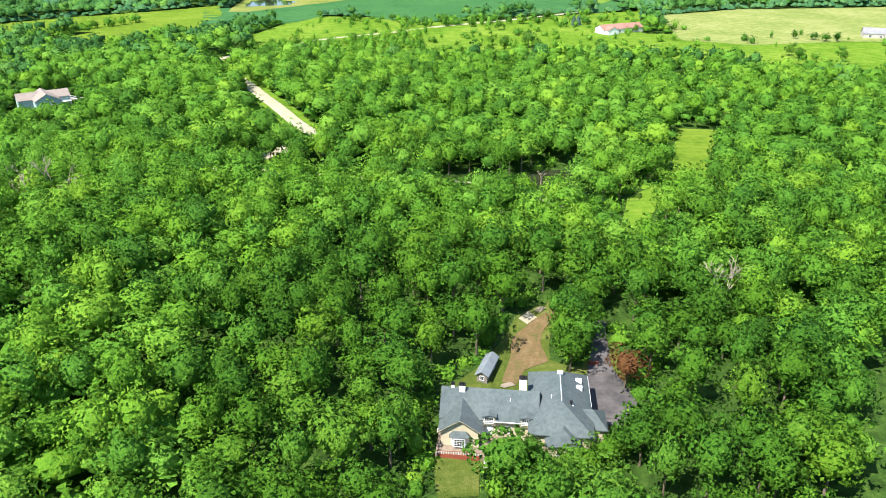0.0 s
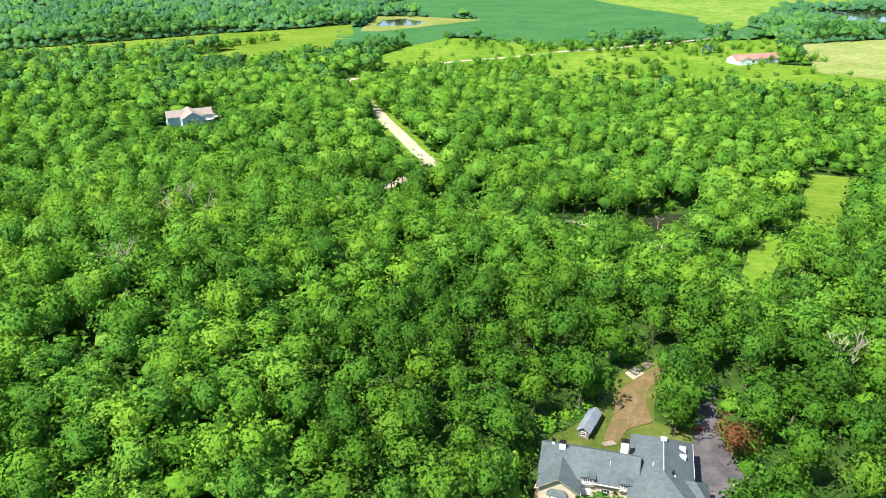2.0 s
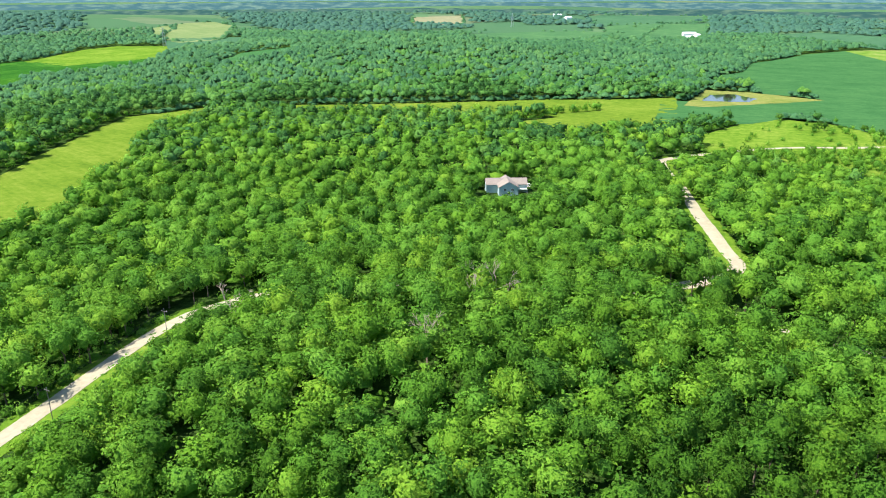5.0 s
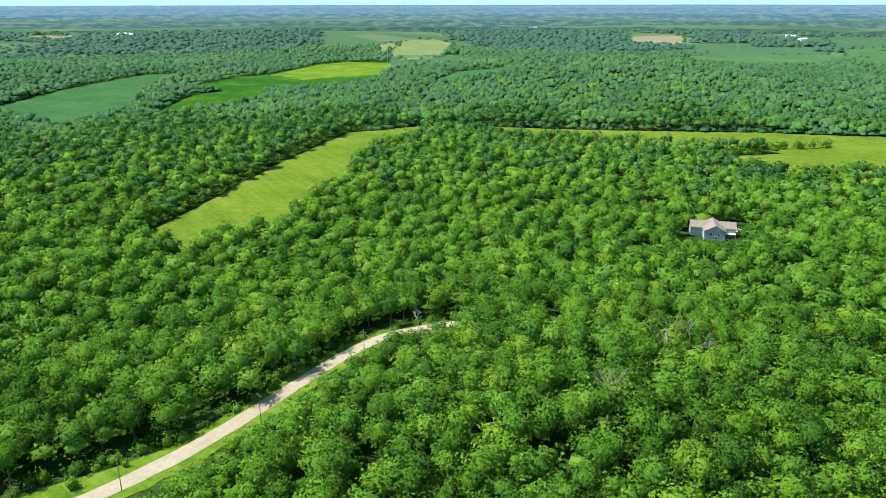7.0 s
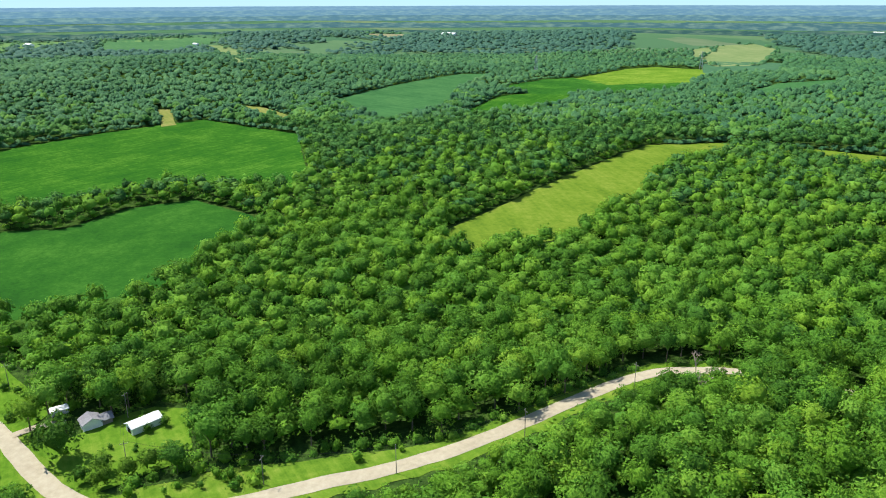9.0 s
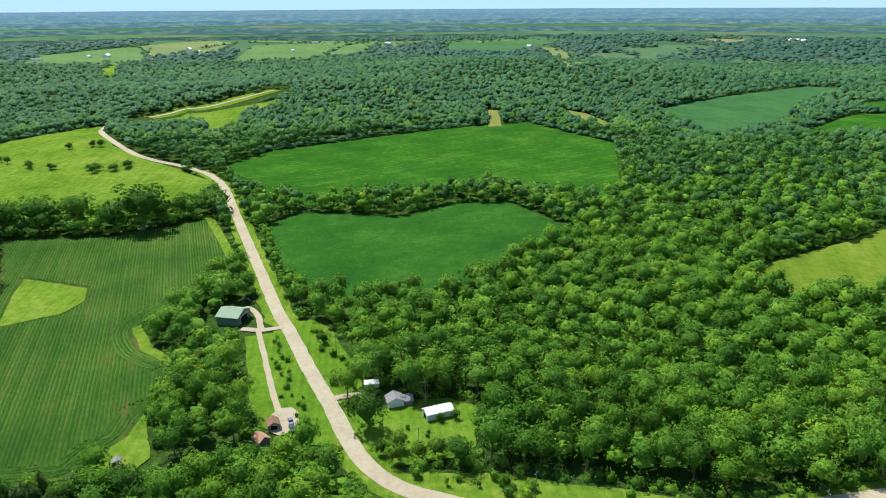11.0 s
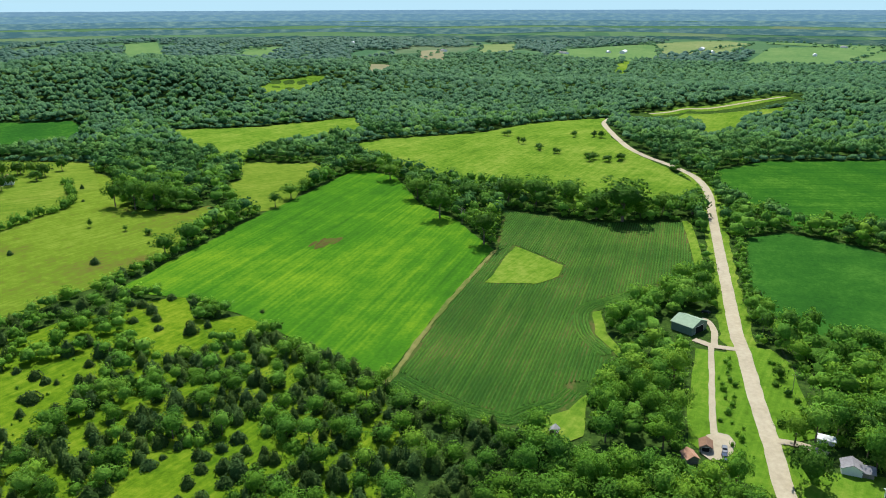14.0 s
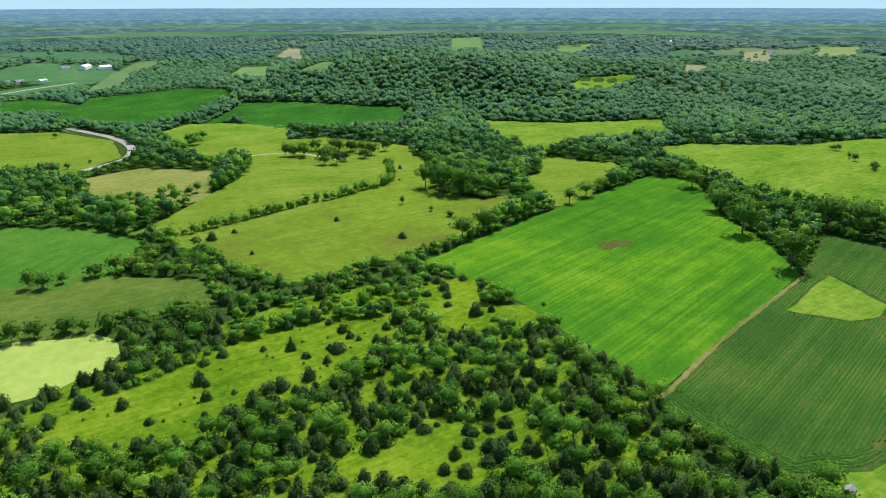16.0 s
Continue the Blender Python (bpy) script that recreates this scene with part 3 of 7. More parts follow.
m_tan2 = field("dry_grass", (0.11, 0.15, 0.030), (0.165, 0.188, 0.048), (0.235, 0.225, 0.080), fine=0.25)
m_rough = field("rough_grass", (0.042, 0.090, 0.014), (0.072, 0.120, 0.020), (0.115, 0.150, 0.032), fine=0.25)
corn_field = [(-221.8, -165.2), (-303.9, -188.5), (-401.2, -210.2), (-491.1, -249.9), (-491.6, -182.4), (-512.5, -145.1), (-528.8, -122.8), (-432.7, -90), (-388.2, -96.6), (-358, -112.8), (-338.9, -119.6), (-315.7, -109.7), (-300.2, -92.5), (-274.6, -91.3), (-256.8, -91.7), (-242.6, -92.8), (-230.2, -99.8), (-218.2, -105.1), (-214.9, -125.1), (-217.5, -147.8)]
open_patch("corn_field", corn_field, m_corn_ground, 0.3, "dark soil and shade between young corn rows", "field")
soybean_field = [(-224.5, -352.5), (-383.5, -397.6), (-541.6, -435.4), (-540.6, -387.9), (-471.8, -316.1), (-444.2, -262.8), (-401.1, -211.5), (-300.3, -189.2), (-224.5, -168.7), (-227.7, -190), (-233.6, -230.4), (-238.6, -250.9), (-242.1, -307.3)]
open_patch("soybean_field", soybean_field, m_soy, 0.3, "bright green soybean field with pale streaks", "field")
low_field = [(-512.2, -77.2), (-538, -56.8), (-532.2, -19.6), (-519.3, 13.2), (-551.4, 58), (-551.4, 102.6), (-464.2, 134.9), (-443.9, 105), (-404, 72.2), (-379.1, 45.8), (-364.7, 26), (-361.1, -3.6), (-374.2, -33.2), (-407.1, -55.2), (-448.8, -64.8)]
open_patch("low_field", low_field, m_crop_low, 0.3, "deep green crop field beside the gravel road", "field")
upper_field = [(-704.5, -137.9), (-775.5, -105.2), (-857.0, -0.7), (-902.3, 82.1), (-935.7, 195.0), (-787.3, 264.0), (-591.8, 204.8), (-537.0, 170.9), (-566.3, 132.9), (-607.0, 93.2), (-582.9, 52.5), (-576.3, -2.2), (-558.8, -53.4), (-595.8, -92.8), (-655.7, -134.3)]
open_patch("upper_field", upper_field, m_crop_up, 0.32, "deep green crop field beyond the creek trees", "field")
upper_meadow = [(-621.3, -529), (-693.2, -508.3), (-771.3, -421), (-858.5, -404.5), (-961, -342.9), (-785.9, -271), (-729.1, -230.1), (-687.2, -182.4), (-639.5, -143.3), (-597.3, -128.9), (-547.9, -154.8), (-541.7, -219.1), (-546.7, -281), (-543.1, -346.9), (-578.7, -426.3)]
open_patch("upper_meadow", upper_meadow, m_meadow, 0.3, "yellow-green hillside meadow along the road", "meadow")
bluish_field = [(-1006.9, 388.7), (-1100.4, 524.2), (-1231.2, 742.3), (-1219.7, 810.4), (-1039.2, 619.7), (-884.6, 515.2), (-790.6, 380.4)]
open_patch("bluish_field", bluish_field, m_crop_teal, 0.5, "blue-green crop field between wooded hills", "field")
mown_strip = [(-378.3, 206.2), (-400.4, 259.7), (-435.9, 340), (-473.5, 424.9), (-523.3, 529.3), (-498.6, 629.1), (-452.1, 554.2), (-435.1, 467.9), (-370.3, 365.5), (-333.1, 268.8), (-338, 215.3)]
open_patch("mown_strip", mown_strip, m_strip, 0.4, "mown light green strip between woods", "field")
mown_band = [(-509.4, 585.9), (-432.3, 663), (-368.1, 695.1), (-267.6, 751.6), (-195.4, 794.7), (-122.9, 825.5), (-59.6, 865.4), (-49.7, 745.7), (-114, 691.9), (-172.8, 705.9), (-211.9, 669.9), (-281.9, 643.8), (-352.5, 620.1)]
open_patch("mown_band", mown_band, m_strip, 0.5, "narrow mown band along the wood edge", "field")
mown_band_low = [(-208.3, 633.8), (-148.1, 709.5), (-51.8, 786.6), (-43.4, 680.1), (-126.1, 610)]
open_patch("mown_band_low", mown_band_low, m_strip, 0.5, "short mown band below a hedge", "field")
pale_field = [(362.8, 700.7), (475.8, 732), (647.3, 714.7), (726.2, 697.4), (526.3, 499.4), (443.7, 523.7), (362.9, 523), (319.6, 557.4)]
open_patch("pale_field", pale_field, m_hay, 0.6, "pale yellow hay field", "field")
house_meadow = [(-16.5, 645.5), (35.2, 740.5), (90, 749.4), (130.9, 706.3), (213.9, 703.8), (304.9, 732.9), (372.9, 743.2), (248.3, 481.2), (209.7, 491.1), (167.2, 492.9), (119.7, 497.1), (68.7, 522.5), (10.9, 538.5)]
open_patch("house_meadow", house_meadow, m_meadow, 0.3, "rough yellow-green meadow along the upper road", "meadow")
ridge_lawn = [(106.5, 695.4), (152, 660.4), (267.1, 614.9), (332.5, 587.6), (406.6, 577.8), (487, 529.1), (523.4, 492.6), (389.2, 360.9), (352.9, 377.6), (315, 414), (281.5, 457.4), (214.3, 490.8), (153.1, 491.9), (123.5, 535.7)]
open_patch("ridge_lawn", ridge_lawn, m_meadow, 0.45, "wide grass land round the distant houses", "meadow")
wood_clearing = [(184.8, 316.5), (205.4, 308), (207.4, 301.6), (185.7, 283.8), (148.7, 229), (140, 234.8)]
open_patch("wood_clearing", wood_clearing, m_strip, 0.3, "small mown clearing in the wood", "clearing")
low_clearing = [(121.1, 233.7), (139.8, 243.5), (131.7, 228.6), (105.9, 191.4), (97.4, 193.3)]
open_patch("low_clearing", low_clearing, m_meadow, 0.3, "small rough clearing in the wood", "clearing")
house_yard = [(39.6, 141.8), (51.3, 152.9), (57, 163.9), (66.4, 167.9), (66.1, 157.9), (58.7, 141.8), (65.3, 137.9), (74.9, 150.5), (76.7, 137.4), (70.5, 121.2), (64.9, 114.7), (57.7, 112.7), (51.3, 112.3), (39.3, 113), (32.6, 109.1), (30.5, 101.2), (22.9, 102.4), (25.9, 122.3), (29.3, 135.6)]
open_patch("house_yard", house_yard, m_yard, 0.15, "mown lawn round the large house", "lawn")
cabin_yard = [(-254.2, -17), (-251.3, -2.9), (-257.3, 13.8), (-258.2, 26.3), (-249.2, 37.8), (-219.8, 32.3), (-213.9, 7.4), (-215.2, -3.6), (-239.7, -10.5)]
open_patch("cabin_yard", cabin_yard, m_lawn, 0.3, "mown yard with shrubs round the cabin", "lawn")
road_grass = [(-338, -44.8), (-340.2, -35.1), (-329.1, -24.2), (-275.7, -7), (-278.2, -1.5), (-264.8, -14.7), (-263, -22.4), (-291.5, -31.7)]
open_patch("road_grass", road_grass, m_lawn, 0.3, "rough grass with bushes beside the road", "grass")
track_grass = [(-323.1, -64), (-329, -47.6), (-290.9, -34.1), (-254.7, -23.7), (-229, -16.6), (-230.4, -25.9), (-236.2, -33), (-244.8, -47.5), (-285.5, -57)]
open_patch("track_grass", track_grass, m_lawn, 0.3, "mown grass between the track and the road", "grass")
field_margin = [(-217.2, -104.6), (-230.2, -99.8), (-242.6, -92.8), (-256.8, -91.7), (-252.7, -88.7), (-228.5, -81.5), (-220, -84.7)]
open_patch("field_margin", field_margin, m_meadow, 0.38, "grass margin at the corn field corner", "grass")
field_hook = [(-338.9, -119.6), (-343.4, -117), (-320.1, -105.8), (-303.6, -91.6), (-297.4, -91.7), (-315.7, -109.7)]
open_patch("field_hook", field_hook, m_meadow, 0.45, "grass margin curving along the corn", "grass")
west_pasture = [(-127.7, -483.9), (-190.7, -491.4), (-251.8, -504.1), (-309.1, -522.9), (-400.3, -663.8), (-370.2, -554.3), (-332, -480.8), (-357.6, -425.3), (-278, -376.3), (-219.7, -366.5), (-179.8, -363.4), (-150.1, -367.1), (-130.9, -413.2)]
open_patch("west_pasture", west_pasture, m_pasture, 0.3, "yellow-green pasture with single trees", "pasture")
farm_pasture = [(-228.9, -908.4), (-303.9, -922.7), (-338.3, -852.4), (-340.6, -792.3), (-254.2, -686), (-200.4, -678.2), (-195.7, -744.8)]
open_patch("farm_pasture", farm_pasture, m_strip, 0.5, "light green pasture behind the farm", "pasture")
hilltop_pasture = [(-270.1, -752.8), (-318.1, -773.7), (-362.6, -763.5), (-398, -707.7), (-421.2, -665.2), (-355.1, -556.1), (-320.9, -553.3), (-267.4, -594.1), (-232.2, -629.8)]
open_patch("hilltop_pasture", hilltop_pasture, m_strip, 0.55, "sunny grass on the hilltop beside the farmhouse", "pasture")
hill_pasture = [(-98.5, -505.4), (-128.8, -527.4), (-204.1, -596.5), (-246.8, -668.6), (-283.5, -660.5), (-316.6, -630.2), (-345.4, -593.9), (-314.2, -531.4), (-212.9, -480.4), (-148.2, -462.4), (-120.2, -455)]
open_patch("hill_pasture", hill_pasture, m_strip, 0.42, "light green pasture on the hill", "pasture")
creek_pasture = [(-432.8, -492.2), (-489.7, -500.6), (-545.8, -495.4), (-534.1, -463), (-394.3, -395.5), (-373.9, -411.5)]
open_patch("creek_pasture", creek_pasture, m_strip, 0.3, "light green pasture by the creek trees", "pasture")
dry_pasture = [(-100.6, -696.8), (-153.2, -708.3), (-201.2, -645.6), (-166.3, -551.1), (-110.9, -560.6), (-90.2, -594.2)]
open_patch("dry_pasture", dry_pasture, m_tan2, 0.34, "dry tan pasture beside the paved road", "pasture")
shade_field = [(-7.9, -592.7), (-75.4, -542.6), (-101.9, -482.6), (-72.7, -435.8), (-48, -429.8), (-0.4, -432.5)]
open_patch("shade_field", shade_field, m_green_crop, 0.34, "deep green field beyond the pond", "field")
road_field = [(-33.7, -1046.7), (-124.1, -995.3), (-166.3, -890.1), (-151, -778.4), (-94.1, -727.3), (-16.9, -753.1)]
open_patch("road_field", road_field, m_strip, 0.34, "light green field inside the road bend", "field")
wood_meadow = [(-586.7, -759.2), (-671.7, -690.9), (-800.1, -642.5), (-711, -553.7), (-600.3, -581.1), (-502.7, -556), (-528.3, -651.9)]
open_patch("wood_meadow", wood_meadow, m_meadow, 0.4, "meadow at the foot of the wooded hill", "meadow")
cedar_meadow = [(-10.1, -273.6), (-21.3, -286.4), (-50.2, -294.9), (-99.5, -311.3), (-140.1, -311.8), (-173.7, -297), (-166.5, -279.7), (-139, -263.5), (-91.1, -248.3), (-61.2, -244), (-34.3, -253.6)]
open_patch("cedar_meadow", cedar_meadow, m_glade, 0.3, "sunny rough meadow dotted with cedars", "meadow")
low_meadow = [(-98, -202), (-106, -207), (-116, -200), (-126, -201), (-134, -215), (-143, -210), (-147, -196), (-157, -192), (-171, -195), (-173, -191), (-165, -182), (-163, -168), (-163, -160), (-150, -161), (-141, -162), (-135, -167), (-124, -160), (-106, -171), (-92, -188)]
open_patch("low_meadow", low_meadow, m_glade, 0.3, "rough hillside meadow dotted with cedars", "meadow")
corner_meadow = [(-194, -297), (-211, -324), (-221, -329), (-241, -316), (-221, -282), (-250, -264), (-251, -239), (-217, -250), (-211, -261), (-202, -259), (-190, -265), (-190, -278)]
open_patch("corner_meadow", corner_meadow, m_glade, 0.18, "small meadow at the field corner", "meadow")
creek_glade = [(-154, -316), (-168, -338), (-187, -341), (-175, -328), (-162, -319)]
open_patch("creek_glade", creek_glade, m_glade, 0.3, "narrow glade between the creek trees and the cedars", "meadow")
side_glade = [(-108, -325), (-113, -336), (-130, -342), (-139, -336), (-134, -325), (-115, -324)]
open_patch("side_glade", side_glade, m_glade, 0.3, "small sunny glade beside the creek trees", "meadow")
hillside = [(-20, -150), (-60, -120), (-130, -110), (-190, -135), (-218, -170), (-228, -260), (-222, -330), (-150, -345), (-60, -330), (0, -300), (10, -220)]
patch("hillside_grass", hillside, m_glade, 0.12, "rough grass under the cedars of the hillside", "grass", ragged=4.0)
pasture_rise = [(-355, -620), (-400, -650), (-391, -593), (-346, -524), (-325, -480), (-340, -444), (-373, -448), (-374, -422), (-339, -402), (-307, -400), (-274, -390), (-245, -409), (-279, -483)]
open_patch("pasture_rise", pasture_rise, m_pasture, 0.36, "yellow-green pasture rising to the tree clump", "pasture")
brown_meadow = [(0.5, -451.2), (-57.6, -444.3), (-109.8, -403.2), (-106.1, -359.7), (-59.3, -372.7), (-43.9, -359), (2.7, -380.3)]
open_patch("brown_meadow", brown_meadow, m_rough, 0.34, "brownish rough meadow behind the pond", "meadow")
south_meadow = [(-510.2, -554.1), (-534.1, -505.4), (-535.7, -471.5), (-427.4, -408.3), (-378.8, -418.1)]
open_patch("south_meadow", south_meadow, m_strip, 0.34, "light green meadow behind the field", "meadow")
road_verge = [(-207.3, 2.1), (-210.3, 13.5), (-205.6, 43.3), (-198.1, 60.6), (-184.3, 100.8), (-180.3, 98.9), (-195.6, 12.3)]
open_patch("road_verge", road_verge, m_meadow, 0.25, "rough grass verge by the road bend", "grass")
gravel_yard = [(-237.2, -37.7), (-239.5, -34.2), (-245.1, -32.3), (-251.5, -33), (-255.7, -35.9), (-255.6, -39.6), (-251.4, -42.5), (-245, -43.1), (-239.4, -41.2)]
patch("gravel_yard", gravel_yard, m_lane, 0.52, "pale gravel turning place by the sheds", "yard", ragged=2.2)
corn_island = [(-414.3, -202.8), (-396.6, -161), (-377.9, -155.5), (-359.7, -161.9), (-347.5, -187.1)]
patch("corn_island", corn_island, m_meadow, 0.5, "weedy grass island in the corn", "grass", ragged=2.2)
bare_soil = [(45.4, 135.3), (51.3, 145.6), (60.2, 159.2), (65.9, 165), (64.4, 155.6), (57.7, 140.8), (50.9, 137.6), (47.4, 132.8)]
patch("bare_soil", bare_soil, m_earth, 0.32, "bare brown earth slope behind the house", "earth", ragged=5.0)
asphalt_yard = [(57.2, 118.5), (64.2, 133.6), (72.2, 146), (75, 145.3), (72.5, 136.1), (72, 127.2), (70.7, 122.2), (64.7, 115.7)]
patch("asphalt_yard", asphalt_yard, m_paved, 0.4, "worn dark asphalt yard beside the garage", "yard", ragged=2.2)
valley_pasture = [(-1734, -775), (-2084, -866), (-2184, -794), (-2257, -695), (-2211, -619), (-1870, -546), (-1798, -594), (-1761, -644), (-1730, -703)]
open_patch("valley_pasture", valley_pasture, m_hazed_far_crop[3], 0.8, "pale green pasture round the white valley barns", "pasture")
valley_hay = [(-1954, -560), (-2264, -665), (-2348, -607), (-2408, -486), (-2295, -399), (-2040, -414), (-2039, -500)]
open_patch("valley_hay", valley_hay, m_hazed_far_crop[4], 0.8, "pale hay field beside the valley barns", "field")
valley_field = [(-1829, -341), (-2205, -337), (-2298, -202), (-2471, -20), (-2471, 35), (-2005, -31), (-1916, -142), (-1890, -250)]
open_patch("valley_field", valley_field, m_hazed_far_crop[3], 0.8, "light green sloping field beyond the wood", "field")
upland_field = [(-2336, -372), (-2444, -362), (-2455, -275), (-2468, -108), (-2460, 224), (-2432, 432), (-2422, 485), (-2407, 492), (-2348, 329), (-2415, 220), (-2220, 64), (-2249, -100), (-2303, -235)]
open_patch("upland_field", upland_field, m_hazed_far_crop[3], 0.8, "wide light green field on the plain", "field")
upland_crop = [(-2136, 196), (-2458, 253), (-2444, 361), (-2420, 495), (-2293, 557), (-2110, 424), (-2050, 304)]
open_patch("upland_crop", upland_crop, m_hazed_far_crop[1], 0.8, "green crop on the plain behind the wood", "field")
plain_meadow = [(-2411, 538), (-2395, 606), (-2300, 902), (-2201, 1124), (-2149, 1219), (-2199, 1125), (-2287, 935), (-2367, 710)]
open_patch("plain_meadow", plain_meadow, m_hazed_far_crop[2], 0.8, "long olive meadow on the far plain", "meadow")
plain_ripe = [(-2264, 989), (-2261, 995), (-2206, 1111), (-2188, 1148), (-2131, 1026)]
open_patch("plain_ripe", plain_ripe, m_hazed_far_crop[5], 0.8, "ripe tan field on the far plain", "field")
notch_field = [(-1535, -541), (-1869, -629), (-1890, -610), (-1539, -516)]
open_patch("notch_field", notch_field, m_meadow, 0.8, "small bright clearing in the far wood", "field")
hilltop_field = [(-974, -263), (-1037, -256), (-1045, -227), (-1075, -186), (-1107, -142), (-1069, -137), (-1021, -178), (-919, -164), (-879, -177), (-849, -187), (-960, -215)]
open_patch("hilltop_field", hilltop_field, m_meadow, 0.5, "small sunny clearing on the wooded hill", "field")
wood_gap = [(-2205, 477), (-2156, 525), (-2032, 534), (-1394, 396), (-1291, 353), (-1311, 334), (-2024, 473)]
open_patch("wood_gap", wood_gap, m_hazed_far_crop[4], 0.8, "pale clearing on top of the wooded hill", "clearing")
creek_bank = [(-1018, 263), (-988, 288), (-899, 300), (-860, 283), (-911, 259), (-986, 253)]
open_patch("creek_bank", creek_bank, m_tan2, 0.5, "dry tan strip along the creek trees", "grass")
creek_bank_b = [(-1025, 157), (-1023, 173), (-912, 158), (-909, 141)]
open_patch("creek_bank_b", creek_bank_b, m_tan2, 0.5, "dry tan gap in the creek trees", "grass")
wood_clearing_west = [(-806, -831), (-938, -932), (-1004, -899), (-1023, -870), (-931, -847), (-866, -811), (-790, -798)]
open_patch("wood_clearing_west", wood_clearing_west, m_meadow, 0.8, "yellow-green clearing in the far wood", "clearing")
tan_clearing = [(-1092, -842), (-1431, -1092), (-1436, -1039), (-1092, -809)]
open_patch("tan_clearing", tan_clearing, m_hazed_far_crop[5], 0.8, "tan clearing in the far wood", "clearing")
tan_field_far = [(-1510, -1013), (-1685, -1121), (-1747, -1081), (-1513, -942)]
open_patch("tan_field_far", tan_field_far, m_hazed_far_crop[5], 0.8, "pale tan field among far woods", "field")
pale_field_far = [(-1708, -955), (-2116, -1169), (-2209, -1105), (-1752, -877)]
open_patch("pale_field_far", pale_field_far, m_hazed_far_crop[4], 0.8, "pale field among far woods", "field")
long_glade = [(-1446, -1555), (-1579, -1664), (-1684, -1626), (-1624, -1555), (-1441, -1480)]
open_patch("long_glade", long_glade, m_hazed_far_crop[3], 0.8, "long pale glade in the far wood", "clearing")
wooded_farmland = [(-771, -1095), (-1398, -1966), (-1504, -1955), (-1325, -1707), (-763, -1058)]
open_patch("wooded_farmland", wooded_farmland, m_hazed_far_crop[3], 0.8, "light green farmland among far trees", "field")
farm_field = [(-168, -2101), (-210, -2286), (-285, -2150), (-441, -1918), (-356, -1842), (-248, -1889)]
open_patch("farm_field", farm_field, m_hazed_far_crop[0], 0.8, "blue-green crop behind the farm", "field")
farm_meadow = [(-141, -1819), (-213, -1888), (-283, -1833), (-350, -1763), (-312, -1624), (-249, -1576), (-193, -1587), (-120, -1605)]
open_patch("farm_meadow", farm_meadow, m_hazed_far_crop[1], 0.8, "green meadow inside the road bend by the farm", "meadow")
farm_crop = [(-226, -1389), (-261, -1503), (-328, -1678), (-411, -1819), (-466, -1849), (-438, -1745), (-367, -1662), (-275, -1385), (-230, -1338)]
open_patch("farm_crop", farm_crop, m_hazed_far_crop[2], 0.8, "olive meadow beside the farm road", "meadow")
ridge_crop = [(-124, -1077), (-173, -1179), (-219, -1302), (-370, -1297), (-391, -1159), (-378, -1091), (-325, -1029), (-276, -982), (-209, -937), (-175, -993), (-132, -1047)]
open_patch("ridge_crop", ridge_crop, m_crop_dark, 0.5, "dark striped crop field", "field")
ridge_crop_low = [(-80, -1160), (-97, -1354), (-158, -1335), (-195, -1210), (-132, -1117)]
open_patch("ridge_crop_low", ridge_crop_low, m_crop_dark, 0.5, "dark crop strip beside the paved road", "field")
long_crop = [(-285, -935), (-375, -1042), (-445, -983), (-498, -914), (-539, -883), (-532, -848), (-472, -781), (-408, -780), (-346, -835), (-323, -924)]
open_patch("long_crop", long_crop, m_crop_dark, 0.5, "dark crop strip before the wooded hill", "field")
swale_meadow = [(-197, -890), (-264, -944), (-308, -924), (-358, -863), (-353, -815), (-289, -795), (-251, -778), (-215, -838)]
open_patch("swale_meadow", swale_meadow, m_meadow, 0.5, "green meadow in the swale below the crops", "meadow")
bare_hill = [(-717, -1770), (-874, -2035), (-898, -2003), (-808, -1771)]
open_patch("bare_hill", bare_hill, m_hazed_far_crop[5], 0.8, "bare tan hilltop in the far wood", "earth")
glade_a = [(-517, -1515), (-615, -1692), (-674, -1674), (-458, -1153), (-441, -1215)]
open_patch("glade_a", glade_a, m_hazed_far_crop[3], 0.8, "pale glade in the far wood", "clearing")
glade_b = [(-494, -1133), (-566, -1164), (-576, -1127), (-519, -1087)]
open_patch("glade_b", glade_b, m_hazed_far_crop[3], 0.8, "pale glade on the wooded slope", "clearing")
far_ripe = [(-1037, -2243), (-1061, -2231), (-1188, -2166), (-1188, -2148)]
open_patch("far_ripe", far_ripe, m_hazed_far_crop[4], 0.8, "pale hay field among the far woods", "field")
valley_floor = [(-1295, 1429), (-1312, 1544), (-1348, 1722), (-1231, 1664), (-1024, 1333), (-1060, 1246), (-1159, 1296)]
open_patch("valley_floor", valley_floor, m_hazed_far_crop[4], 0.8, "pale meadow on the far valley floor", "meadow")
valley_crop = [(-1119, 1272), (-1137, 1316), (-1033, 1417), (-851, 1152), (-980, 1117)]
open_patch("valley_crop", valley_crop, m_hazed_far_crop[0], 0.8, "blue-green crop across the valley", "field")
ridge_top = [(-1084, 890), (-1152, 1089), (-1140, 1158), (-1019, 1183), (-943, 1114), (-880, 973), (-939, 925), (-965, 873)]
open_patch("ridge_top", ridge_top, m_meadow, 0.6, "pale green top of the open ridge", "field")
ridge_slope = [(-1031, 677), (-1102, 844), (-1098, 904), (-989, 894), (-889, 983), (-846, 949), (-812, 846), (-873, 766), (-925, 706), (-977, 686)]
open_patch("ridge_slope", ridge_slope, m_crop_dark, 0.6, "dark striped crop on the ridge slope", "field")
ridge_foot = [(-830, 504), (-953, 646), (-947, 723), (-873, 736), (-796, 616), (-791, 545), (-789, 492)]
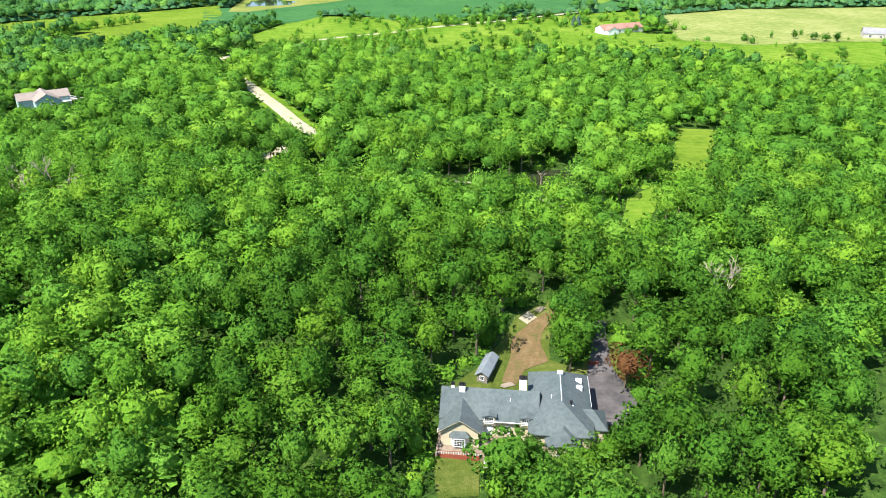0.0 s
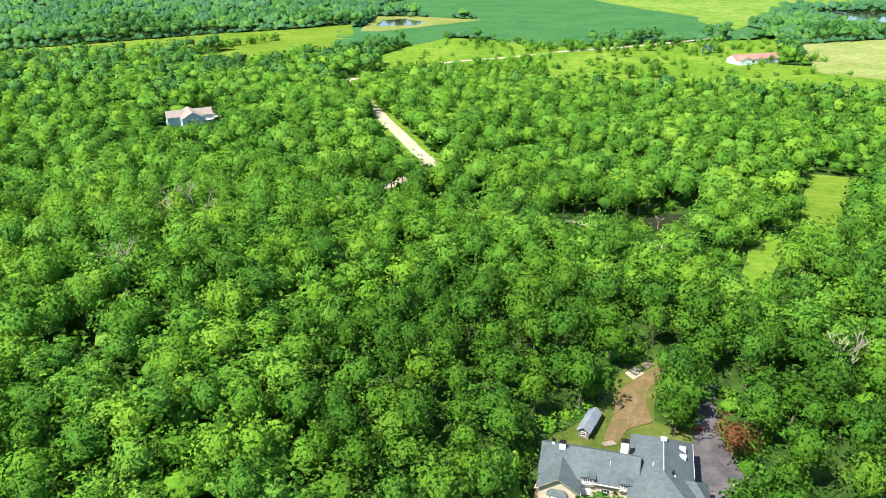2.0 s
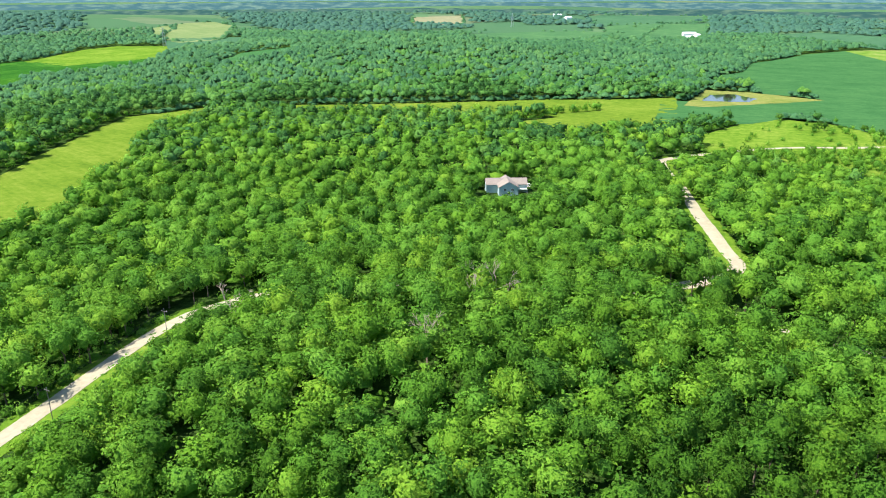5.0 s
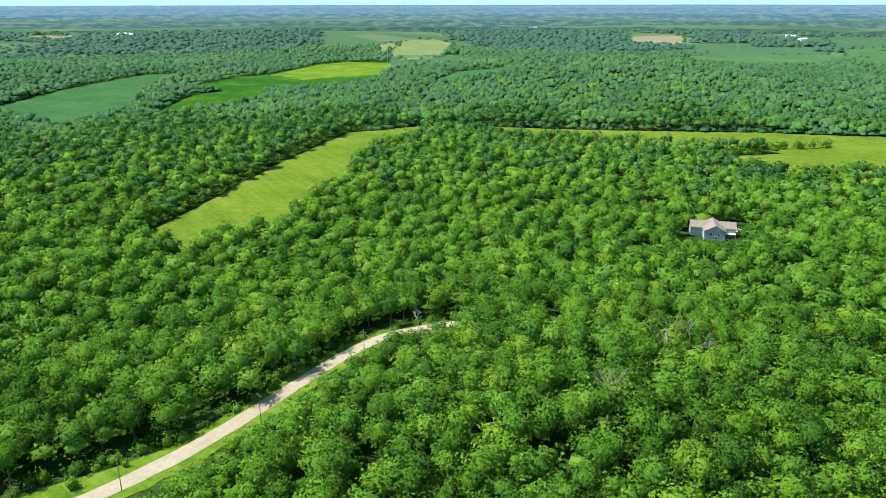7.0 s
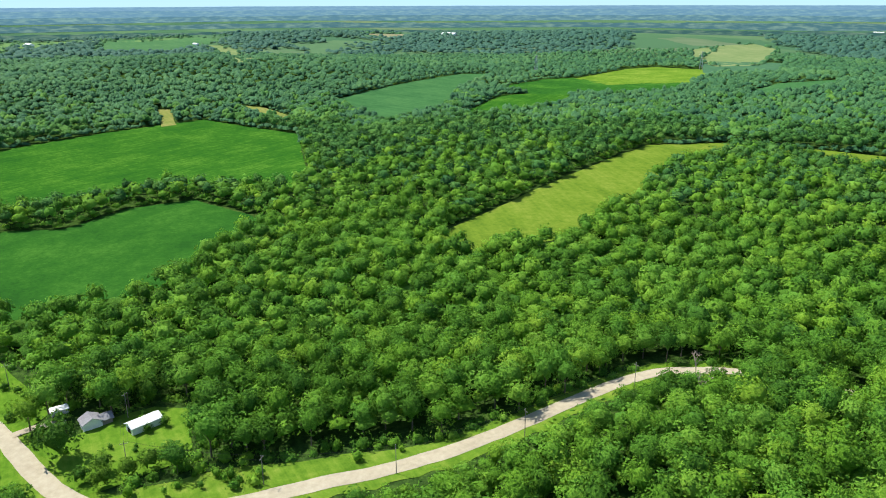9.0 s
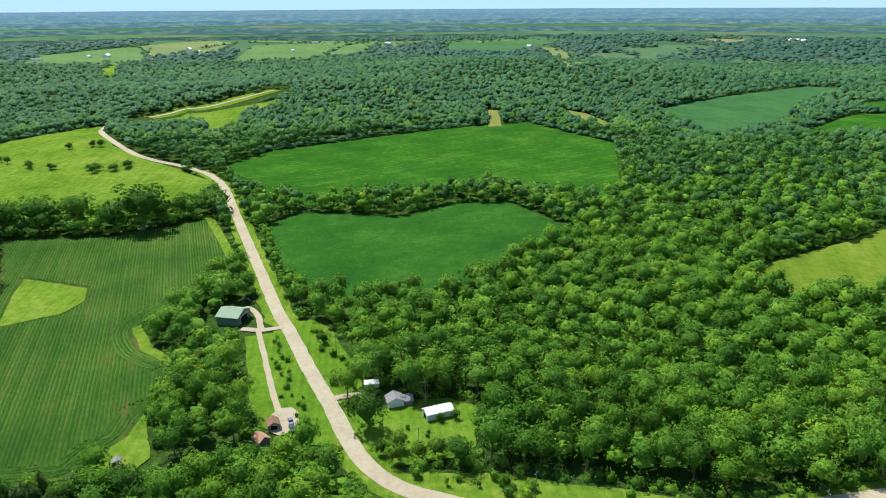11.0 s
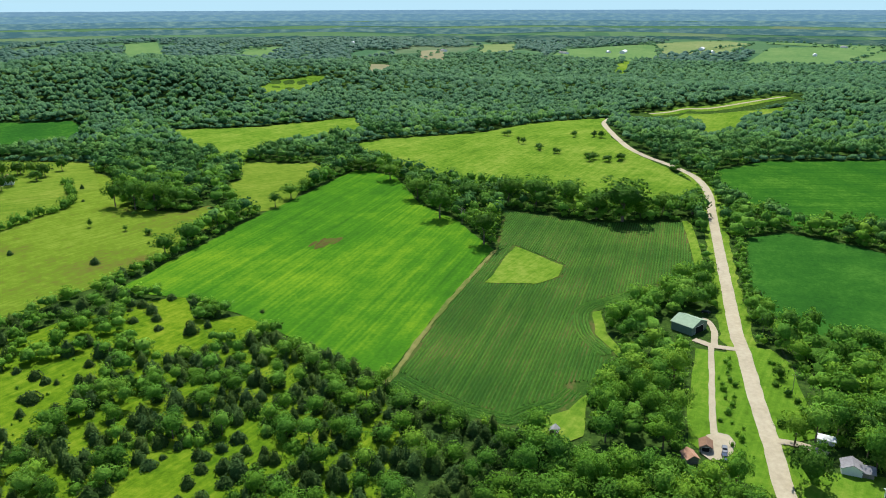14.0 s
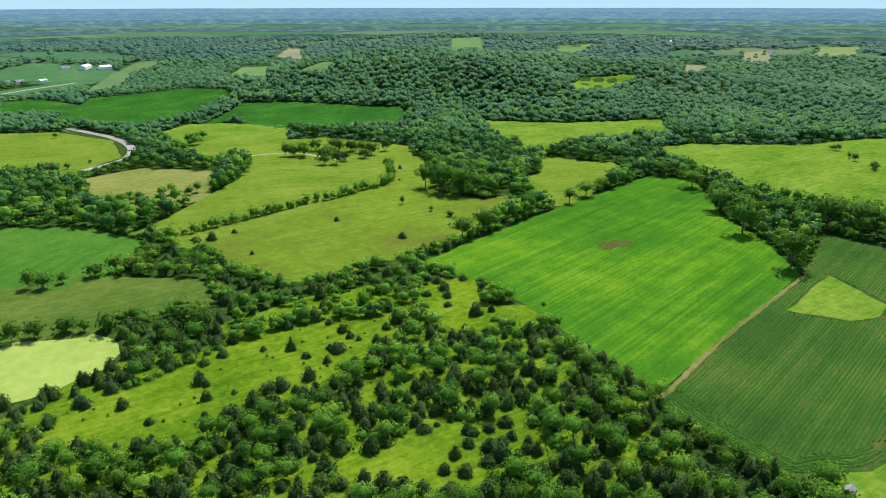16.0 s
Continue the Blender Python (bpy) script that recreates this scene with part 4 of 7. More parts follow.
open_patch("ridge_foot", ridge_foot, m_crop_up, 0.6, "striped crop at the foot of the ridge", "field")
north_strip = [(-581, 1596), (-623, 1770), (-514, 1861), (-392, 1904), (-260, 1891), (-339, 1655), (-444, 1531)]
open_patch("north_strip", north_strip, m_hazed_far_crop[1], 0.8, "green field behind the dark wooded hill", "field")
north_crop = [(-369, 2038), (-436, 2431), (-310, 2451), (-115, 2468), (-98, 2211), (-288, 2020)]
open_patch("north_crop", north_crop, m_hazed_far_crop[0], 0.8, "blue-green crop on the north plain", "field")
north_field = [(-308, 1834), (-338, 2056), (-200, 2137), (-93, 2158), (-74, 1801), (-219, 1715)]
open_patch("north_field", north_field, m_hazed_far_crop[1], 0.8, "deep green field on the north plain", "field")
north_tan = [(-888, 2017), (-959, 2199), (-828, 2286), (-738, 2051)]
open_patch("north_tan", north_tan, m_hazed_far_crop[5], 0.8, "tan strip of field on the north plain", "field")
hill_field = [(-726, 915), (-741, 1013), (-682, 1066), (-644, 1007), (-665, 895)]
open_patch("hill_field", hill_field, m_crop_teal, 0.6, "blue-green field on the shoulder of the wooded hill", "field")
wide_field = [(187, 1610), (260, 1368), (298, 1143), (337, 1021), (379, 925), (316, 761), (275, 743), (221, 728), (183, 717), (137, 709), (113, 722), (86, 762), (48, 775), (19, 730), (-39, 702), (-68, 723), (-73, 844), (-10, 844), (27, 861), (67, 887), (93, 911), (76, 927), (29, 931), (16, 980), (-45, 1039), (5, 1133), (19, 1297), (108, 1517)]
open_patch("wide_field", wide_field, m_crop_teal, 0.5, "wide blue-green crop field on flat land", "field")
marsh_field = [(181, 1609), (371, 1675), (638, 1603), (373, 909), (331, 1002), (292, 1119), (254, 1334)]
open_patch("marsh_field", marsh_field, m_marsh, 0.6, "bright yellow-green marshy field", "field")
wide_field_tip = [(378, 876), (386, 820), (392, 783), (358, 756), (321, 737)]
open_patch("wide_field_tip", wide_field_tip, m_crop_teal, 0.44, "narrow end of the wide blue-green crop", "field")
marsh_east = [(603, 1589), (756, 1522), (781, 1323), (596, 997), (517, 1023), (394, 854), (360, 812), (344, 883)]
open_patch("marsh_east", marsh_east, m_marsh, 0.55, "bright marshy grass round the far ponds", "field")
pond_bank = [(-49, 816), (-33, 935), (15, 938), (56, 923), (93, 911), (67, 887), (21, 851), (-28, 812)]
open_patch("pond_bank", pond_bank, m_tan2, 0.62, "pale grassy bank round the far farm pond", "grass")
farm_pond = [(-33, 852), (-28, 898), (-2, 914), (23, 891), (15, 862)]
patch("farm_pond", farm_pond, m_water, 0.75, "small dark farm pond reflecting the sky", "water")
road_meadow = [(-22, 661), (14, 737), (37, 769), (85, 755), (113, 719), (135, 700), (129, 667), (59, 632), (-6, 586), (-19, 593)]
open_patch("road_meadow", road_meadow, m_meadow, 0.4, "light meadow above the gravel road", "meadow")
north_dark_crop = [(39, 1942), (169, 2042), (381, 1839), (496, 1723), (480, 1666), (253, 1646), (149, 1776)]
open_patch("north_dark_crop", north_dark_crop, m_hazed_far_crop[0], 0.8, "blue-green crop behind the marshy field", "field")
pond_edge = [(8, -362), (-8, -368), (-18, -376), (-31, -374), (-40, -376), (-46, -367), (-53, -347), (-53, -332), (-39, -318), (-25, -312), (-15, -312), (8, -316)]
open_patch("pond_water", pond_edge, m_algae, 0.25, "pond covered with pale green algae", "water", ragged=4.0)
far_pond_edge = [(490, 945), (531, 976), (629, 977), (589, 876), (525, 808), (494, 829), (494, 891)]
open_patch("far_pond", far_pond_edge, m_water, 0.9, "still pond beyond the far meadows", "water", ragged=6.0)
marsh_pool = [(394, 829), (423, 857), (438, 841), (413, 809)]
open_patch("marsh_pool", marsh_pool, m_water, 0.95, "small pool in the marshy field", "water", ragged=3.0)
creek_edge = [(91.5, 260.1), (100.4, 266.6), (110.4, 267), (104.6, 255.4), (93.4, 249.8)]
open_patch("creek_water", creek_edge, m_water, 0.2, "dark still creek pool under the trees", "water", ragged=3.0)



# ---------------------------------------------------------------- trees
def merge(pieces):
    """Joins pieces of places, triangles and normals."""
    v, t, n, k = [], [], [], 0
    for pv, pt, pn in pieces:
        v.append(pv)
        t.append(pt + k)
        n.append(pn)
        k += len(pv)
    return np.vstack(v), np.vstack(t), np.vstack(n)


def unit(v):
    return v / (np.linalg.norm(v, axis=1, keepdims=True) + 1e-9)


def leaves(points, normals, size, r, fold=0.25, loose=0.5):
    """Small folded sprays of leaves, two triangles each."""
    k = len(points)
    nrm = unit(normals + r.normal(0, loose, (k, 3)))
    a = np.cross(nrm, r.normal(size=(k, 3)))
    a /= np.linalg.norm(a, axis=1, keepdims=True)
    b = np.cross(nrm, a)
    s = size * r.uniform(0.65, 1.35, (k, 1))
    v = np.stack([points + a * s * 0.62, points + b * s * r.uniform(.3, .55, (k, 1)) - nrm * s * fold, points - a * s * 0.62, points - b * s * r.uniform(.3, .55, (k, 1)) - nrm * s * fold], 1).reshape(-1, 3)
    i = np.arange(k)[:, None] * 4
    return v, np.vstack([i + [0, 1, 2], i + [0, 2, 3]]), np.repeat(unit(nrm * 0.78 + normals * 0.22), 4, 0)


PHI = (1 + 5 ** 0.5) / 2
KNOB = unit(np.array([(-1, PHI, 0), (1, PHI, 0), (-1, -PHI, 0), (1, -PHI, 0), (0, -1, PHI), (0, 1, PHI), (0, -1, -PHI), (0, 1, -PHI), (PHI, 0, -1), (PHI, 0, 1), (-PHI, 0, -1), (-PHI, 0, 1)]))
KNOB_FACES = np.array([(0, 11, 5), (0, 5, 1), (0, 1, 7), (0, 7, 10), (0, 10, 11), (1, 5, 9), (5, 11, 4), (11, 10, 2), (10, 7, 6), (7, 1, 8), (3, 9, 4), (3, 4, 2), (3, 2, 6), (3, 6, 8), (3, 8, 9), (4, 9, 5), (2, 4, 11), (6, 2, 10), (8, 6, 7), (9, 8, 1)])


def crown(seed, lobes, sprays, size, radius=5.0, tall=4.6, mid=9.6, under=-0.45, body_share=0.72, rounding=0.5):
    """A broad-leaved crown: a shaded body with many uneven clumps of leafy sprays round it."""
    r = np.random.default_rng(seed)
    k = np.arange(lobes)
    ang = k * 2.399963 + r.uniform(0, 0.7, lobes)
    up = np.clip(1 - (k + 0.5) / lobes * 1.38 + r.normal(0, 0.05, lobes), -0.42, 0.98)
    flat = np.sqrt(1 - up ** 2)
    d0 = np.stack([np.cos(ang) * flat, np.sin(ang) * flat, up], 1)
    lean = 1 + 0.14 * np.sin(2 * ang + seed) + 0.10 * np.sin(3 * ang + 2 * seed)
    c = d0 * (radius, radius, tall) * (r.uniform(0.64, 0.88, lobes) * lean)[:, None]
    rad = radius * r.uniform(0.20, 0.38, lobes) * (24 / lobes) ** 0.4
    b_ang = np.arctan2(KNOB[:, 1], KNOB[:, 0])
    body = KNOB * (radius * body_share, radius * body_share, tall * body_share) * (r.uniform(0.86, 1.06, 12) * (1 + 0.14 * np.sin(2 * b_ang + seed)))[:, None]
    pieces = [(body, KNOB_FACES[KNOB[KNOB_FACES][:, :, 2].mean(1) > under], KNOB)]
    share = rad ** 2 / (rad ** 2).sum()
    pts, nrms = [], []
    for q, w, o, part_of in zip(c, rad, d0, share):
        d = unit(r.normal(size=(max(3, int(0.78 * sprays * part_of)), 3)) + o * 0.9 + (0, 0, 0.3))
        pts.append(q + d * w * r.uniform(0.70, 1.12, (len(d), 1)) * (1, 1, 0.85))
        nrms.append(d)
    d = unit(r.normal(size=(int(0.22 * sprays), 3)) + (0, 0, 0.6))
    pts.append(d * (radius, radius, tall) * r.uniform(0.66, 0.80, (len(d), 1)))
    nrms.append(d)
    pieces.append(leaves(np.vstack(pts), np.vstack(nrms), size, r))
    v, t, n = merge(pieces)
    n = unit(n * 0.95 + unit(v * (1 / radius, 1 / radius, 1 / tall)) * rounding)
    return v + (0, 0, mid), t, n


def dome(seed, radius=5.5, tall=5.0, mid=7.5, lobes=2):
    """A far crown: rounded, knobbly lobes leaning on one another, seen from above."""
    r = np.random.default_rng(seed)
    pieces = []
    i = np.arange(5)
    j = (i + 1) % 5
    tris = np.vstack([np.stack([i, j, 5 + i], 1), np.stack([j, 5 + j, 5 + i], 1), np.stack([5 + i, 5 + j, np.full(5, 10)], 1)])
    for k in range(lobes):
        g = i * 2 * math.pi / 5 + r.uniform(0, 1)
        o = np.vstack([np.stack([np.cos(g), np.sin(g), np.full(5, -0.45)], 1), np.stack([0.78 * np.cos(g + .63), 0.78 * np.sin(g + .63), np.full(5, 0.42)], 1), [[0, 0, 0.92]]])
        n = unit(o * (0.55 if lobes == 1 else 0.75) + (0, 0, 0.52) + r.normal(0, 0.15, o.shape))
        o = o * r.uniform(0.80, 1.15, (11, 1))
        a = k * 2.1 + r.uniform(0, 1.0)
        d = radius * (0.50 if lobes > 1 else 0.0)
        w = radius * r.uniform(0.46, 0.82) * (1.35 if lobes == 1 else 1.0)
        pieces.append((o * (w, w, w * tall / radius) + (math.cos(a) * d, math.sin(a) * d, r.uniform(-0.3, 0.3) * tall), tris, n))
    v, t, n = merge(pieces)
    return v + (0, 0, mid), t, n


def trunk(tall=9.0, thick=0.28, sides=6):
    """A tapered trunk with three limbs."""
    pieces = []
    for a, b, w in (((0, 0, -0.5), (0.2, 0.1, tall), thick), ((0, 0, tall * .5), (2.0, 0.6, tall * 1.05), thick * .5), ((0.1, 0, tall * .55), (-1.6, 1.2, tall * 1.1), thick * .5), ((0.1, 0, tall * .6), (-0.3, -2.0, tall * 1.05), thick * .45)):
        a, b = np.array(a, float), np.array(b, float)
        d = (b - a) / np.linalg.norm(b - a)
        u = np.cross(d, (0.3, 0.9, 0.1))
        u /= np.linalg.norm(u)
        w2 = np.cross(d, u)
        g = np.arange(sides) * 2 * math.pi / sides
        ringv = np.outer(np.cos(g), u) + np.outer(np.sin(g), w2)
        i = np.arange(sides)
        j = (i + 1) % sides
        pieces.append((np.vstack([a + ringv * w, b + ringv * w * 0.35]), np.vstack([np.stack([i, j, sides + j], 1), np.stack([i, sides + j, sides + i], 1)]), np.vstack([ringv, ringv])))
    return merge(pieces)


def cedar(seed, sprays=110, radius=2.3, tall=5.6, size=0.8):
    """A red cedar: a dense dark bluntly pointed cone with a ragged skirt, down to the ground."""
    r = np.random.default_rng(seed)
    u = r.uniform(0, 1, sprays) ** 1.25
    a = r.uniform(0, 2 * math.pi, sprays)
    w = radius * (1 - u ** 1.6) ** 0.6 * r.uniform(0.8, 1.12, sprays) * (1 + 0.2 * np.sin(3 * a + seed)) + 0.08
    p = np.stack([np.cos(a) * w, np.sin(a) * w, 0.25 + u * tall], 1)
    d = unit(np.stack([np.cos(a), np.sin(a), np.full(sprays, 0.5) + u], 1))
    g = np.arange(7) * 2 * math.pi / 7
    rows = [(0.80, 0.1), (0.90, 0.25 * tall), (0.62, 0.6 * tall)]
    v = np.vstack([np.stack([np.cos(g + k) * radius * q * r.uniform(.85, 1.1, 7), np.sin(g + k) * radius * q * r.uniform(.85, 1.1, 7), np.full(7, z)], 1) for k, (q, z) in enumerate(rows)] + [[[0, 0, tall]]])
    i = np.arange(7)
    j = (i + 1) % 7
    t = []
    for k in range(2):
        t += [np.stack([7 * k + i, 7 * k + j, 7 * k + 7 + i], 1), np.stack([7 * k + j, 7 * k + 7 + j, 7 * k + 7 + i], 1)]
    t.append(np.stack([14 + i, 14 + j, np.full(7, 21)], 1))
    lv, lt, ln = leaves(p, d, size, r)
    return merge([(v, np.vstack(t), unit(v * (1, 1, 0.2) + (0, 0, 0.4))), (lv, lt, unit(ln * 0.55 + np.repeat(d, 4, 0) * 0.6))])


def spread(name, kinds, x, y, scale, tall, mat, label, category, smooth=True, sink=0.0, tint=None):
    """Many trees, too many to count, as one mesh."""
    pick = rng.integers(0, len(kinds), len(x))
    turn = rng.uniform(0, 2 * math.pi, len(x))
    z = height(x, y) - sink
    tint = rng.uniform(0, 1, len(x)) if tint is None else tint
    vs, ts, tn, ns, base = [], [], [], [], 0
    for k, (v, t, n) in enumerate(kinds):
        s = np.where(pick == k)[0]
        if not len(s):
            continue
        c, d = np.cos(turn[s])[:, None], np.sin(turn[s])[:, None]
        q = np.stack([(v[:, 0] * c - v[:, 1] * d) * scale[s, None] + x[s, None], (v[:, 0] * d + v[:, 1] * c) * scale[s, None] + y[s, None], v[:, 2] * tall[s, None] + z[s, None]], -1)
        vs.append(q.reshape(-1, 3))
        ns.append(np.stack([n[:, 0] * c - n[:, 1] * d, n[:, 0] * d + n[:, 1] * c, np.broadcast_to(n[:, 2], (len(s), len(n)))], -1).reshape(-1, 3))
        ts.append((t[None] + (np.arange(len(s)) * len(v))[:, None, None]).reshape(-1, 3) + base)
        tn.append(np.repeat(tint[s], len(v)))
        base += len(s) * len(v)
    ob = new(name, from_arrays(name, np.vstack(vs), np.vstack(ts), mat, np.concatenate(tn), smooth, np.vstack(ns)))
    return tagged(ob, label, category, kind="stuff")


def grid(r0, r1, a0, a1, step, r):
    """Jittered places in a sector between two radii; angles in degrees to the left of +y."""
    k = int(r1 / step) + 1
    gx, gy = np.meshgrid(np.arange(-k, k + 1) * step, np.arange(-k, k + 1) * step)
    gx = gx + (np.arange(2 * k + 1) % 2)[:, None] * step * 0.5
    x = (gx + r.uniform(-.38, .38, gx.shape) * step).ravel()
    y = (gy + r.uniform(-.38, .38, gy.shape) * step).ravel()
    d, a = np.hypot(x, y), np.degrees(np.arctan2(-x, y))
    s = (d >= r0) & (d < r1) & (((a - a0) % 360) < (a1 - a0))
    return x[s], y[s]


FOOTPRINTS = [(*CAR_PLACE, 8), (-121, 418, 14), (-110, 412, 8), (-246.5, 22.5, 9), (-256, 4, 8), (-346, -71.5, 11.5), (-243.5, -40.8, 6.5), (-233.5, -43.8, 5.5), (-223.5, -90.6, 4), (42, 140, 6), (-322, -633, 11), (-240, -34, 5), (-270.5, -4.5, 4), (-368, -70, 4)]


def wooded(x, y, room=3.0):
    """Where the wood stands: off every field, yard and road."""
    ok = np.ones(x.shape, bool)
    for o in OPEN:
        q = np.array(o)
        near = (x > q[:, 0].min() - 9) & (x < q[:, 0].max() + 9) & (y > q[:, 1].min() - 9) & (y < q[:, 1].max() + 9)
        if near.any():
            s = np.where(near)[0]
            ok[s] &= ~(inside(x[s], y[s], o) | (away(x[s], y[s], list(o) + [o[0]]) < room))
    for px, py, clear in FOOTPRINTS:
        ok &= np.hypot(x - px, y - py) > clear + room - 3.0
    for line, width in LANES:
        q = np.asarray(line)
        s = np.where((x > q[:, 0].min() - 15) & (x < q[:, 0].max() + 15) & (y > q[:, 1].min() - 15) & (y < q[:, 1].max() + 15))[0]
        if len(s):
            ok[s] &= away(x[s], y[s], q[::2]) > width / 2 + room - 0.5
    return ok


CROWN = [crown(10 + k, 24 + k % 5, 480, 0.62, body_share=0.69, rounding=1.0, tall=6.0, mid=8.4 + 0.4 * (k % 3)) for k in range(7)]
STEM = trunk(8.5, 0.3, 5)
FULL = CROWN
HALF = [crown(40 + k, 15 + k % 4, 165, 0.92, body_share=0.80, rounding=1.1, tall=5.6, mid=8.6, under=-0.25) for k in range(6)]
MIDDLE = [crown(70 + k, 9, 44, 1.45, body_share=0.84, rounding=1.2, tall=5.4, mid=8.8, under=-0.15) for k in range(6)]
BUSH = [crown(46 + k, 9 + k % 3, 75, 0.85, radius=4.0, tall=3.4, mid=2.5) for k in range(5)]
LOW = [crown(50 + k, 7, 30, 1.35, body_share=0.82, rounding=1.0, under=-0.25) for k in range(4)]
FAR = [dome(60 + k, lobes=3) for k in range(8)]
HUGE = [dome(75 + k, lobes=1) for k in range(8)]
CEDAR = [cedar(80 + k, 110, radius=2.5, tall=5.2, size=0.62) for k in range(5)]

# places that stay in sight over the trees before them: roads, pools and houses
far_off = np.hypot(ROAD[:, 0], ROAD[:, 1])
SIGHT = [(ROAD[(ROAD[:, 0] < -163) & (ROAD[:, 1] < 222) & (far_off < 700)], 12.0), (ROAD[(ROAD[:, 1] > 325) & (ROAD[:, 1] < 395)], 14.0), (ROAD[(ROAD[:, 1] > 520) & (far_off < 640)], 15.0)]
for q, room in ((LANE_SIGHT, 9.0), (BLUE_HOUSE_SIGHT, 18.0), (POND_SIGHT, 14.0), (LANE_FAR, 18.0), ([CAR_PLACE, (CAR_PLACE[0] + 4, CAR_PLACE[1] + 1)], 9.0), (CREEK_SIGHT, 7.0), (LANE_HILL, 50.0), (LANE_PAVED, 60.0), (HOUSE_SIGHT, 13.0), (WING_SIGHT, 5.0), (BARN_SIGHT, 12.0), (SHED_SIGHT, 8.0), (CABIN_SIGHT, 8.0)):
    SIGHT.append((np.array(q, float), room))


def shade_height(x, y):
    """How tall a tree may stand here: low growth on the near side of what stays in sight."""
    k = np.ones(x.shape)
    for line, room in SIGHT:
        r = np.hypot(line[:, 0], line[:, 1])[:, None]
        for back, need in ((0.35, 0.0), (0.8, 0.30), (1.45, 0.55), (2.1, 0.78)):
            d = away(x, y, line * (1 - room * back / r))
            k = np.where(d < room * 0.55, np.minimum(k, need), k)
    return k


def plant(r0, r1, a0, a1, step, room=3.0):
    x, y = grid(r0, r1, a0, a1, step, rng)
    ok = wooded(x, y, room)
    x, y = x[ok], y[ok]
    k = shade_height(x, y)
    ok = k > 0.1
    return x[ok], y[ok], k[ok]


# the near wood, the cedars among it, and the woods farther off
nx, ny, nk = plant(0, 295, -48, 182, 9.2, 2.4)
na, nr = np.degrees(np.arctan2(-nx, ny)), np.hypot(nx, ny)
ced = (na > 112) & (rng.uniform(0, 1, len(nx)) < np.clip((na - 108) / 22, 0, 0.52))
near_house = (np.hypot(nx - 45, ny - 130) < 68) & ~ced
hidden = ~ced & ~near_house & (((na > 48) & (nr < 140)) | (nr < 70))
seen_wood = ~ced & ~near_house & ~hidden
wide, high = rng.uniform(0.84, 1.40, len(nx)) * nk ** 0.5, rng.uniform(0.76, 1.20, len(nx)) * nk
high = np.where(na > 116, high * 0.62, high)
wide = np.where(na > 116, wide * 0.80, wide)
spread("near_wood", FULL, nx[seen_wood], ny[seen_wood], wide[seen_wood], high[seen_wood], m_wood_leaf, "dense green broad-leaved wood with rounded leafy crowns", "wood")
edge = seen_wood & ~wooded(nx, ny, 14.0)
spread("wood_trunks", [STEM], nx[edge], ny[edge], wide[edge], high[edge], m_bark, "grey-brown trunks under the leafy crowns", "trunks")
spread("lower_wood", HALF, nx[hidden], ny[hidden], wide[hidden], high[hidden], m_wood_leaf, "green broad-leaved wood on the ridge top", "wood")
spread("cedar_wood", CEDAR, nx[ced], ny[ced], rng.uniform(1.0, 1.5, ced.sum()), rng.uniform(0.9, 1.5, ced.sum()), m_cedar, "dark red cedars growing thickly among the leafy trees", "cedars")
ux, uy, uk = plant(60, 480, -48, 112, 8.5, 9.0)
ok = np.hypot(ux - 45, uy - 130) > 62
ux, uy, uk = ux[ok], uy[ok], uk[ok]
near_under = np.hypot(ux, uy) < 310
for s_, kinds, name in ((near_under, LOW, "under_wood"), (~near_under, HUGE, "under_wood_far")):
    spread(name, kinds, ux[s_], uy[s_], rng.uniform(0.85, 1.25, s_.sum()), rng.uniform(0.50, 0.72, s_.sum()) * uk[s_], m_wood_leaf, "lower green trees filling the gaps of the wood", "wood")
cx, cy = grid(150, 345, 112, 182, 5.0, rng)
ok = wooded(cx, cy, 1.5) & (rng.uniform(0, 1, len(cx)) < 0.42)
spread("cedar_thicket", CEDAR, cx[ok], cy[ok], rng.uniform(0.7, 1.3, ok.sum()), rng.uniform(0.6, 1.25, ok.sum()), m_cedar, "young dark cedars filling the gaps of the hillside wood", "cedars")

def near_side(x, y):
    """An uneven line between the nearer and the farther woods."""
    return np.hypot(x, y) < 850 + 55 * np.sin(x / 37 + y / 53) + 35 * np.sin(x / 13 - y / 17)


mx, my, mk = plant(295, 945, -50, 182, 10.2, 2.4)
ok = near_side(mx, my)
mx, my, mk = mx[ok], my[ok], mk[ok]
ma, mr = np.degrees(np.arctan2(-mx, my)), np.hypot(mx, my)
mw, mh = rng.uniform(0.85, 1.42, len(mx)) * mk ** 0.5, rng.uniform(0.70, 1.15, len(mx)) * mk
slope = (ma > 114) & (mr < 470)
mw, mh = np.where(slope, mw * 0.78, mw), np.where(slope, mh * 0.72, mh)
m_ced = slope & (rng.uniform(0, 1, len(mx)) < 0.42)
spread("slope_cedars", CEDAR, mx[m_ced], my[m_ced], rng.uniform(1.0, 1.6, m_ced.sum()), rng.uniform(0.9, 1.5, m_ced.sum()), m_cedar, "dark cedars among the leafy trees of the slope", "cedars")
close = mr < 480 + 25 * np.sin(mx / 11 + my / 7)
# more trees take the painted haze tone the farther off they stand
haze_toned = rng.uniform(0, 1, len(mx)) < np.clip((mr - 470) / 300, 0, 1)
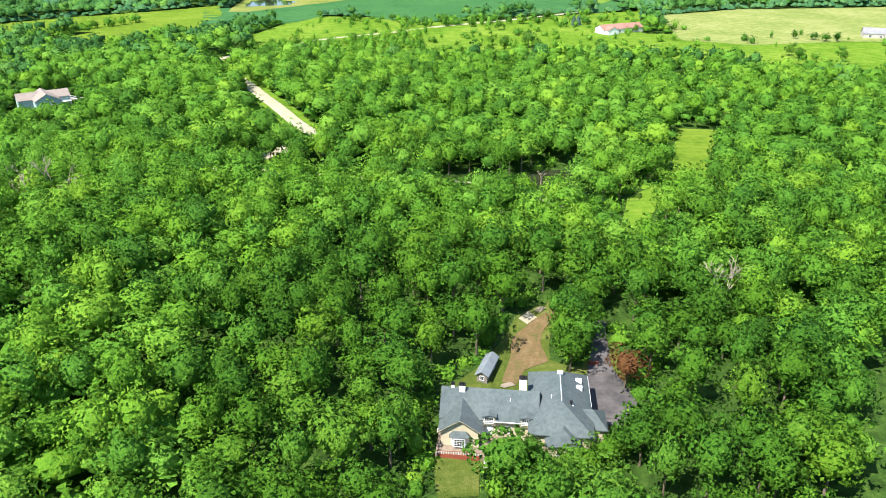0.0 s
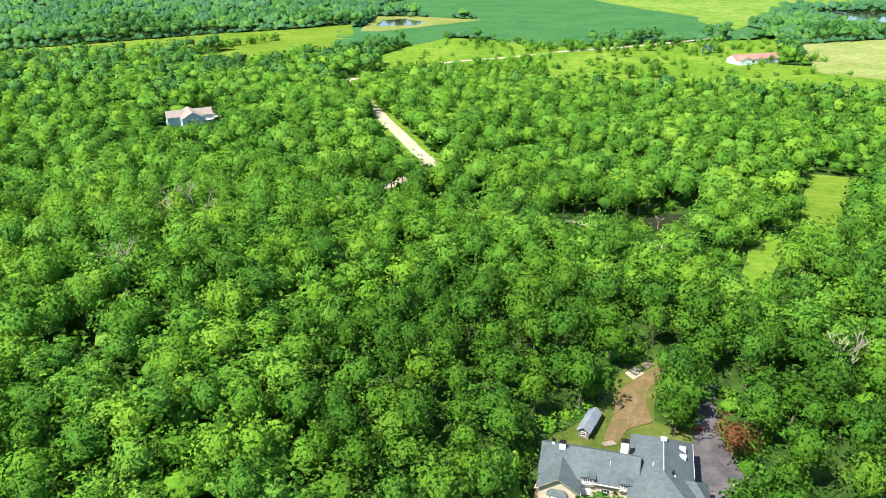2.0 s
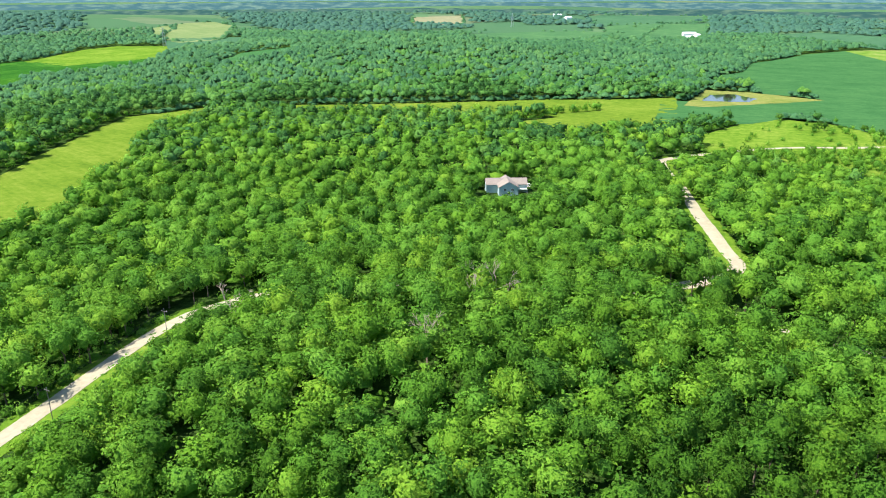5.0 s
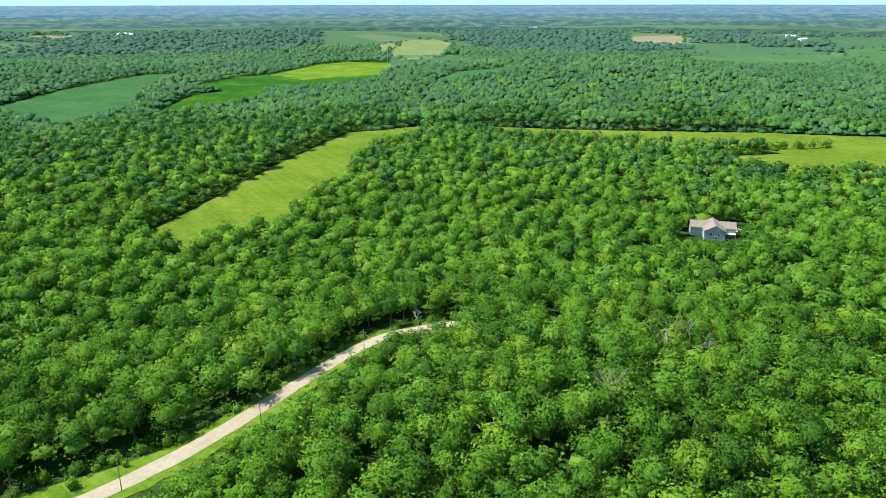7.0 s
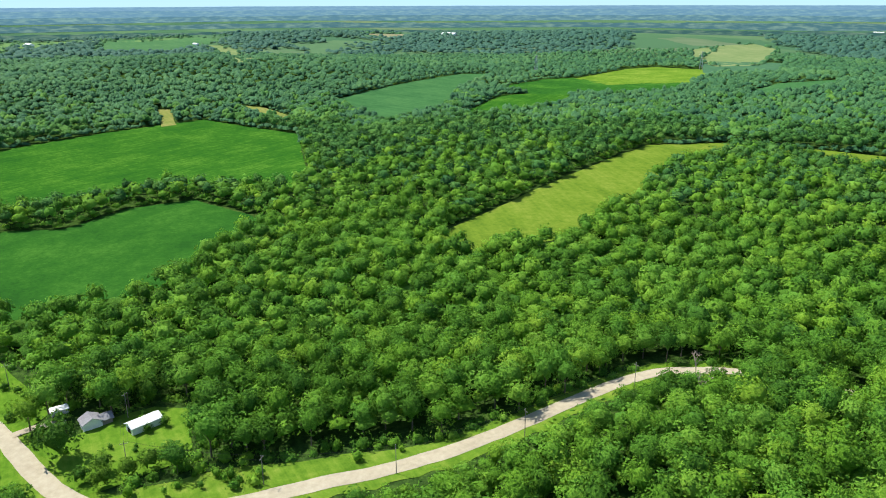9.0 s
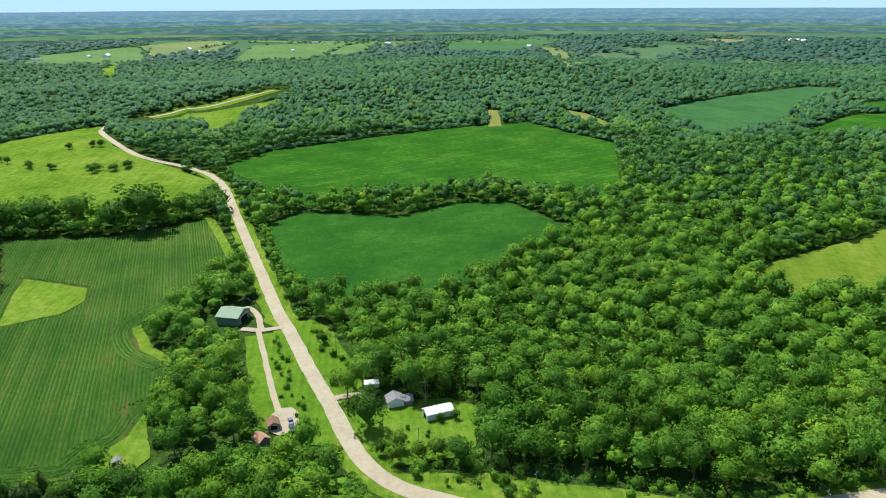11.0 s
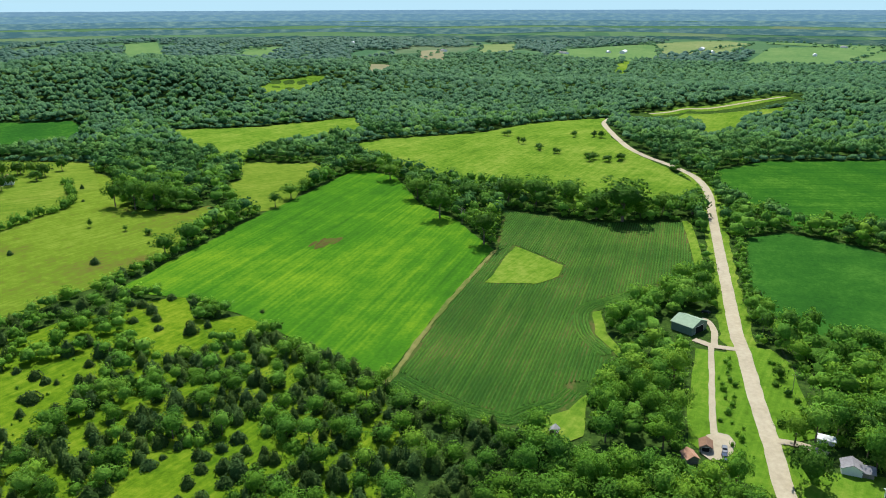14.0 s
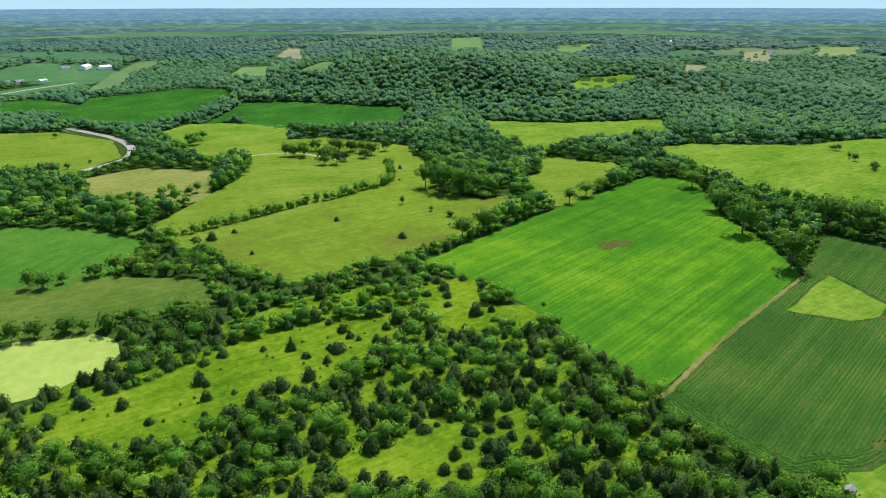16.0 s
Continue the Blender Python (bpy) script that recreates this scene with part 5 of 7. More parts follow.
for s, kinds, mat, name, label in ((close & slope & ~m_ced, HALF, m_wood_leaf, "slope_wood", "small leafy trees of the hillside wood"), (close & ~slope, HALF, m_wood_leaf, "middle_wood", "broad-leaved wood covering the slopes round the fields"), (~close & ~haze_toned, MIDDLE, m_wood_leaf, "outer_wood", "broad-leaved wood beyond the fields"), (~close & haze_toned, MIDDLE, m_mid_leaf, "outer_wood_dark", "trees of the wood beyond the fields, leaf colour toned towards haze")):
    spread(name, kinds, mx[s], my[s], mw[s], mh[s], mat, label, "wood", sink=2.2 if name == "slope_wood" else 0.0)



# leafy skirts where the woods meet the open land
def skirts(r0, r1, step, kinds, mat, name, label, wide_, tall_):
    xs, ys = [], []
    for q, reach in [(np.array(list(o) + [o[0]], float), (1.8, 6.0)) for o in OPEN] + [(VERGE[::4], (5.5, 10.5))]:
        for a, b in zip(q, q[1:]):
            n_ = int(np.hypot(*(b - a)) / step) + 1
            t = (np.arange(n_) + rng.uniform(0, 1, n_)) / n_
            out = np.array([(b - a)[1], -(b - a)[0]]) / (np.hypot(*(b - a)) + 1e-9)
            for side in (-1, 1):
                off = rng.uniform(*reach, n_) * side
                xs.append(a[0] + (b - a)[0] * t + out[0] * off)
                ys.append(a[1] + (b - a)[1] * t + out[1] * off)
    x, y = np.concatenate(xs), np.concatenate(ys)
    d = np.hypot(x, y)
    ok = (d > r0) & (d < r1) & wooded(x, y, 1.7)
    k = shade_height(x, y)
    ok &= (k > 0.1) & (rng.uniform(0, 1, len(x)) < 0.9)
    x, y = x[ok], y[ok]
    spread(name, kinds, x, y, rng.uniform(*wide_, len(x)), rng.uniform(*tall_, len(x)) * np.clip(k[ok] * 1.5, 0, 1), mat, label, "shrubs", sink=1.8)


skirts(60, 330, 4.2, BUSH, m_wood_leaf, "wood_edge_bushes", "leafy bushes along the near wood edges", (0.5, 1.0), (0.55, 1.25))
skirts(330, 760, 4.4, LOW, m_wood_leaf, "wood_edge_shrubs", "leafy shrubs along the wood edges", (0.42, 0.85), (0.34, 0.72))
skirts(760, 1500, 7.0, FAR, m_hazed_far_leaf, "far_edge_shrubs", "leafy edges of the far woods", (0.6, 1.1), (0.5, 0.85))


def parcel(cx, cy, w, d, turn, seed):
    """An uneven field: a rounded four-sided outline with wandering edges."""
    c, s = math.cos(turn), math.sin(turn)
    out = []
    for k in range(14):
        g = 2 * math.pi * k / 14
        e = 1 / (abs(math.cos(g)) ** 3.2 + abs(math.sin(g)) ** 3.2) ** (1 / 3.2) * (1 + 0.42 * noise.noise((math.cos(g) * 0.9, math.sin(g) * 0.9, seed)))
        u, v = w * e * math.cos(g), d * e * math.sin(g)
        out.append((cx + c * u - s * v, cy + s * u + c * v))
    return out


# tree lines along the borders of the far fields
lx, ly = [], []
for o in OPEN:
    q = np.array(list(o) + [o[0]], float)
    far_side = np.hypot(*q.mean(0))
    if not 1750 < far_side < 3000:
        continue
    for a, b in zip(q, q[1:]):
        n_ = int(np.hypot(*(b - a)) / 17) + 1
        t = rng.uniform(0, 1, n_)
        keep = rng.uniform(0, 1, n_) < (0.75 if rng.uniform(0, 1) < 0.6 else 0.1)
        lx.append((a[0] + (b - a)[0] * t + rng.normal(0, 2.5, n_))[keep])
        ly.append((a[1] + (b - a)[1] * t + rng.normal(0, 2.5, n_))[keep])
    a, b = q[rng.integers(0, len(q) // 2)], q[rng.integers(len(q) // 2, len(q))]
    n_ = int(np.hypot(*(b - a)) / 17) + 1
    t = rng.uniform(0, 1, n_)
    lx.append(a[0] + (b - a)[0] * t + rng.normal(0, 3.0, n_))
    ly.append(a[1] + (b - a)[1] * t + rng.normal(0, 3.0, n_))
lx, ly = np.concatenate(lx), np.concatenate(ly)
spread("tree_lines", HUGE, lx, ly, rng.uniform(0.7, 1.5, len(lx)), rng.uniform(0.5, 1.1, len(lx)), m_hazed_far_leaf, "lines of trees between the distant fields", "trees", sink=3.0)

fx, fy, fk = plant(750, 1200, -50, 182, 9.9, 2.5)
ok = ~near_side(fx, fy)
fx, fy, fk = fx[ok], fy[ok], fk[ok]
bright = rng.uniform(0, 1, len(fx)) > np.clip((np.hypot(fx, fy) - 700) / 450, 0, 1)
for s, mat, name in ((bright, m_mid_leaf, "hill_wood_light"), (~bright, m_hazed_far_leaf, "hill_wood")):
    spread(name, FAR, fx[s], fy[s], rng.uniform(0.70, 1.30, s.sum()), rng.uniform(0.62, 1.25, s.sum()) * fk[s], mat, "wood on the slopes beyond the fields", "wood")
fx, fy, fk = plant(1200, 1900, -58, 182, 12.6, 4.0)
spread("far_wood", HUGE, fx, fy, rng.uniform(0.85, 1.5, len(fx)), rng.uniform(0.70, 1.1, len(fx)) * fk, m_hazed_far_leaf, "distant wood rolling over low hills", "wood", smooth=True)


def woodland(x, y):
    """Where the far plain carries woods: broad uneven stands, fewer to the north."""
    n = np.sin(x / 190 + 1.7 * np.sin(y / 260)) + np.sin(y / 150 + 1.3 * np.sin(x / 230)) + 0.7 * np.sin((x + y) / 83 + 2 * np.sin(y / 310)) + 0.5 * np.sin((x - 1.7 * y) / 47)
    a = np.degrees(np.arctan2(-x, y))
    return n > np.where(a < 70, -0.15, np.where(a < 112, -0.5, -1.2))


gx_, gy_, gk = plant(1900, 2530, -60, 184, 18.0, 8.0)
ok = woodland(gx_, gy_)
gx_, gy_ = gx_[ok], gy_[ok]
spread("distant_wood", HUGE, gx_, gy_, rng.uniform(1.3, 2.2, len(gx_)), rng.uniform(0.75, 1.35, len(gx_)), m_hazed_distant_leaf, "woods and tree lines on the far plain", "wood", smooth=True, sink=2.0)
bx, by = grid(0, 230, 182, 302, 14.0, rng)
spread("rear_wood", FAR, bx, by, rng.uniform(1.3, 1.9, len(bx)), rng.uniform(0.8, 1.15, len(bx)), m_wood_leaf, "leafy wood behind the ridge", "wood")


# ---------------------------------------------------------------- the skyline
def make_backdrop():
    """Glowing ridges at the edge of sight, haze painted into their colours, one behind another, and the pale sky over
    them.
    """
    k = 1440
    a = np.arange(k) * 2 * math.pi / k
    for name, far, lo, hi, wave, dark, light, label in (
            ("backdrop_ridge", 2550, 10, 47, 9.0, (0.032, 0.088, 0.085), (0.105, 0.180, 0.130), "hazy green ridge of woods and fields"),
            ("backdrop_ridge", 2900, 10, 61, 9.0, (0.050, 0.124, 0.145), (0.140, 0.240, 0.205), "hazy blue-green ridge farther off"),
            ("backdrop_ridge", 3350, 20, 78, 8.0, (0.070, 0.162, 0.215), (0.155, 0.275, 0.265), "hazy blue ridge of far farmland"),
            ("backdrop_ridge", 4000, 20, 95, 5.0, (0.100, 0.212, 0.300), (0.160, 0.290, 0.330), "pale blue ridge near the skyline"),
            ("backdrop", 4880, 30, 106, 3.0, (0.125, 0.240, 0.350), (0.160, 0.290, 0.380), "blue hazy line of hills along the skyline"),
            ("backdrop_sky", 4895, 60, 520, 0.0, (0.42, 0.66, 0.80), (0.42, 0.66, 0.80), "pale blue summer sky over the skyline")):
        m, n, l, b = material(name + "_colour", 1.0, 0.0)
        # the emission colour carries the haze, bluer with each farther ring
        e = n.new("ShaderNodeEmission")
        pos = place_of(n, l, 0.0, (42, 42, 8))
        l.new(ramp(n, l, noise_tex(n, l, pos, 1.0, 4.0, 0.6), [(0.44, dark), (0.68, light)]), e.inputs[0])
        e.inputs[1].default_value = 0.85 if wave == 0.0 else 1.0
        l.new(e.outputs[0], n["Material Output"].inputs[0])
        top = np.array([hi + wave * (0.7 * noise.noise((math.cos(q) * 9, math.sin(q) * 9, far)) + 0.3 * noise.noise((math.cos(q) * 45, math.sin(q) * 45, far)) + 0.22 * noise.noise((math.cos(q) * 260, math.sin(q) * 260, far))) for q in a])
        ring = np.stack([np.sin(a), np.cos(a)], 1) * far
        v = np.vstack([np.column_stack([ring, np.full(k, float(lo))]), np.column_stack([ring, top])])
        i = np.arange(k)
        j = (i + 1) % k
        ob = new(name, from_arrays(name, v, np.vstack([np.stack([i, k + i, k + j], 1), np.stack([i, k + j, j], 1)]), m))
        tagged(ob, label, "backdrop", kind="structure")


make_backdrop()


# ---------------------------------------------------------------- crop rows and hedges
def make_corn():
    """Rows of young corn as ridged strips of leaves: along the field's long edge, and round its curved ends."""
    turn = math.radians(13.8)
    c, s = math.cos(turn), math.sin(turn)
    o = np.array(corn_field)
    u, w = o[:, 0] * c + o[:, 1] * s, -o[:, 0] * s + o[:, 1] * c
    r = np.random.default_rng(3)
    closed = list(corn_field) + [corn_field[0]]
    ends = [(smooth_line(list(corn_field[14:]) + [corn_field[0]], 2.6), 11.0), (smooth_line(corn_field[8:13], 2.6), 10.0)]
    lines = []
    for row in np.arange(w.min(), w.max(), 1.65):
        t = np.arange(u.min(), u.max(), 1.7)
        lines.append((t * c - row * s, t * s + row * c, -1))
    for i, (edge_line, deep) in enumerate(ends):
        d = np.gradient(edge_line, axis=0)
        d /= np.linalg.norm(d, axis=1, keepdims=True) + 1e-9
        for off in np.arange(1.9, deep, 1.65):
            for side in (-1, 1):
                lines.append((edge_line[:, 0] - d[:, 1] * off * side, edge_line[:, 1] + d[:, 0] * off * side, i))
    vs, ts, ns, tn, base = [], [], [], [], 0
    for x, y, kind in lines:
        ok = inside(x, y, corn_field) & (away(x, y, closed) > 1.6) & ~(inside(x, y, corn_island) | (away(x, y, list(corn_island) + [corn_island[0]]) < 1.5))
        for i, (edge_line, deep) in enumerate(ends):
            if i != kind:
                ok &= away(x, y, edge_line) > deep - 0.9
        q = np.where(ok[:-1] & ok[1:])[0]
        if not len(q):
            continue
        k = len(x)
        way = unit(np.stack([np.gradient(x), np.gradient(y)], 1))
        out = np.stack([way[:, 1], -way[:, 0], np.zeros(k)], 1)
        half = (0.56 * r.uniform(0.8, 1.15, k))[:, None]
        z = height(x, y) + 0.28
        mid = np.stack([x, y, z], 1) + out * r.normal(0, 0.06, (k, 1))
        vs.append(np.vstack([mid + out * half, mid + np.stack([x * 0, x * 0, 0.72 * r.uniform(0.7, 1.3, k)], 1), mid - out * half]))
        up = np.array((0, 0, 0.7))
        ns.append(np.vstack([out * 0.7 + up, np.tile((0, 0, 1.), (k, 1)), up - out * 0.7]))
        tn.append(np.tile(r.uniform(0, 1) * .3 + r.uniform(0, .6, k), 3))
        ts.append(base + np.vstack([np.stack([q, q + 1, k + q + 1], 1), np.stack([q, k + q + 1, k + q], 1), np.stack([k + q, k + q + 1, 2 * k + q + 1], 1), np.stack([k + q, 2 * k + q + 1, 2 * k + q], 1)]))
        base += 3 * k
    ob = new("corn_rows", from_arrays("corn_rows", np.vstack(vs), np.vstack(ts), m_corn_row, np.concatenate(tn), True, np.vstack(ns)))
    tagged(ob, "straight rows of young green corn", "corn", kind="stuff")


make_corn()


def hedge(name, line, step, wide, tall, label, loose=1.5):
    p = smooth_line(line, step)
    x = p[:, 0] + rng.normal(0, loose, len(p))
    y = p[:, 1] + rng.normal(0, loose, len(p))
    spread(name, BUSH, x, y, rng.uniform(*wide, len(x)) * 1.25, rng.uniform(*tall, len(x)) * 2.2, m_wood_leaf, label, "hedge")


hedge("pasture_hedge", HEDGE_PASTURE, 4.6, (0.45, 0.95), (0.35, 0.7), "dark hedgerow of small trees across the pasture", 0.8)
hedge("track_hedge", HEDGE_TRACK, 4.5, (0.16, 0.40), (0.14, 0.28), "broken row of bushes between the track and the road", 1.2)
hedge("band_hedge", HEDGE_BAND, 7.0, (0.75, 1.15), (0.55, 0.8), "row of rounded trees across the mown band")
hedge("north_hedge", HEDGE_NORTH, 9.0, (0.5, 1.0), (0.4, 0.8), "loose row of trees along the upper meadow", 4.0)
hedge("road_hedge", HEDGE_MARSH, 11.0, (0.4, 0.9), (0.35, 0.75), "loose row of trees along the upper road", 5.0)


def shrubs(name, outline, count, wide, tall, label, seed, mat=None, kinds=None):
    r = np.random.default_rng(seed)
    o = np.array(outline)
    x, y = r.uniform(o[:, 0].min(), o[:, 0].max(), count * 6), r.uniform(o[:, 1].min(), o[:, 1].max(), count * 6)
    ok = inside(x, y, outline)
    for line, width in LANES:
        ok &= away(x, y, np.asarray(line)[::2]) > width / 2 + 1
    x, y = x[ok][:count], y[ok][:count]
    if len(x):
        spread(name, kinds or BUSH, x, y, r.uniform(*wide, len(x)) * 1.25, r.uniform(*tall, len(x)) * 2.0, mat or m_wood_leaf, label, "shrubs")


shrubs("road_shrubs", road_grass, 12, (0.18, 0.42), (0.16, 0.30), "small bushes in the roadside grass", 21)
shrubs("island_weeds", corn_island, 90, (0.16, 0.40), (0.03, 0.055), "pale weeds crowding the grass island", 28, m_meadow)
shrubs("yard_shrubs", cabin_yard, 8, (0.16, 0.32), (0.15, 0.25), "small bushes in the cabin yard", 22)
shrubs("track_shrubs", track_grass, 6, (0.12, 0.30), (0.13, 0.22), "small bushes in the grass beside the track", 23)
shrubs("verge_shrubs", road_verge, 18, (0.2, 0.5), (0.2, 0.4), "bushes on the grass verge", 24)
shrubs("lawn_shrubs", house_meadow, 150, (0.25, 0.7), (0.25, 0.5), "young trees and bushes scattered over the upper meadow", 25)
bush_land = [(-5, 574), (58, 619), (125, 644), (123, 576), (88, 518), (48, 490), (4, 501)]
shrubs("bush_land_shrubs", bush_land, 170, (0.35, 0.9), (0.3, 0.75), "thick bushes and young trees below the upper road", 29)
shrubs("ridge_shrubs", ridge_lawn, 60, (0.25, 0.8), (0.25, 0.6), "scattered young trees on the grass land", 26)
shrubs("meadow_weeds", cedar_meadow, 40, (0.08, 0.2), (0.1, 0.16), "low weeds and seedlings in the meadow", 27)


def clump(name, line, deep, step, label):
    """A loose band of trees along a line."""
    p = np.repeat(smooth_line(line, step), max(1, int(deep / 7)), 0)
    x, y = p[:, 0] + rng.normal(0, deep / 2.5, len(p)), p[:, 1] + rng.normal(0, deep / 2.5, len(p))
    spread(name, HALF, x, y, rng.uniform(0.65, 1.15, len(x)), rng.uniform(0.5, 0.95, len(x)), m_wood_leaf, label, "trees", sink=1.5)


for line, deep in ((CLUMP_WEST, 12.0), (CLUMP_HILL, 18.0), (CLUMP_ROAD, 12.0), (CLUMP_BEND, 16.0)):
    clump("tree_band", line, deep, 8.0, "band of leafy trees between the pastures")


# ---------------------------------------------------------------- single trees
def tree_model(name, shape, mat, label, category, stem=None, group=""):
    root = new(name)
    me = from_arrays("crown", shape[0], shape[1], mat, None, True, shape[2])
    ob = new("crown", me)
    ob.parent = root
    if stem is not None:
        st = new("trunk", from_arrays("trunk", stem[0], stem[1], m_bark, None, True))
        st.parent = root
    return tagged(root, label, category, group)


def stand(x, y, wide, tall, turn):
    return Matrix.Translation((x, y, level(x, y))) @ Matrix.Rotation(turn, 4, 'Z') @ Matrix.Diagonal((wide, wide, tall, 1))


def set_trees(name, shapes, mat, stem, places, label, category, group):
    """places: x, y, width and height factors. The first tree of each shape is the model for the rest."""
    r = random.Random(len(places))
    models = {}
    for i, (x, y, wide, tall) in enumerate(places):
        k = i % len(shapes)
        m = stand(x, y, wide, tall, r.uniform(0, 6.28))
        if k not in models:
            models[k] = tree_model(name, shapes[k], mat, label, category, stem, group)
            models[k].matrix_basis = m
        else:
            keep = models[k].scale[:]
            models[k].scale = (1, 1, 1)
            copy_thing(models[k], m)
            models[k].scale = keep


BOUGHS = trunk(8.5, 0.3, 6)
BOUGHS = (BOUGHS[0], BOUGHS[1])
hx, hy, hw, hh = nx[near_house], ny[near_house], wide[near_house], high[near_house]
clear = np.ones(len(hx), bool)
for px, py, room in HOUSE_ROOM:
    clear &= np.hypot(hx - px, hy - py) > room
set_trees("oak_tree", CROWN, m_shaded_oak_leaf, BOUGHS, list(zip(hx[clear], hy[clear], hw[clear], hh[clear])), "tall green leafy tree in the wood round the large house", "tree", "trees round the large house")
rt = random.Random(11)
LONE = [crown(120 + k, 16, 150, 0.95, tall=5.2, mid=5.6, under=-0.4) for k in range(5)]
set_trees("meadow_tree", LONE, m_shaded_tree_leaf, BOUGHS, [(x + d + rt.uniform(-4, 4), y + d * 0.6 + rt.uniform(-5, 5), rt.uniform(.55, 1.05), rt.uniform(.5, .85)) for x, y in TREES_MEADOW for d in (0.0, 5.5)], "small leafy tree on the hillside meadow", "tree", "trees on the hillside meadow")
set_trees("pasture_tree", LONE, m_shaded_tree_leaf, BOUGHS, [(x, y, rt.uniform(.4, .75), rt.uniform(.35, .65)) for x, y in TREES_PASTURE], "single leafy tree on the pasture", "tree", "trees on the pasture")
set_trees("farm_tree", LONE, m_shaded_tree_leaf, BOUGHS, [(x, y, rt.uniform(1.15, 1.65), rt.uniform(1.0, 1.45)) for x, y in TREES_FARM + TREES_FARM_MORE], "dark leafy tree beside the hilltop farmhouse", "tree", "trees round the farmhouse")
set_trees("lawn_tree", LONE, m_shaded_tree_leaf, BOUGHS, [(x, y, rt.uniform(.6, 1.0), rt.uniform(.5, .85)) for x, y in TREES_LAWN + TREES_RIGHT], "single leafy tree on the upper meadow", "tree", "trees on the upper meadow")
TREES_POND = [(-43.6, -366.0), (-52.4, -359.3), (-36.2, -370.0), (-13.5, -372.6), (-22.9, -372.1), (-63.4, -344.2), (-72.0, -338.1), (-87.7, -345.8), (-90.5, -332.6), (-73.2, -327.9), (-87.4, -532.7), (-93.1, -513.7), (-113.2, -481.9), (-106.2, -485.6), (-85.5, -436.8), (-92.8, -436.4), (-73.9, -441.0), (-62.4, -440.5), (-29.0, -442.6), (-35.7, -437.9), (-45.7, -440.3), (-44.3, -640.1), (-56.1, -640.3), (-71.6, -636.8), (-79.3, -609.1), (-94.9, -595.6)]
set_trees("pond_tree", LONE, m_shaded_tree_leaf, BOUGHS, [(x, y, (0.7 + 0.15 * (i * 7 % 5)) * (1.5 if i == 7 else 1.0), (0.65 + 0.12 * (i * 3 % 5)) * (1.5 if i == 7 else 1.0)) for i, (x, y) in enumerate(TREES_POND)], "leafy tree near the algae pond and its meadows", "tree", "trees near the pond")
set_trees("shade_tree", LONE, m_shaded_tree_leaf, BOUGHS, [(x, y, k, k) for (x, y), k in zip([(187, 551), (167, 548), (162, 568), (12, 560), (34, 511)], (1.35, 1.0, 0.8, 1.3, 1.2))], "large round leafy tree on the upper meadow", "tree", "")
set_trees("roadside_bush", BUSH, m_shaded_tree_leaf, None, [(x, y, rt.uniform(.45, .7), rt.uniform(.45, .75)) for x, y in SHRUBS_RIGHT], "round green bush in the roadside grass", "bush", "bushes in the roadside grass")
set_trees("spruce_tree", [cedar(95, 110, 2.6, 9.0, 1.0)], m_spruce, None, [(x, y, 1.0, 1.0) for x, y in SPRUCES], "blue-grey spruce on the upper meadow", "spruce", "")
BELT = [(-507, -162, 3.9, 3.06), (-503, -180, 2.38, 1.87), (-515, -207, 2.73, 2.25), (-511, -233, 2.94, 2.35), (-504, -253, 2.5, 2.2), (-408, -222, 2.32, 2.17), (-445, -280, 2.43, 2.29), (-483, -325, 2.49, 1.78), (-539, -142, 2.04, 1.64), (-551, -123, 2.33, 1.58), (-523, -154, 2.17, 1.75), (-401, -403, 1.17, 1.11), (-427, -411, 1.78, 1.15), (-455, -421, 1.37, 1.03), (-328, -497, 1.79, 1.9), (-332, -479, 2.03, 2.19), (-340, -466, 2.1, 2.17), (-355, -466, 1.85, 1.71), (-360, -405, 1.72, 1.29), (-336, -395, 1.65, 1.2), (-301, -384, 1.72, 1.38), (-277, -376, 1.65, 1.45), (-488, -279, 2.5, 1.89), (-524, -382, 2.35, 1.44), (-541, -428, 2.38, 1.33)]
set_trees("belt_tree", CROWN, m_shaded_oak_leaf, BOUGHS, [(x, y, w, h * 0.76) for x, y, w, h in BELT], "tall dark green tree in the belt between two fields", "tree", "tall trees along the field edges")
set_trees("copper_tree", [CROWN[2]], m_red_leaf, BOUGHS, [(71.5, 127.5, 0.92, 0.72)], "copper-red leafy tree beside the asphalt yard", "tree", "")
set_trees("yard_tree", CROWN, m_shaded_oak_leaf, BOUGHS, [(41.5, 107.0, 0.62, 0.60), (66.0, 148.0, 0.9, 0.8), (69.0, 156.0, 0.95, 0.85), (65.5, 143.0, 0.6, 0.55), (72.5, 149.5, 0.7, 0.75), (-262, -14.0, 1.25, 0.95), (-217, -97, 0.55, 0.42), (47.0, 101.5, 0.68, 0.52), (51.5, 101.0, 0.72, 0.56), (56.5, 103.5, 0.72, 0.58), (61.0, 105.5, 0.8, 0.66), (43.0, 99.0, 0.7, 0.56)] + [(x, y, 0.72, 0.56) for x, y in TREES_FRONT if x > 38.5] + [(x, y, 1.0, 0.85) for x, y in TREES_BACK], "leafy tree beside a house", "tree", "")
LOW_CROWN = [crown(20 + k, 26, 430, 0.66, body_share=0.66, rounding=0.75, tall=6.0, mid=5.6) for k in range(4)]
set_trees("cabin_tree", LOW_CROWN, m_shaded_tree_leaf, None, [(x, y, k, k * 0.95) for (x, y), k in zip(TREES_CABIN, (1.5, 1.45, 1.2, 1.15, 1.1, 0.6, 0.75, 0.8, 0.4, 0.36, 0.75, 1.0, 1.1, 0.6, 0.75, 0.7, 0.55))], "full leafy tree in the cabin yard", "tree", "trees round the cabin")


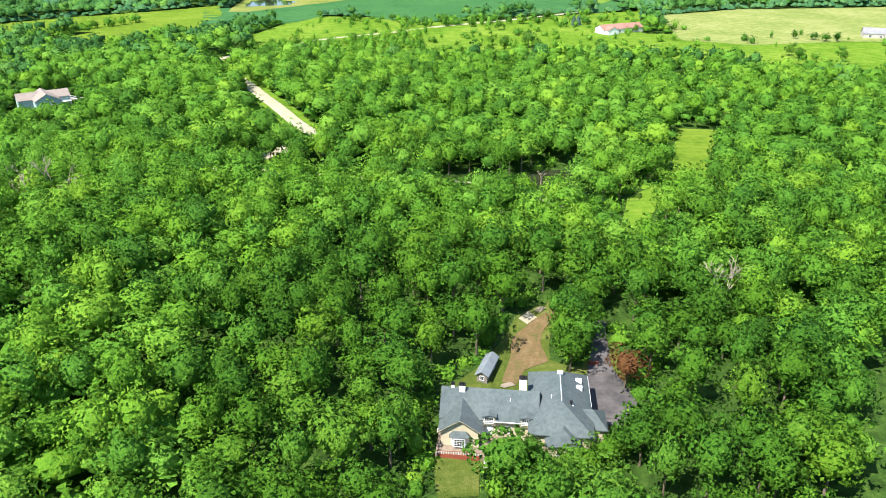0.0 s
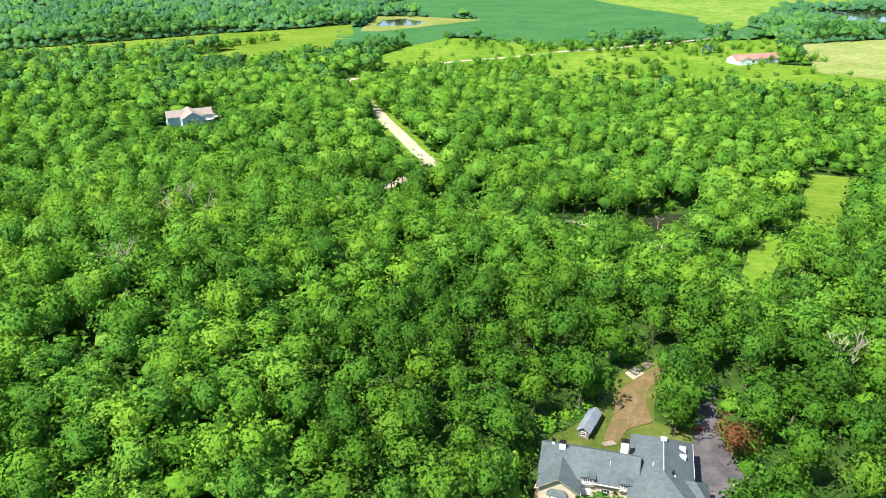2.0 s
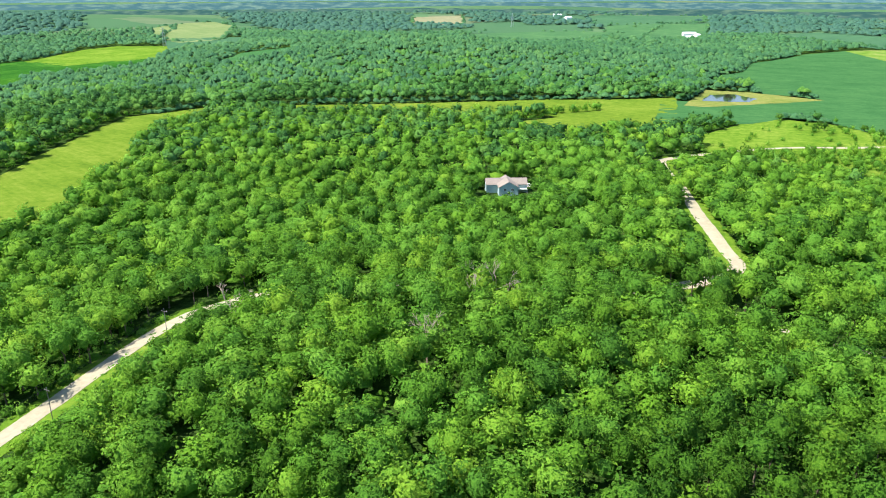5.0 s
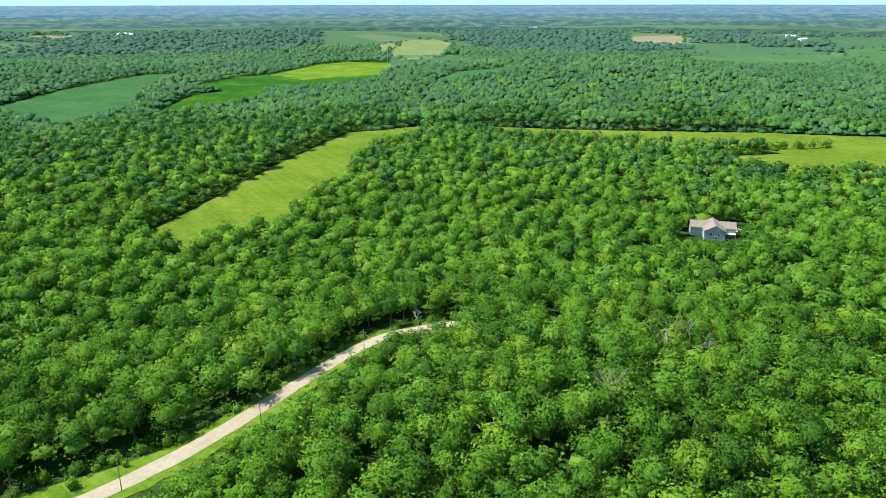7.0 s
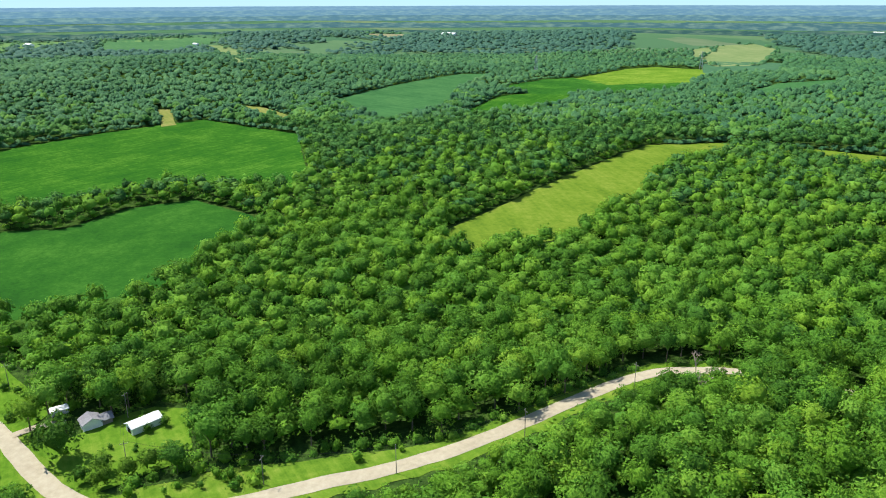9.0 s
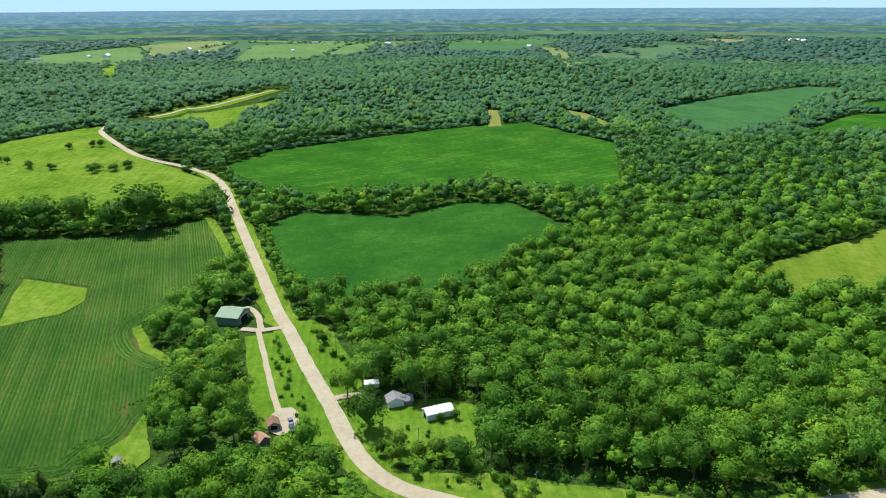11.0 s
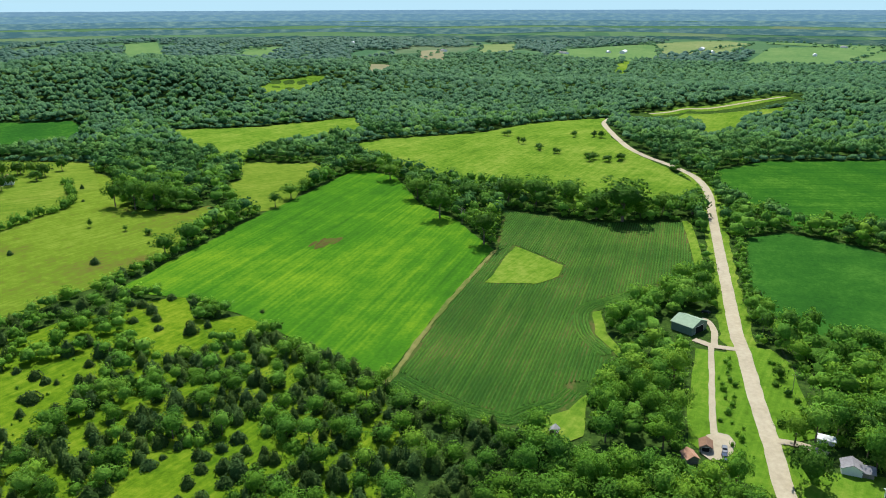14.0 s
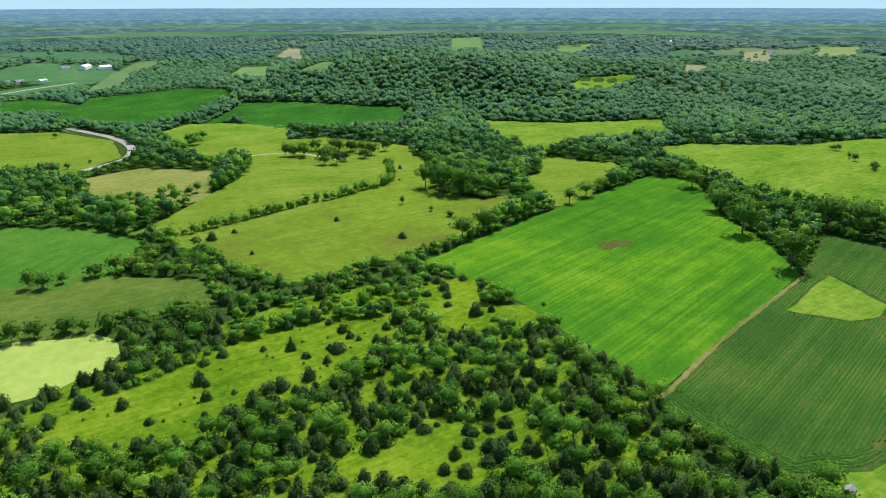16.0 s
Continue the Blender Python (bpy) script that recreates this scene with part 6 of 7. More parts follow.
def cedar_places(outline, count, gap, seed):
    r = random.Random(seed)
    o = np.array(outline)
    got = []
    for _ in range(count * 40):
        x, y = r.uniform(o[:, 0].min(), o[:, 0].max()), r.uniform(o[:, 1].min(), o[:, 1].max())
        if len(got) < count and noise.noise((x * 0.045, y * 0.045, seed)) > 0.04 and inside(np.array([x]), np.array([y]), outline)[0] and all(math.hypot(x - p[0], y - p[1]) > gap * (0.35 if r.random() < .3 else 1) for p in got):
            k = r.choice((0.5, 0.7, 0.9, 1.0, 1.15, 1.3))
            got.append((x, y, k * r.uniform(.9, 1.15), k * r.uniform(.85, 1.15)))
    return got


BUSHY = [cedar(88 + k, 150, 2.6 + 0.3 * (k % 2), 3.7 + 0.4 * k, 0.72) for k in range(4)]
CEDARS_OPEN = [(-107, -298), (-120, -281), (-126, -271), (-154, -276), (-165, -286), (-153, -263), (-131, -207), (-131, -201), (-126, -208), (-123, -205), (-136, -210), (-131, -181), (-123, -176), (-128, -171), (-150, -178), (-138, -171), (-142, -168), (-149, -168), (-157, -172), (-156, -166), (-144, -191), (-145, -189), (-139, -184), (-143, -210), (-147, -202), (-153, -197), (-154, -155), (-153, -149), (-206, -292), (-205, -310), (-218, -328), (-220, -322), (-216, -280), (-221, -274), (-232, -279), (-115, -201), (-113, -202)]
set_trees("cedar_tree", BUSHY, m_cedar_one, None, [(x, y, 0.62 + 0.07 * (i % 8), 0.66 + 0.06 * (i % 7)) for i, (x, y) in enumerate(CEDARS_OPEN)] + cedar_places(cedar_meadow, 26, 4.0, 1) + cedar_places(low_meadow, 18, 4.0, 2) + cedar_places(corner_meadow, 6, 9.0, 3) + cedar_places(west_pasture, 8, 30.0, 4), "dark green cedar standing on the sunny meadow", "cedar", "cedars on the meadows")


def bare_tree(name, x, y, tall, seed, label):
    """A dead tree: a trunk that forks three times."""
    r = random.Random(seed)
    root = new(name)
    root.matrix_basis = Matrix.Translation((x, y, level(x, y) - 0.2))
    bm = bmesh.new()

    def limb(a, way, size, thick, depth):
        b = a + way * size
        u = way.orthogonal().normalized()
        w = way.cross(u)
        rings = [[bm.verts.new(p + (u * math.cos(g) + w * math.sin(g)) * q) for g in (0, 1.57, 3.14, 4.71)] for p, q in ((a, thick), (b, thick * 0.6))]
        for i in range(4):
            bm.faces.new((rings[0][i], rings[0][(i + 1) % 4], rings[1][(i + 1) % 4], rings[1][i]))
        if depth:
            for _ in range(3 if depth > 1 else 5):
                limb(b, (way + Vector((r.gauss(0, .55), r.gauss(0, .55), r.gauss(0.12, .25)))).normalized(), size * r.uniform(.5, .75), thick * 0.6, depth - 1)

    limb(Vector((0, 0, 0)), Vector((r.gauss(0, .05), r.gauss(0, .05), 1)), tall * 0.45, 0.24, 3)
    part("bare_crown", bm, m_dead, root)
    return tagged(root, label, "dead tree", "dead trees in the wood")


bare_tree("dead_tree", 105.0, 148.0, 17.0, 1, "bare grey dead tree above the green crowns")
bare_tree("dead_tree", 108.5, 150.0, 16.0, 2, "bare grey dead tree above the green crowns")
bare_tree("dead_tree", -77.0, 183.0, 15.5, 3, "bare brownish dead tree in the green wood")
bare_tree("dead_tree", -101.0, 238.0, 9.0, 4, "bare pale dead tree near the road bend")
for i, (x, y) in enumerate(DEAD_TREES):
    bare_tree("dead_tree", x, y, (15.5 if i < 5 else 9.5) + (i % 3), 20 + i, "bare brownish tree without leaves in the green wood")
bare_tree("dead_tree", 94.0, 252.0, 6.0, 7, "fallen bleached branches beside the creek pool")
bare_tree("dead_tree", -442, -259, 11.0, 17, "grey leafless tree at the corner of the soybean field")

# ---------------------------------------------------------------- houses
m_slate = stone("slate_shingles", (0.060, 0.078, 0.080), (0.112, 0.134, 0.134), 1.2, rough=0.8)
m_cream = stone("cream_plaster", (0.44, 0.385, 0.265), (0.53, 0.47, 0.34), 0.8)
m_brick = stone("red_brick", (0.20, 0.055, 0.035), (0.30, 0.09, 0.055), 3.0)
m_white = stone("white_paint", (0.70, 0.70, 0.68), (0.80, 0.80, 0.78), 1.0, rough=0.5)
m_concrete = stone("pale_concrete", (0.38, 0.35, 0.30), (0.50, 0.47, 0.41), 0.8)
m_terrace = stone("terrace_tiles", (0.17, 0.130, 0.100), (0.25, 0.20, 0.155), 1.5)
m_tin = stone("galvanised_tin", (0.38, 0.42, 0.46), (0.52, 0.56, 0.60), 0.5, rough=0.45)
m_shed_tin = stone("shed_tin", (0.13, 0.155, 0.17), (0.21, 0.24, 0.26), 0.5, rough=0.7)
m_grey_wood = stone("weathered_boards", (0.15, 0.135, 0.12), (0.27, 0.245, 0.22), 2.0)
m_brown_roof = stone("brown_shingles", (0.15, 0.085, 0.055), (0.24, 0.15, 0.10), 1.5)
m_rust_roof = stone("rusty_roof", (0.30, 0.16, 0.10), (0.42, 0.27, 0.18), 1.5)
m_tan_roof = stone("tan_shingles", (0.21, 0.175, 0.148), (0.28, 0.238, 0.205), 1.2)
m_pink_roof = stone("pinkish_shingles", (0.25, 0.125, 0.095), (0.33, 0.185, 0.145), 1.2)
m_grey_roof = stone("grey_shingles", (0.17, 0.17, 0.18), (0.27, 0.27, 0.28), 1.5)
m_blue_wall = stone("pale_blue_siding", (0.30, 0.41, 0.41), (0.38, 0.49, 0.49), 1.0)
m_green_roof = stone("green_metal_roof", (0.21, 0.30, 0.20), (0.28, 0.38, 0.265), 0.6, rough=0.8)
m_green_wall = stone("dark_green_metal", (0.10, 0.16, 0.12), (0.15, 0.22, 0.17), 0.8, rough=0.5)
m_white_roof = stone("white_metal_roof", (0.74, 0.75, 0.75), (0.82, 0.83, 0.83), 0.6, rough=0.4)
# Near-black for caps and vents, and for shade painted into open doorways.
m_dark = stone("black_and_inside_shade", (0.012, 0.012, 0.012), (0.02, 0.02, 0.02), 1.0)
m_red_trim = stone("red_stained_wood", (0.15, 0.045, 0.03), (0.22, 0.075, 0.05), 2.0)
m_glass, _n, _l, _b = material("window_glass", 0.06, 0.6)
_b.inputs["Base Color"].default_value = (0.02, 0.028, 0.035, 1)
m_rubber, _n, _l, _b = material("tyre_rubber", 0.8, 0.2)
_b.inputs["Base Color"].default_value = (0.02, 0.02, 0.02, 1)


def paint(name, colour):
    m, n, l, b = material(name, 0.25, 0.6)
    pos = place_of(n, l)
    l.new(mix(n, l, calc(n, l, 'MULTIPLY', noise_tex(n, l, pos, 2.0, 4.0), 0.3), colour, tuple(0.6 * c + 0.06 for c in colour)), b.inputs["Base Color"])
    return m


def box(bm, x0, x1, y0, y1, z0, z1):
    v = [bm.verts.new((x, y, z)) for z in (z0, z1) for x, y in ((x0, y0), (x1, y0), (x1, y1), (x0, y1))]
    for q in ((3, 2, 1, 0), (4, 5, 6, 7), (0, 1, 5, 4), (1, 2, 6, 5), (2, 3, 7, 6), (3, 0, 4, 7)):
        bm.faces.new([v[i] for i in q])


def boxes(*sizes):
    bm = bmesh.new()
    for s in sizes:
        box(bm, *s)
    return bm


def gabled(x0, x1, y0, y1, z0, eave, ridge, along='x'):
    """Walls with gable ends, ridge along x or y."""
    bm = bmesh.new()
    if along == 'x':
        m = (y0 + y1) / 2
        prof = [(y0, z0), (y1, z0), (y1, eave), (m, ridge), (y0, eave)]
        ends = [[bm.verts.new((x, a, b)) for a, b in prof] for x in (x0, x1)]
    else:
        m = (x0 + x1) / 2
        prof = [(x0, z0), (x1, z0), (x1, eave), (m, ridge), (x0, eave)]
        ends = [[bm.verts.new((a, y, b)) for a, b in prof] for y in (y0, y1)]
    for i in range(5):
        bm.faces.new((ends[0][i], ends[0][(i + 1) % 5], ends[1][(i + 1) % 5], ends[1][i]))
    bm.faces.new(ends[0][::-1])
    bm.faces.new(ends[1])
    bmesh.ops.recalc_face_normals(bm, faces=bm.faces[:])
    return bm


def saddle(x0, x1, y0, y1, eave, ridge, along='x', over=0.45, thick=0.18):
    """A gable roof of two thick slopes with overhangs."""
    bm = bmesh.new()
    if along == 'y':
        x0, x1, y0, y1 = y0, y1, x0, x1
    m, half = (y0 + y1) / 2, (y1 - y0) / 2
    drop = (ridge - eave) / half * over
    for s in (-1, 1):
        e = m + s * (half + over)
        prof = [(m, ridge + 0.05), (e, eave - drop + 0.05), (e, eave - drop + 0.05 + thick), (m, ridge + 0.05 + thick)]
        ends = []
        for x in (x0 - over, x1 + over):
            ends.append([bm.verts.new((x, a, b) if along == 'x' else (a, x, b)) for a, b in prof])
        for i in range(4):
            bm.faces.new((ends[0][i], ends[0][(i + 1) % 4], ends[1][(i + 1) % 4], ends[1][i]))
        bm.faces.new(ends[0][::-1])
        bm.faces.new(ends[1])
    bmesh.ops.recalc_face_normals(bm, faces=bm.faces[:])
    return bm


def hipped(x0, x1, y0, y1, eave, ridge, run, along='y', over=0.45, thick=0.2):
    """A hip roof; run: how far the ridge ends lie inside the ends."""
    bm = bmesh.new()
    x0, x1, y0, y1 = x0 - over, x1 + over, y0 - over, y1 + over
    low = [bm.verts.new((x, y, eave)) for x, y in ((x0, y0), (x1, y0), (x1, y1), (x0, y1))]
    rim = [bm.verts.new((x, y, eave + thick)) for x, y in ((x0, y0), (x1, y0), (x1, y1), (x0, y1))]
    if along == 'y':
        m = (x0 + x1) / 2
        a, b = bm.verts.new((m, y0 + run, ridge)), bm.verts.new((m, y1 - run, ridge))
        bm.faces.new((rim[0], rim[1], a)), bm.faces.new((rim[1], rim[2], b, a)), bm.faces.new((rim[2], rim[3], b)), bm.faces.new((rim[3], rim[0], a, b))
    else:
        m = (y0 + y1) / 2
        a, b = bm.verts.new((x0 + run, m, ridge)), bm.verts.new((x1 - run, m, ridge))
        bm.faces.new((rim[3], rim[0], a)), bm.faces.new((rim[0], rim[1], b, a)), bm.faces.new((rim[1], rim[2], b)), bm.faces.new((rim[2], rim[3], a, b))
    for i in range(4):
        bm.faces.new((low[i], low[(i + 1) % 4], rim[(i + 1) % 4], rim[i]))
    bm.faces.new(low[::-1])
    bmesh.ops.recalc_face_normals(bm, faces=bm.faces[:])
    return bm


def window(parent, x, y, z, w, h, out, across=2, up=2, mat=None, name="window"):
    """A framed window on a wall; out: the way that it faces, 'x-', 'x+', 'y-' or 'y+'."""
    mat = mat or m_white
    holder = new(name)
    holder.parent = parent
    turn = {'y-': 0, 'x+': 90, 'y+': 180, 'x-': 270}[out]
    holder.matrix_basis = pose(x, y, z, 0, 0, turn)
    t = 0.09
    bars = [(-w / 2 - t, -w / 2, -0.10, 0.02, -t, h + t), (w / 2, w / 2 + t, -0.10, 0.02, -t, h + t), (-w / 2, w / 2, -0.10, 0.02, h, h + t), (-w / 2 - 0.1, w / 2 + 0.1, -0.16, 0.02, -t, 0)]
    bars += [(-w / 2 + w * i / across - 0.025, -w / 2 + w * i / across + 0.025, -0.08, 0.0, 0, h) for i in range(1, across)]
    bars += [(-w / 2, w / 2, -0.075, 0.0, h * i / up - 0.025, h * i / up + 0.025) for i in range(1, up)]
    part("frame", boxes(*bars), mat, holder)
    part("pane", boxes((-w / 2, w / 2, -0.05, 0.0, 0, h)), m_glass, holder)
    return holder


def door(parent, x, y, z, w, h, out, mat, name="door"):
    holder = new(name)
    holder.parent = parent
    holder.matrix_basis = pose(x, y, z, 0, 0, {'y-': 0, 'x+': 90, 'y+': 180, 'x-': 270}[out])
    part("leaf", boxes((-w / 2, w / 2, -0.06, 0.0, 0, h)), mat, holder)
    part("frame", boxes((-w / 2 - 0.1, -w / 2, -0.1, 0.02, 0, h + .1), (w / 2, w / 2 + .1, -0.1, .02, 0, h + .1), (-w / 2, w / 2, -0.1, .02, h, h + .1)), m_white, holder)
    return holder


def site(name, x, y, turn, label, category, group="", z=None):
    root = new(name)
    root.matrix_basis = pose(x, y, level(x, y) if z is None else z, 0, 0, turn)
    return tagged(root, label, category, group)


def large_house():
    """The large house on the slope: a long block, a front gable with a terrace, and a hipped wing."""
    h = site("house", 25.6, 116.2, -18.0, "large cream house with grey shingle roofs, chimneys and a terrace", "house", z=-3.9)
    part("wall", boxes((0.2, 18.6, 4.2, 14.0, -0.4, 5.6)), m_cream, h)
    part("roof", saddle(0.0, 19.5, 4.0, 14.2, 5.6, 9.2, 'x', 0.5), m_slate, h, "grey shingle gable roof")
    part("gable_end", gabled(0.25, 0.5, 4.25, 13.95, 5.5, 5.6, 9.1, 'x'), m_cream, h)
    part("front_wall", gabled(0.3, 8.0, 0.3, 6.0, -0.4, 5.1, 7.9, 'y'), m_cream, h)
    part("front_roof", saddle(0.2, 8.1, 0.2, 8.6, 5.1, 7.9, 'y', 0.55), m_slate, h, "grey shingle front gable")
    part("gable_trim", saddle(0.1, 8.2, 0.2, 0.25, 5.05, 7.85, 'y', 0.60, 0.09), m_cream, h, "white gable boards")
    part("wing_wall", boxes((18.4, 30.2, 0.2, 20.8, -0.4, 5.6)), m_cream, h)
    part("wing_roof", hipped(18.2, 30.5, 0.0, 21.0, 5.6, 10.2, 5.6, 'y'), m_slate, h, "grey shingle hip roof")
    part("porch_wall", boxes((21.8, 27.4, -2.2, 0.4, -0.4, 4.8)), m_cream, h)
    part("porch_roof", hipped(21.5, 27.7, -2.4, 3.0, 4.8, 7.4, 2.6, 'y', 0.4), m_slate, h, "grey shingle porch roof")
    part("garage_wall", boxes((28.0, 33.2, 4.0, 9.6, -0.4, 4.6)), m_cream, h)
    part("garage_roof", hipped(26.5, 33.5, 3.8, 9.8, 4.6, 7.4, 3.0, 'x', 0.4), m_slate, h, "grey shingle side roof")
    part("ridge_cap", boxes((24.27, 24.43, 5.4, 15.8, 10.15, 10.28)), m_tin, h)
    part("gutter", boxes((8.6, 18.0, 3.35, 3.5, 5.2, 5.35)), m_white, h)
    part("gutter", boxes((30.9, 31.05, 9.9, 21.2, 5.55, 5.72)), m_white, h)
    for x, y, w, d, z0, z1 in ((3.9, 8.6, 1.3, 0.9, 7.5, 10.4), (1.9, 9.2, 0.7, 0.7, 7.5, 10.0), (16.6, 13.4, 1.6, 1.2, 5.5, 9.6)):
        c = part("chimney", boxes((x - w / 2, x + w / 2, y - d / 2, y + d / 2, z0, z1)), m_white, h, "white chimney stack")
        part("chimney_cap", boxes((x - w / 2 - .08, x + w / 2 + .08, y - d / 2 - .08, y + d / 2 + .08, z1, z1 + 0.15), (x - .2, x + .2, y - .2, y + .2, z1 + .15, z1 + .55)), m_dark, c)
    v = part("roof_vent", boxes((26.1, 26.6, 6.0, 6.5, 8.3, 9.6)), m_dark, h, "dark vent pipe")
    part("flashing", boxes((25.9, 26.8, 5.8, 6.7, 8.2, 8.75)), m_white, v)
    for y, z in ((16.6, 7.6), (14.0, 7.6)):
        s = part("skylight", boxes((27.0, 29.2, y - 0.55, y + 0.55, z - 0.9, z + 0.22)), m_white, h, "white framed skylight")
        part("skylight_glass", boxes((27.15, 29.05, y - 0.4, y + 0.4, z + 0.22, z + 0.25)), m_tin, s)
    for k, (x, y, z, w) in enumerate(((26.8, 3.2, 8.0, 1.0), (28.6, 4.6, 7.0, 0.9), (22.4, 8.0, 9.4, 0.8), (14.0, 7.6, 8.3, 1.2))):
        part("roof_patch", boxes((x - 0.07, x + 0.07, y - w / 2, y + w / 2, z - 0.6, z + 0.04)), m_white, h, "white repair strip")
    part("apex_vent", boxes((23.8, 25.0, 15.0, 15.7, 10.0, 10.6)), m_white, h)
    # dormers in the long front roof
    for x, w in ((9.8, 2.6), (17.4, 2.6)):
        d = part("dormer", gabled(x - w / 2, x + w / 2, 3.6, 7.0, 4.3, 6.5, 6.75, 'y'), m_cream, h)
        part("dormer_roof", saddle(x - w / 2, x + w / 2, 3.5, 7.4, 6.5, 6.8, 'y', 0.3, 0.12), m_slate, d)
        window(h, x, 3.55, 4.9, 1.7, 1.4, 'y-', 4, 2)
    # bay window with its own small roof
    bm = bmesh.new()
    prof = [(2.3, 0.35), (2.9, -0.7), (5.3, -0.7), (5.9, 0.35)]
    lo, hi = [bm.verts.new((a, b, 1.6)) for a, b in prof], [bm.verts.new((a, b, 4.0)) for a, b in prof]
    for i in range(3):
        bm.faces.new((lo[i], lo[i + 1], hi[i + 1], hi[i]))
    bm.faces.new(hi), bm.faces.new(lo[::-1])
    part("bay", bm, m_white, h)
    part("bay_roof", hipped(2.3, 5.9, -0.6, 0.9, 4.0, 5.0, 0.9, 'x', 0.3, 0.1), m_slate, h)
    window(h, 4.1, -0.72, 1.9, 2.0, 1.7, 'y-', 4, 4, name="bay_window")
    door(h, 9.6, 4.18, 1.5, 1.8, 2.3, 'y-', m_white)
    window(h, 13.5, 4.18, 2.2, 1.6, 1.5, 'y-', 3, 2)
    window(h, 24.6, -2.22, 1.6, 2.2, 1.8, 'y-', 3, 2)
    window(h, 0.18, 9.0, 2.2, 1.6, 1.6, 'x-', 3, 2)
    window(h, 30.22, 15.0, 1.2, 2.6, 2.2, 'x+', 2, 2, name="garage_window")
    # terrace, brick front, rails and stairs
    part("terrace", boxes((-0.6, 13.0, -2.6, 4.1, -1.4, 1.2)), m_terrace, h, "pinkish tiled terrace")
    part("brick_front", boxes((0.0, 8.3, -2.72, -2.6, 0.2, 1.35), (10.9, 13.0, -2.72, -2.6, -0.5, 1.0)), m_brick, h, "red brick terrace front")
    rail = part("railing", boxes((-0.4, 8.6, -2.7, -2.62, 2.05, 2.15), (-0.4, 8.6, -2.7, -2.62, 1.3, 1.38)), m_red_trim, h, "red-stained railing")
    for i in range(19):
        part("baluster", boxes((-0.35 + i * 0.49, -0.27 + i * 0.49, -2.7, -2.62, 1.3, 2.1)), m_white, rail)
    part("planting_bed", boxes((-0.8, 9.0, -4.2, -2.7, -2.4, -0.7)), m_concrete, h)
    st = part("stairs", boxes(*[(9.2, 10.8, -2.7 - 0.34 * (k + 1), -2.7 - 0.34 * k, -2.6, 1.0 - 0.19 * k - 0.19) for k in range(12)]), m_concrete, h, "pale concrete stairs")
    part("stair_wall", boxes((8.98, 9.2, -6.8, -2.75, -2.6, -1.2), (10.8, 11.02, -6.8, -2.75, -2.6, -1.2)), m_concrete, st)
    return h


large_house()


def simple_house(name, x, y, turn, w, d, eave, ridge, wall, roof, label, category="house", along='x', openings=(), z=None, group="", extra=()):
    """A gabled building centred on x, y; openings: kind, side, place along it, sill, width, height."""
    h = site(name, x, y, turn, label, category, group, z)
    part("wall", gabled(-w / 2, w / 2, -d / 2, d / 2, -0.6, eave, ridge, along), wall, h)
    part("roof", saddle(-w / 2, w / 2, -d / 2, d / 2, eave, ridge, along), roof, h)
    for kind, side, at, sill, ww, hh in openings:
        px, py = {'y-': (at, -d / 2), 'y+': (at, d / 2), 'x-': (-w / 2, at), 'x+': (w / 2, at)}[side]
        if kind == "window":
            window(h, px, py, sill, ww, hh, side)
        else:
            # an opening is a solid near-black panel, painted as the shade inside
            door(h, px, py, sill, ww, hh, side, m_dark if kind == "opening" else m_white, "shaded_doorway" if kind == "opening" else "door")
    return h


simple_house("garden_shed", 42.2, 140.2, 58.0, 8.4, 2.5, 2.2, 3.0, m_grey_wood, m_shed_tin, "long garden shed with a shiny tin roof and boarded walls", "shed", openings=(("window", 'x-', 0.0, 0.8, 0.9, 1.0), ("window", 'y-', 1.0, 0.9, 0.8, 0.8)))
blue = simple_house("blue_house", -121.5, 416.0, 24.0, 11.5, 17.0, 4.8, 8.0, m_blue_wall, m_tan_roof, "pale blue house with tan shingle roofs among the trees", along='y', openings=(("window", 'y-', -2.2, 2.6, 1.4, 1.3), ("window", 'y-', 2.2, 2.6, 1.4, 1.3), ("window", 'y-', 0.0, 0.3, 1.6, 1.6)), z=3.0)
part("side_wall", gabled(-12.5, 12.0, -0.5, 8.3, -0.6, 4.6, 7.4, 'x'), m_blue_wall, blue)
part("side_roof", saddle(-12.5, 12.0, -0.5, 8.3, 4.6, 7.4, 'x'), m_tan_roof, blue, "tan shingle side roof")
part("deck", boxes((6.2, 12.0, -3.0, 0.0, 1.8, 2.1), (6.3, 6.5, -2.9, -2.7, -0.5, 1.8), (11.7, 11.9, -2.9, -2.7, -0.5, 1.8)), m_white, blue)
patch("blue_house_drive", [(CAR_PLACE[0] - 9, CAR_PLACE[1] - 3), (CAR_PLACE[0] + 5, CAR_PLACE[1] - 4), (CAR_PLACE[0] + 7, CAR_PLACE[1] + 5), (CAR_PLACE[0] - 7, CAR_PLACE[1] + 5)], m_concrete, 0.6, "pale concrete drive beside the blue house", "drive", ragged=0.8)
simple_house("long_white_barn", -245.2, 20.6, 107.0, 10.5, 5.0, 3.0, 4.2, m_white, m_white_roof, "long white metal barn standing in the yard", "barn", openings=(("opening", 'x-', 0.0, 0.0, 2.4, 2.4),))
cab = simple_house("cabin", -255.5, 4.6, 100.0, 6.2, 5.4, 2.7, 4.3, m_white, m_grey_roof, "small white cabin with a grey roof under trees", along='y', openings=(("window", 'y+', -1.4, 1.0, 0.9, 1.0), ("window", 'y+', 1.4, 1.0, 0.9, 1.0), ("door", 'x-', 0.0, 0.1, 0.9, 2.0)))
part("lean_to", gabled(3.1, 6.6, -2.4, 2.4, -0.5, 2.2, 3.4, 'x'), m_grey_wood, cab)
